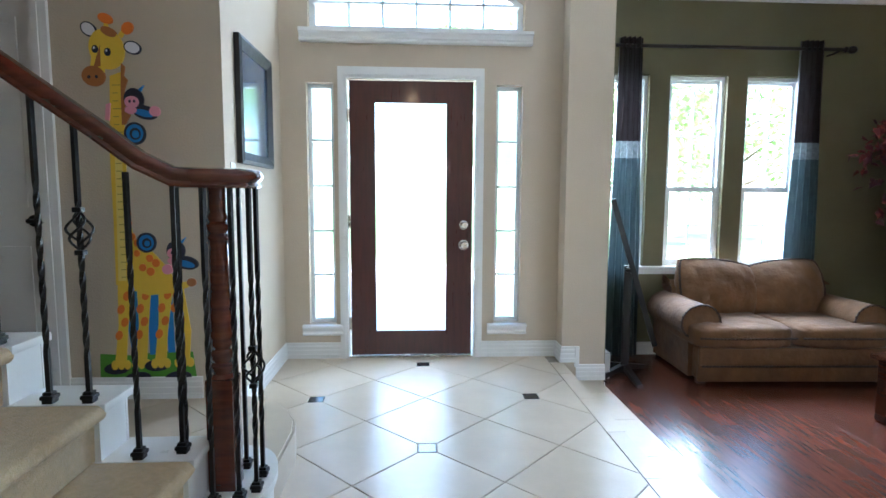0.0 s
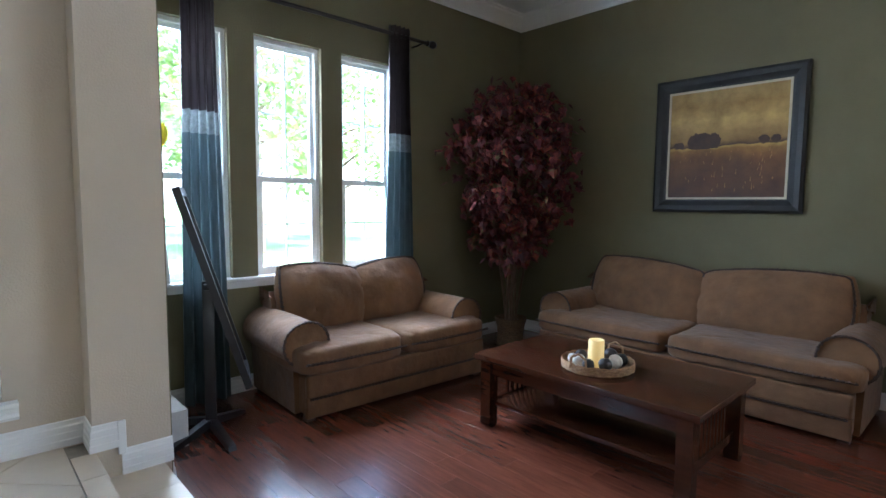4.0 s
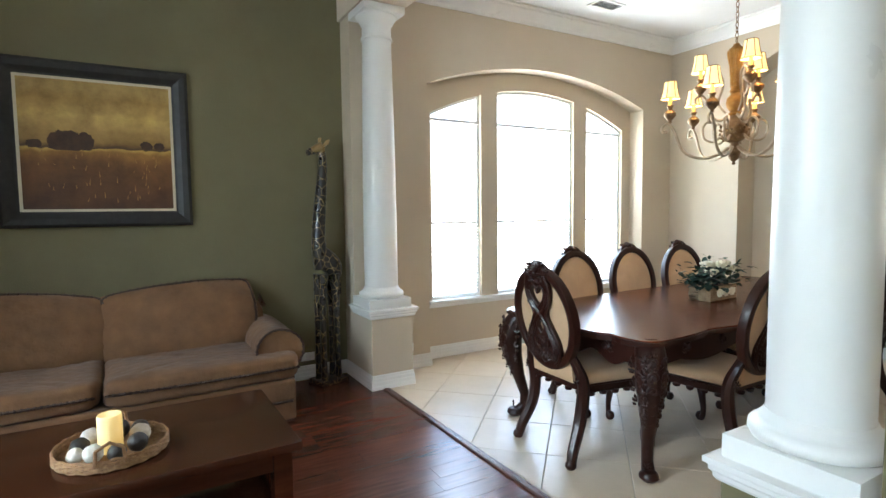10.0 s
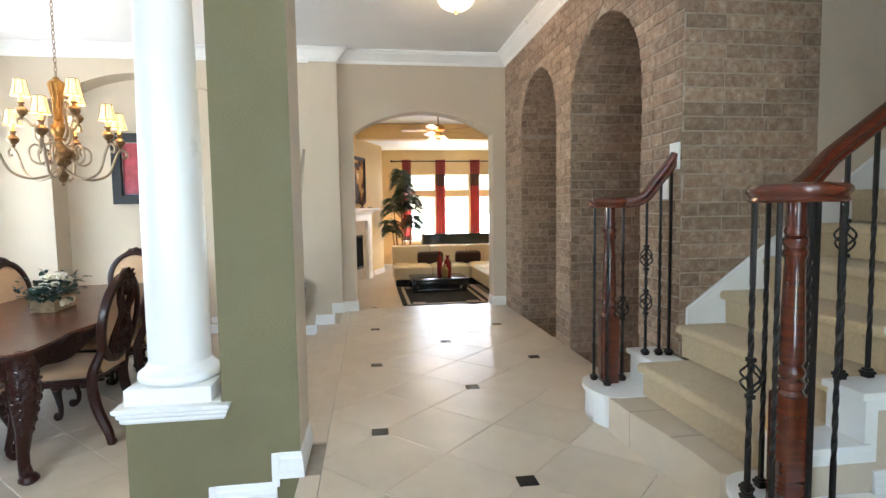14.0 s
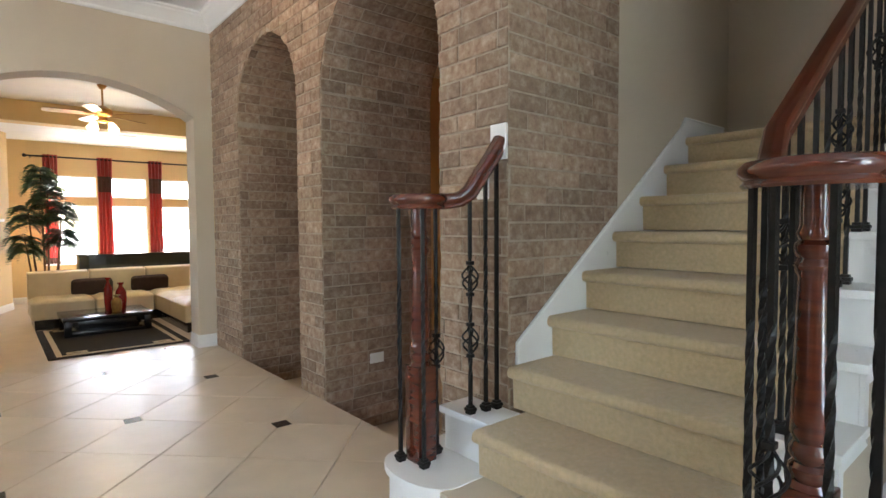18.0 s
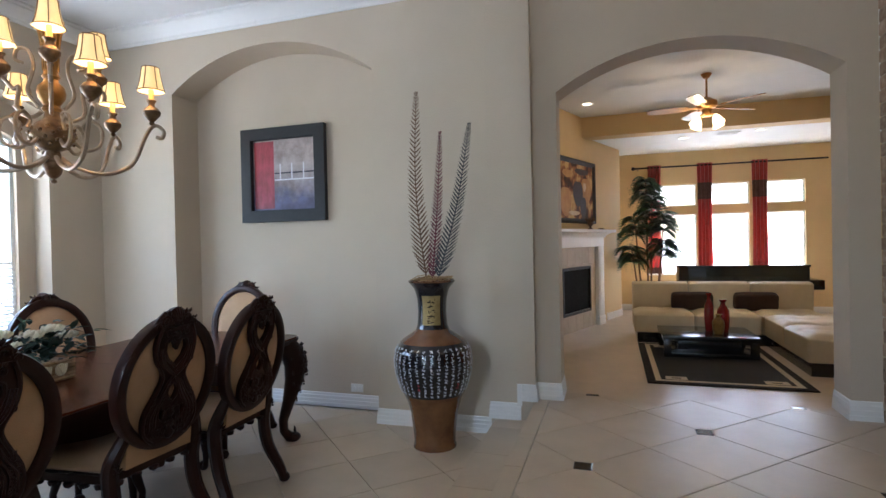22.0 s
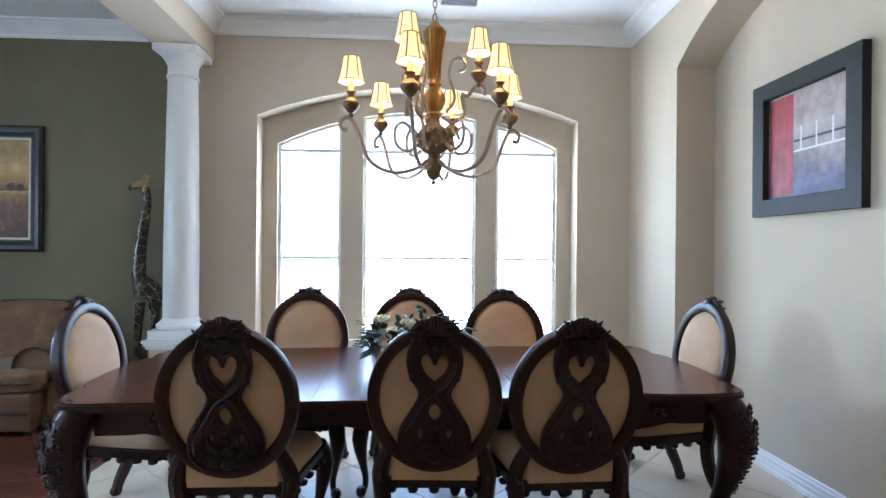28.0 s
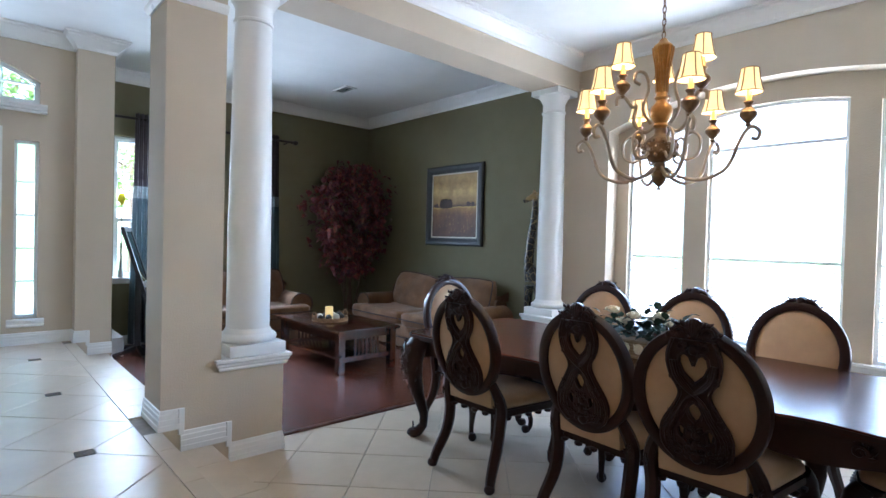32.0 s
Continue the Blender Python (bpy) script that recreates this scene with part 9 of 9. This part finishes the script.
diamond_tiles(floor_foyer, -0.09, 1.885, -2.45, 4.885, FOYER, True)
diamond_tiles(floor_dining, 2.26, 6.225, -2.54, 1.755, LOW, False, ox=2.45, oy=0.45)
diamond_tiles(floor_platform, -1.6, 0.10, 2.735, 3.72, 0.15, False, ox=0.30, oy=3.05)
poly = [(0.102, 2.737), (0.20, 2.737), (0.332, 2.80), (0.332, 3.28), (0.312, 3.40), (0.257, 3.528), (0.168, 3.637), (0.102, 3.686)]
part("tile", tile_mesh("tile", poly, 0.138, 0.150, TILE), TILE, floor_platform)
part("black_insert", tile_mesh("black_insert", rect(0.135, 0.225, 3.00, 3.09), 0.140, 0.1515, BLACKTILE), BLACKTILE, floor_platform, "glossy black insert")
# nosing along the foyer edge, the step and their risers
y = -2.44
k = 0
while y < 4.70:
    y2 = min(y + 0.46, 4.715)
    for ya, yb in ([(y, y2)]):
        lo, hi = ya + 0.0015, yb - 0.0015
        spans = [(lo, hi)]
        if lo < BY1 and hi > BY0:
            spans = [s for s in ((lo, BY0 - 0.002), (BY1 + 0.008, hi)) if s[1] - s[0] > 0.03]
        for a, b in spans:
            part("nosing_tile", tile_mesh("nosing_tile", rect(1.888, 1.982, a, b), FOYER - 0.012, FOYER, TILE, 0.001), TILE, floor_foyer)
            part("step_tile", tile_mesh("step_tile", rect(1.9735, 2.262, a, b), MID - 0.012, MID, TILE, 0.001), TILE, floor_step)
            part("riser_tile", cbox(1.970, 1.978, a, b, MID + 0.001, FOYER - 0.0125), TILE, floor_foyer, smooth=False)
            part("riser_tile", cbox(2.250, 2.258, a, b, LOW, MID - 0.0125), TILE, floor_step, smooth=False)
    y = y2
    if y2 >= 4.714:
        break
# planks
rng = random.Random(5)
PW = 0.127
PLANKS = {}
x = 2.26
col = 0
while x < 6.2:
    w = min(PW, 6.2 - x)
    y = 1.765 - rng.uniform(0, 0.9)
    while y < 5.80:
        ln = rng.choice((0.6, 0.9, 1.2, 1.2))
        a, b = max(1.766, y), min(5.80, y + ln)
        if b - a > 0.02:
            key = (round(w, 3), round(b - a, 3))
            if key not in PLANKS:
                PLANKS[key] = tile_mesh("plank", rect(0.0006, key[0] - 0.0006, 0.0006, key[1] - 0.0006), -0.014, 0.0, FLOORWOOD, 0.0005)
            part("plank", PLANKS[key], FLOORWOOD, floor_living, m=pose(x, a, LOW))
        y += ln
    x += PW
structure("trim_floor_strip", prism(bmesh.new(), "x", [[(1.722, LOW - 0.005), (1.782, LOW - 0.005), (1.778, LOW + 0.008), (1.768, LOW + 0.012), (1.736, LOW + 0.012), (1.726, LOW + 0.008)]], 2.73, 5.63), STRIPWOOD, "dark wood strip between planks and tiles", "trim")
structure("trim_floor_strip_edge", cbox(2.262, 2.30, 1.975, 4.715, LOW - 0.004, LOW + 0.006, 0.002), STRIPWOOD, "dark wood strip along the step", "trim", smooth=False)

# brick wall with two arches
BR_Y0, BR_Y1, BR_X0, BR_X1 = -2.245, 1.584, -1.02, -0.097
OPEN = ((-0.99, 0.58, 2.07), (0.54, 0.60, 2.04))


def half_arc(c, w, s, n=20):
    return [(c - w * math.cos(math.pi * i / n), s + w * math.sin(math.pi * i / n)) for i in range(n + 1)]


body = [(BR_Y0, -0.35)]
for c, w, s in OPEN:
    body += [(c - w - 0.004, -0.35)] + half_arc(c, w + 0.004, s) + [(c + w + 0.004, -0.35)]
body += [(BR_Y1 - 0.004, -0.35), (BR_Y1 - 0.004, CEILZ), (BR_Y0, CEILZ)]
brick_wall = structure("wall_brick", prism(bmesh.new(), "x", [body], BR_X0 + 0.004, BR_X1), MORTAR, "whitewashed brick wall with two deep arched openings", "wall")
structure("wall_brick_upper", cbox(-0.94, -0.10, 1.30, BR_Y1 - 0.006, CEILZ, 5.6), MORTAR, "upper brick wall by the stairs", "wall")
COURSE, BLEN, J = 0.0795, 0.245, 0.009
BMESH = {}


def brick_shape(u0, u1, v0, v1, e0=None, e1=None):
    """Corner points of a brick's face; e0 and e1 shift its lower and upper ends at a cut."""
    return [(u0, v0), (u1, v0), (u1, v1), (u0, v1)]


def brick_verts(quad, d):
    c = (sum(p[0] for p in quad) / 4, sum(p[1] for p in quad) / 4)
    inner = [(p[0] + (c[0] - p[0]) / max(1e-6, abs(c[0] - p[0])) * 0.004 if abs(c[0] - p[0]) > 0.006 else p[0], p[1] + (c[1] - p[1]) / max(1e-6, abs(c[1] - p[1])) * 0.004) for p in quad]
    vs = [(u, v, 0.0) for u, v in quad] + [(u, v, d - 0.003) for u, v in quad] + [(u, v, d) for u, v in inner]
    fs = [(8, 9, 10, 11)] + [f for i in range(4) for f in ((i, (i + 1) % 4, 4 + (i + 1) % 4, 4 + i), (4 + i, 4 + (i + 1) % 4, 8 + (i + 1) % 4, 8 + i))]
    return vs, fs


rest_v, rest_f = [], []
near_bricks = []


def lay(place, quad, near):
    """place maps (u, v, out) to the world."""
    d = 0.007 + rng.uniform(-0.0015, 0.002)
    vs, fs = brick_verts(quad, d)
    vs = [place(*v) for v in vs]
    if near:
        near_bricks.append((vs, fs))
    else:
        k = len(rest_v)
        rest_v.extend(vs)
        rest_f.extend(tuple(i + k for i in f) for f in fs)


def edge_at(c, w, s, z):
    if z <= s:
        return w
    return math.sqrt(max(0.0, w * w - (z - s) ** 2))


def face_rows(u_lo, u_hi, z_lo, z_hi, place, holes, near):
    rows = int((z_hi - z_lo) / COURSE)
    for r in range(rows):
        v0, v1 = z_lo + r * COURSE, z_lo + (r + 1) * COURSE - J
        u = u_lo - (BLEN / 2 if r % 2 else 0) - rng.uniform(0, 0.03)
        while u < u_hi:
            ln = BLEN if rng.random() < 0.82 else BLEN / 2
            a, b = max(u_lo, u), min(u_hi, u + ln - J)
            u += ln
            if b - a < 0.02:
                continue
            quads = [[(a, v0), (b, v0), (b, v1), (a, v1)]]
            for c, w, s in holes:
                nxt = []
                for q in quads:
                    e0, e1 = edge_at(c, w, s, v0), edge_at(c, w, s, v1)
                    if v0 > s + w:
                        nxt.append(q)
                        continue
                    a0, b0, b1, a1 = q[0][0], q[1][0], q[2][0], q[3][0]
                    la, lb = min(b0, c - e0), min(b1, c - e1)
                    if la - a0 > 0.012 or lb - a1 > 0.012:
                        nxt.append([(a0, v0), (max(la, a0 + 0.004), v0), (max(lb, a1 + 0.004), v1), (a1, v1)])
                    ra, rb = max(a0, c + e0), max(a1, c + e1)
                    if b0 - ra > 0.012 or b1 - rb > 0.012:
                        nxt.append([(min(ra, b0 - 0.004), v0), (b0, v0), (b1, v1), (min(rb, b1 - 0.004), v1)])
                quads = nxt
            for q in quads:
                lay(place, q, near((q[0][0] + q[1][0]) / 2, v0))


face_rows(BR_Y0, BR_Y1, 0.0, CEILZ, lambda u, v, d: (BR_X1 + d, u, v), OPEN, lambda u, v: u > -0.48 and v < 2.2)
face_rows(0.0, 0.84, 0.30, CEILZ, lambda u, v, d: (-0.94 + u + 0.004, BR_Y1 - 0.004 + d, v), (), lambda u, v: v < 2.2)
face_rows(0.0, 0.84, CEILZ, 4.6, lambda u, v, d: (-0.94 + u, BR_Y1 - 0.006 + d, v), (), lambda u, v: False)
for c, w, s in OPEN:
    for side in (-1, 1):
        face_rows(0.0, 0.915, LOW, s, lambda u, v, d, c=c, w=w, side=side: (BR_X0 + 0.004 + u, c + side * (w + 0.004 - d), v), (), lambda u, v: False)
    nseg = int(math.pi * w / COURSE)
    for i in range(nseg):
        a0, a1 = math.pi * i / nseg, math.pi * (i + 1) / nseg - J / w
        u = -(BLEN / 2 if i % 2 else 0)
        while u < 0.915:
            a, b = max(0.0, u), min(0.915, u + BLEN - J)
            u += BLEN
            if b - a < 0.03:
                continue
            lay(lambda uu, t, d, c=c, w=w, s=s: (BR_X0 + 0.004 + uu, c - (w + 0.004 - d) * math.cos(t), s + (w + 0.004 - d) * math.sin(t)), [(a, a0), (b, a0), (b, a1), (a, a1)], False)
for vs, fs in near_bricks[:300]:
    part("brick", mesh_of("brick", vs, fs, BRICK), BRICK, brick_wall)
for vs, fs in near_bricks[300:]:
    k = len(rest_v)
    rest_v.extend(vs)
    rest_f.extend(tuple(i + k for i in f) for f in fs)
rest = mesh_of("brickwork", rest_v, rest_f, BRICKREST)
bm_fix = bmesh.new()
bm_fix.from_mesh(rest)
bmesh.ops.recalc_face_normals(bm_fix, faces=bm_fix.faces)
bm_fix.to_mesh(rest)
bm_fix.free()
tagged(part("brickwork", rest, BRICKREST, brick_wall), kind="stuff")

# ---- window light and lamps ----
window_light("sky_door", 0.865, 4.855, 1.1, 0.5, 1.7, 0, 4.5)
window_light("sky_transom", 0.90, 4.855, 2.6, 1.5, 0.35, 0, 2.0)
for k, (a, b) in enumerate(LWIN):
    window_light("sky_living", (a + b) / 2, 6.60, 1.85, 0.55, 1.75, 0, 44, fall=30)
for k, (a, b) in enumerate(DWIN):
    window_light("sky_dining", 6.42, (a + b) / 2, 1.6, b - a, 1.25, -90, 10 * (b - a))
for a, b in FWIN:
    window_light("sky_family", (a + b) / 2, -9.8, 1.3, b - a, 1.7, 180, 9 * (b - a))
bulb("foyer_bulb", FL_X, FL_Y, 2.84, 2.2, 0.06, (1.0, 0.68, 0.38))
bulb("fan_bulb", FAN_X, FAN_Y, 2.46, 3.8, 0.05, (1.0, 0.72, 0.40))
# spots below the recessed lights, with the added one in the kitchen nook
for x, y, z in RECESSED:
    d = bpy.data.lights.new("recessed_bulb", "SPOT")
    d.energy, d.spot_size, d.spot_blend, d.shadow_soft_size, d.color = 3.0 * INDOORS, radians(110), 0.6, 0.05, (1.0, 0.70, 0.38)
    new("recessed_bulb", d).matrix_world = pose(x, y, z - 0.03)
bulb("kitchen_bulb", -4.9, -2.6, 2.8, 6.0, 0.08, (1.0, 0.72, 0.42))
# added lamp behind the unseen landing window, brightens the upper stair wall
window_light("sky_landing", -3.45, 2.65, 3.3, 1.2, 1.5, 90, 42, (1.0, 0.95, 0.87))
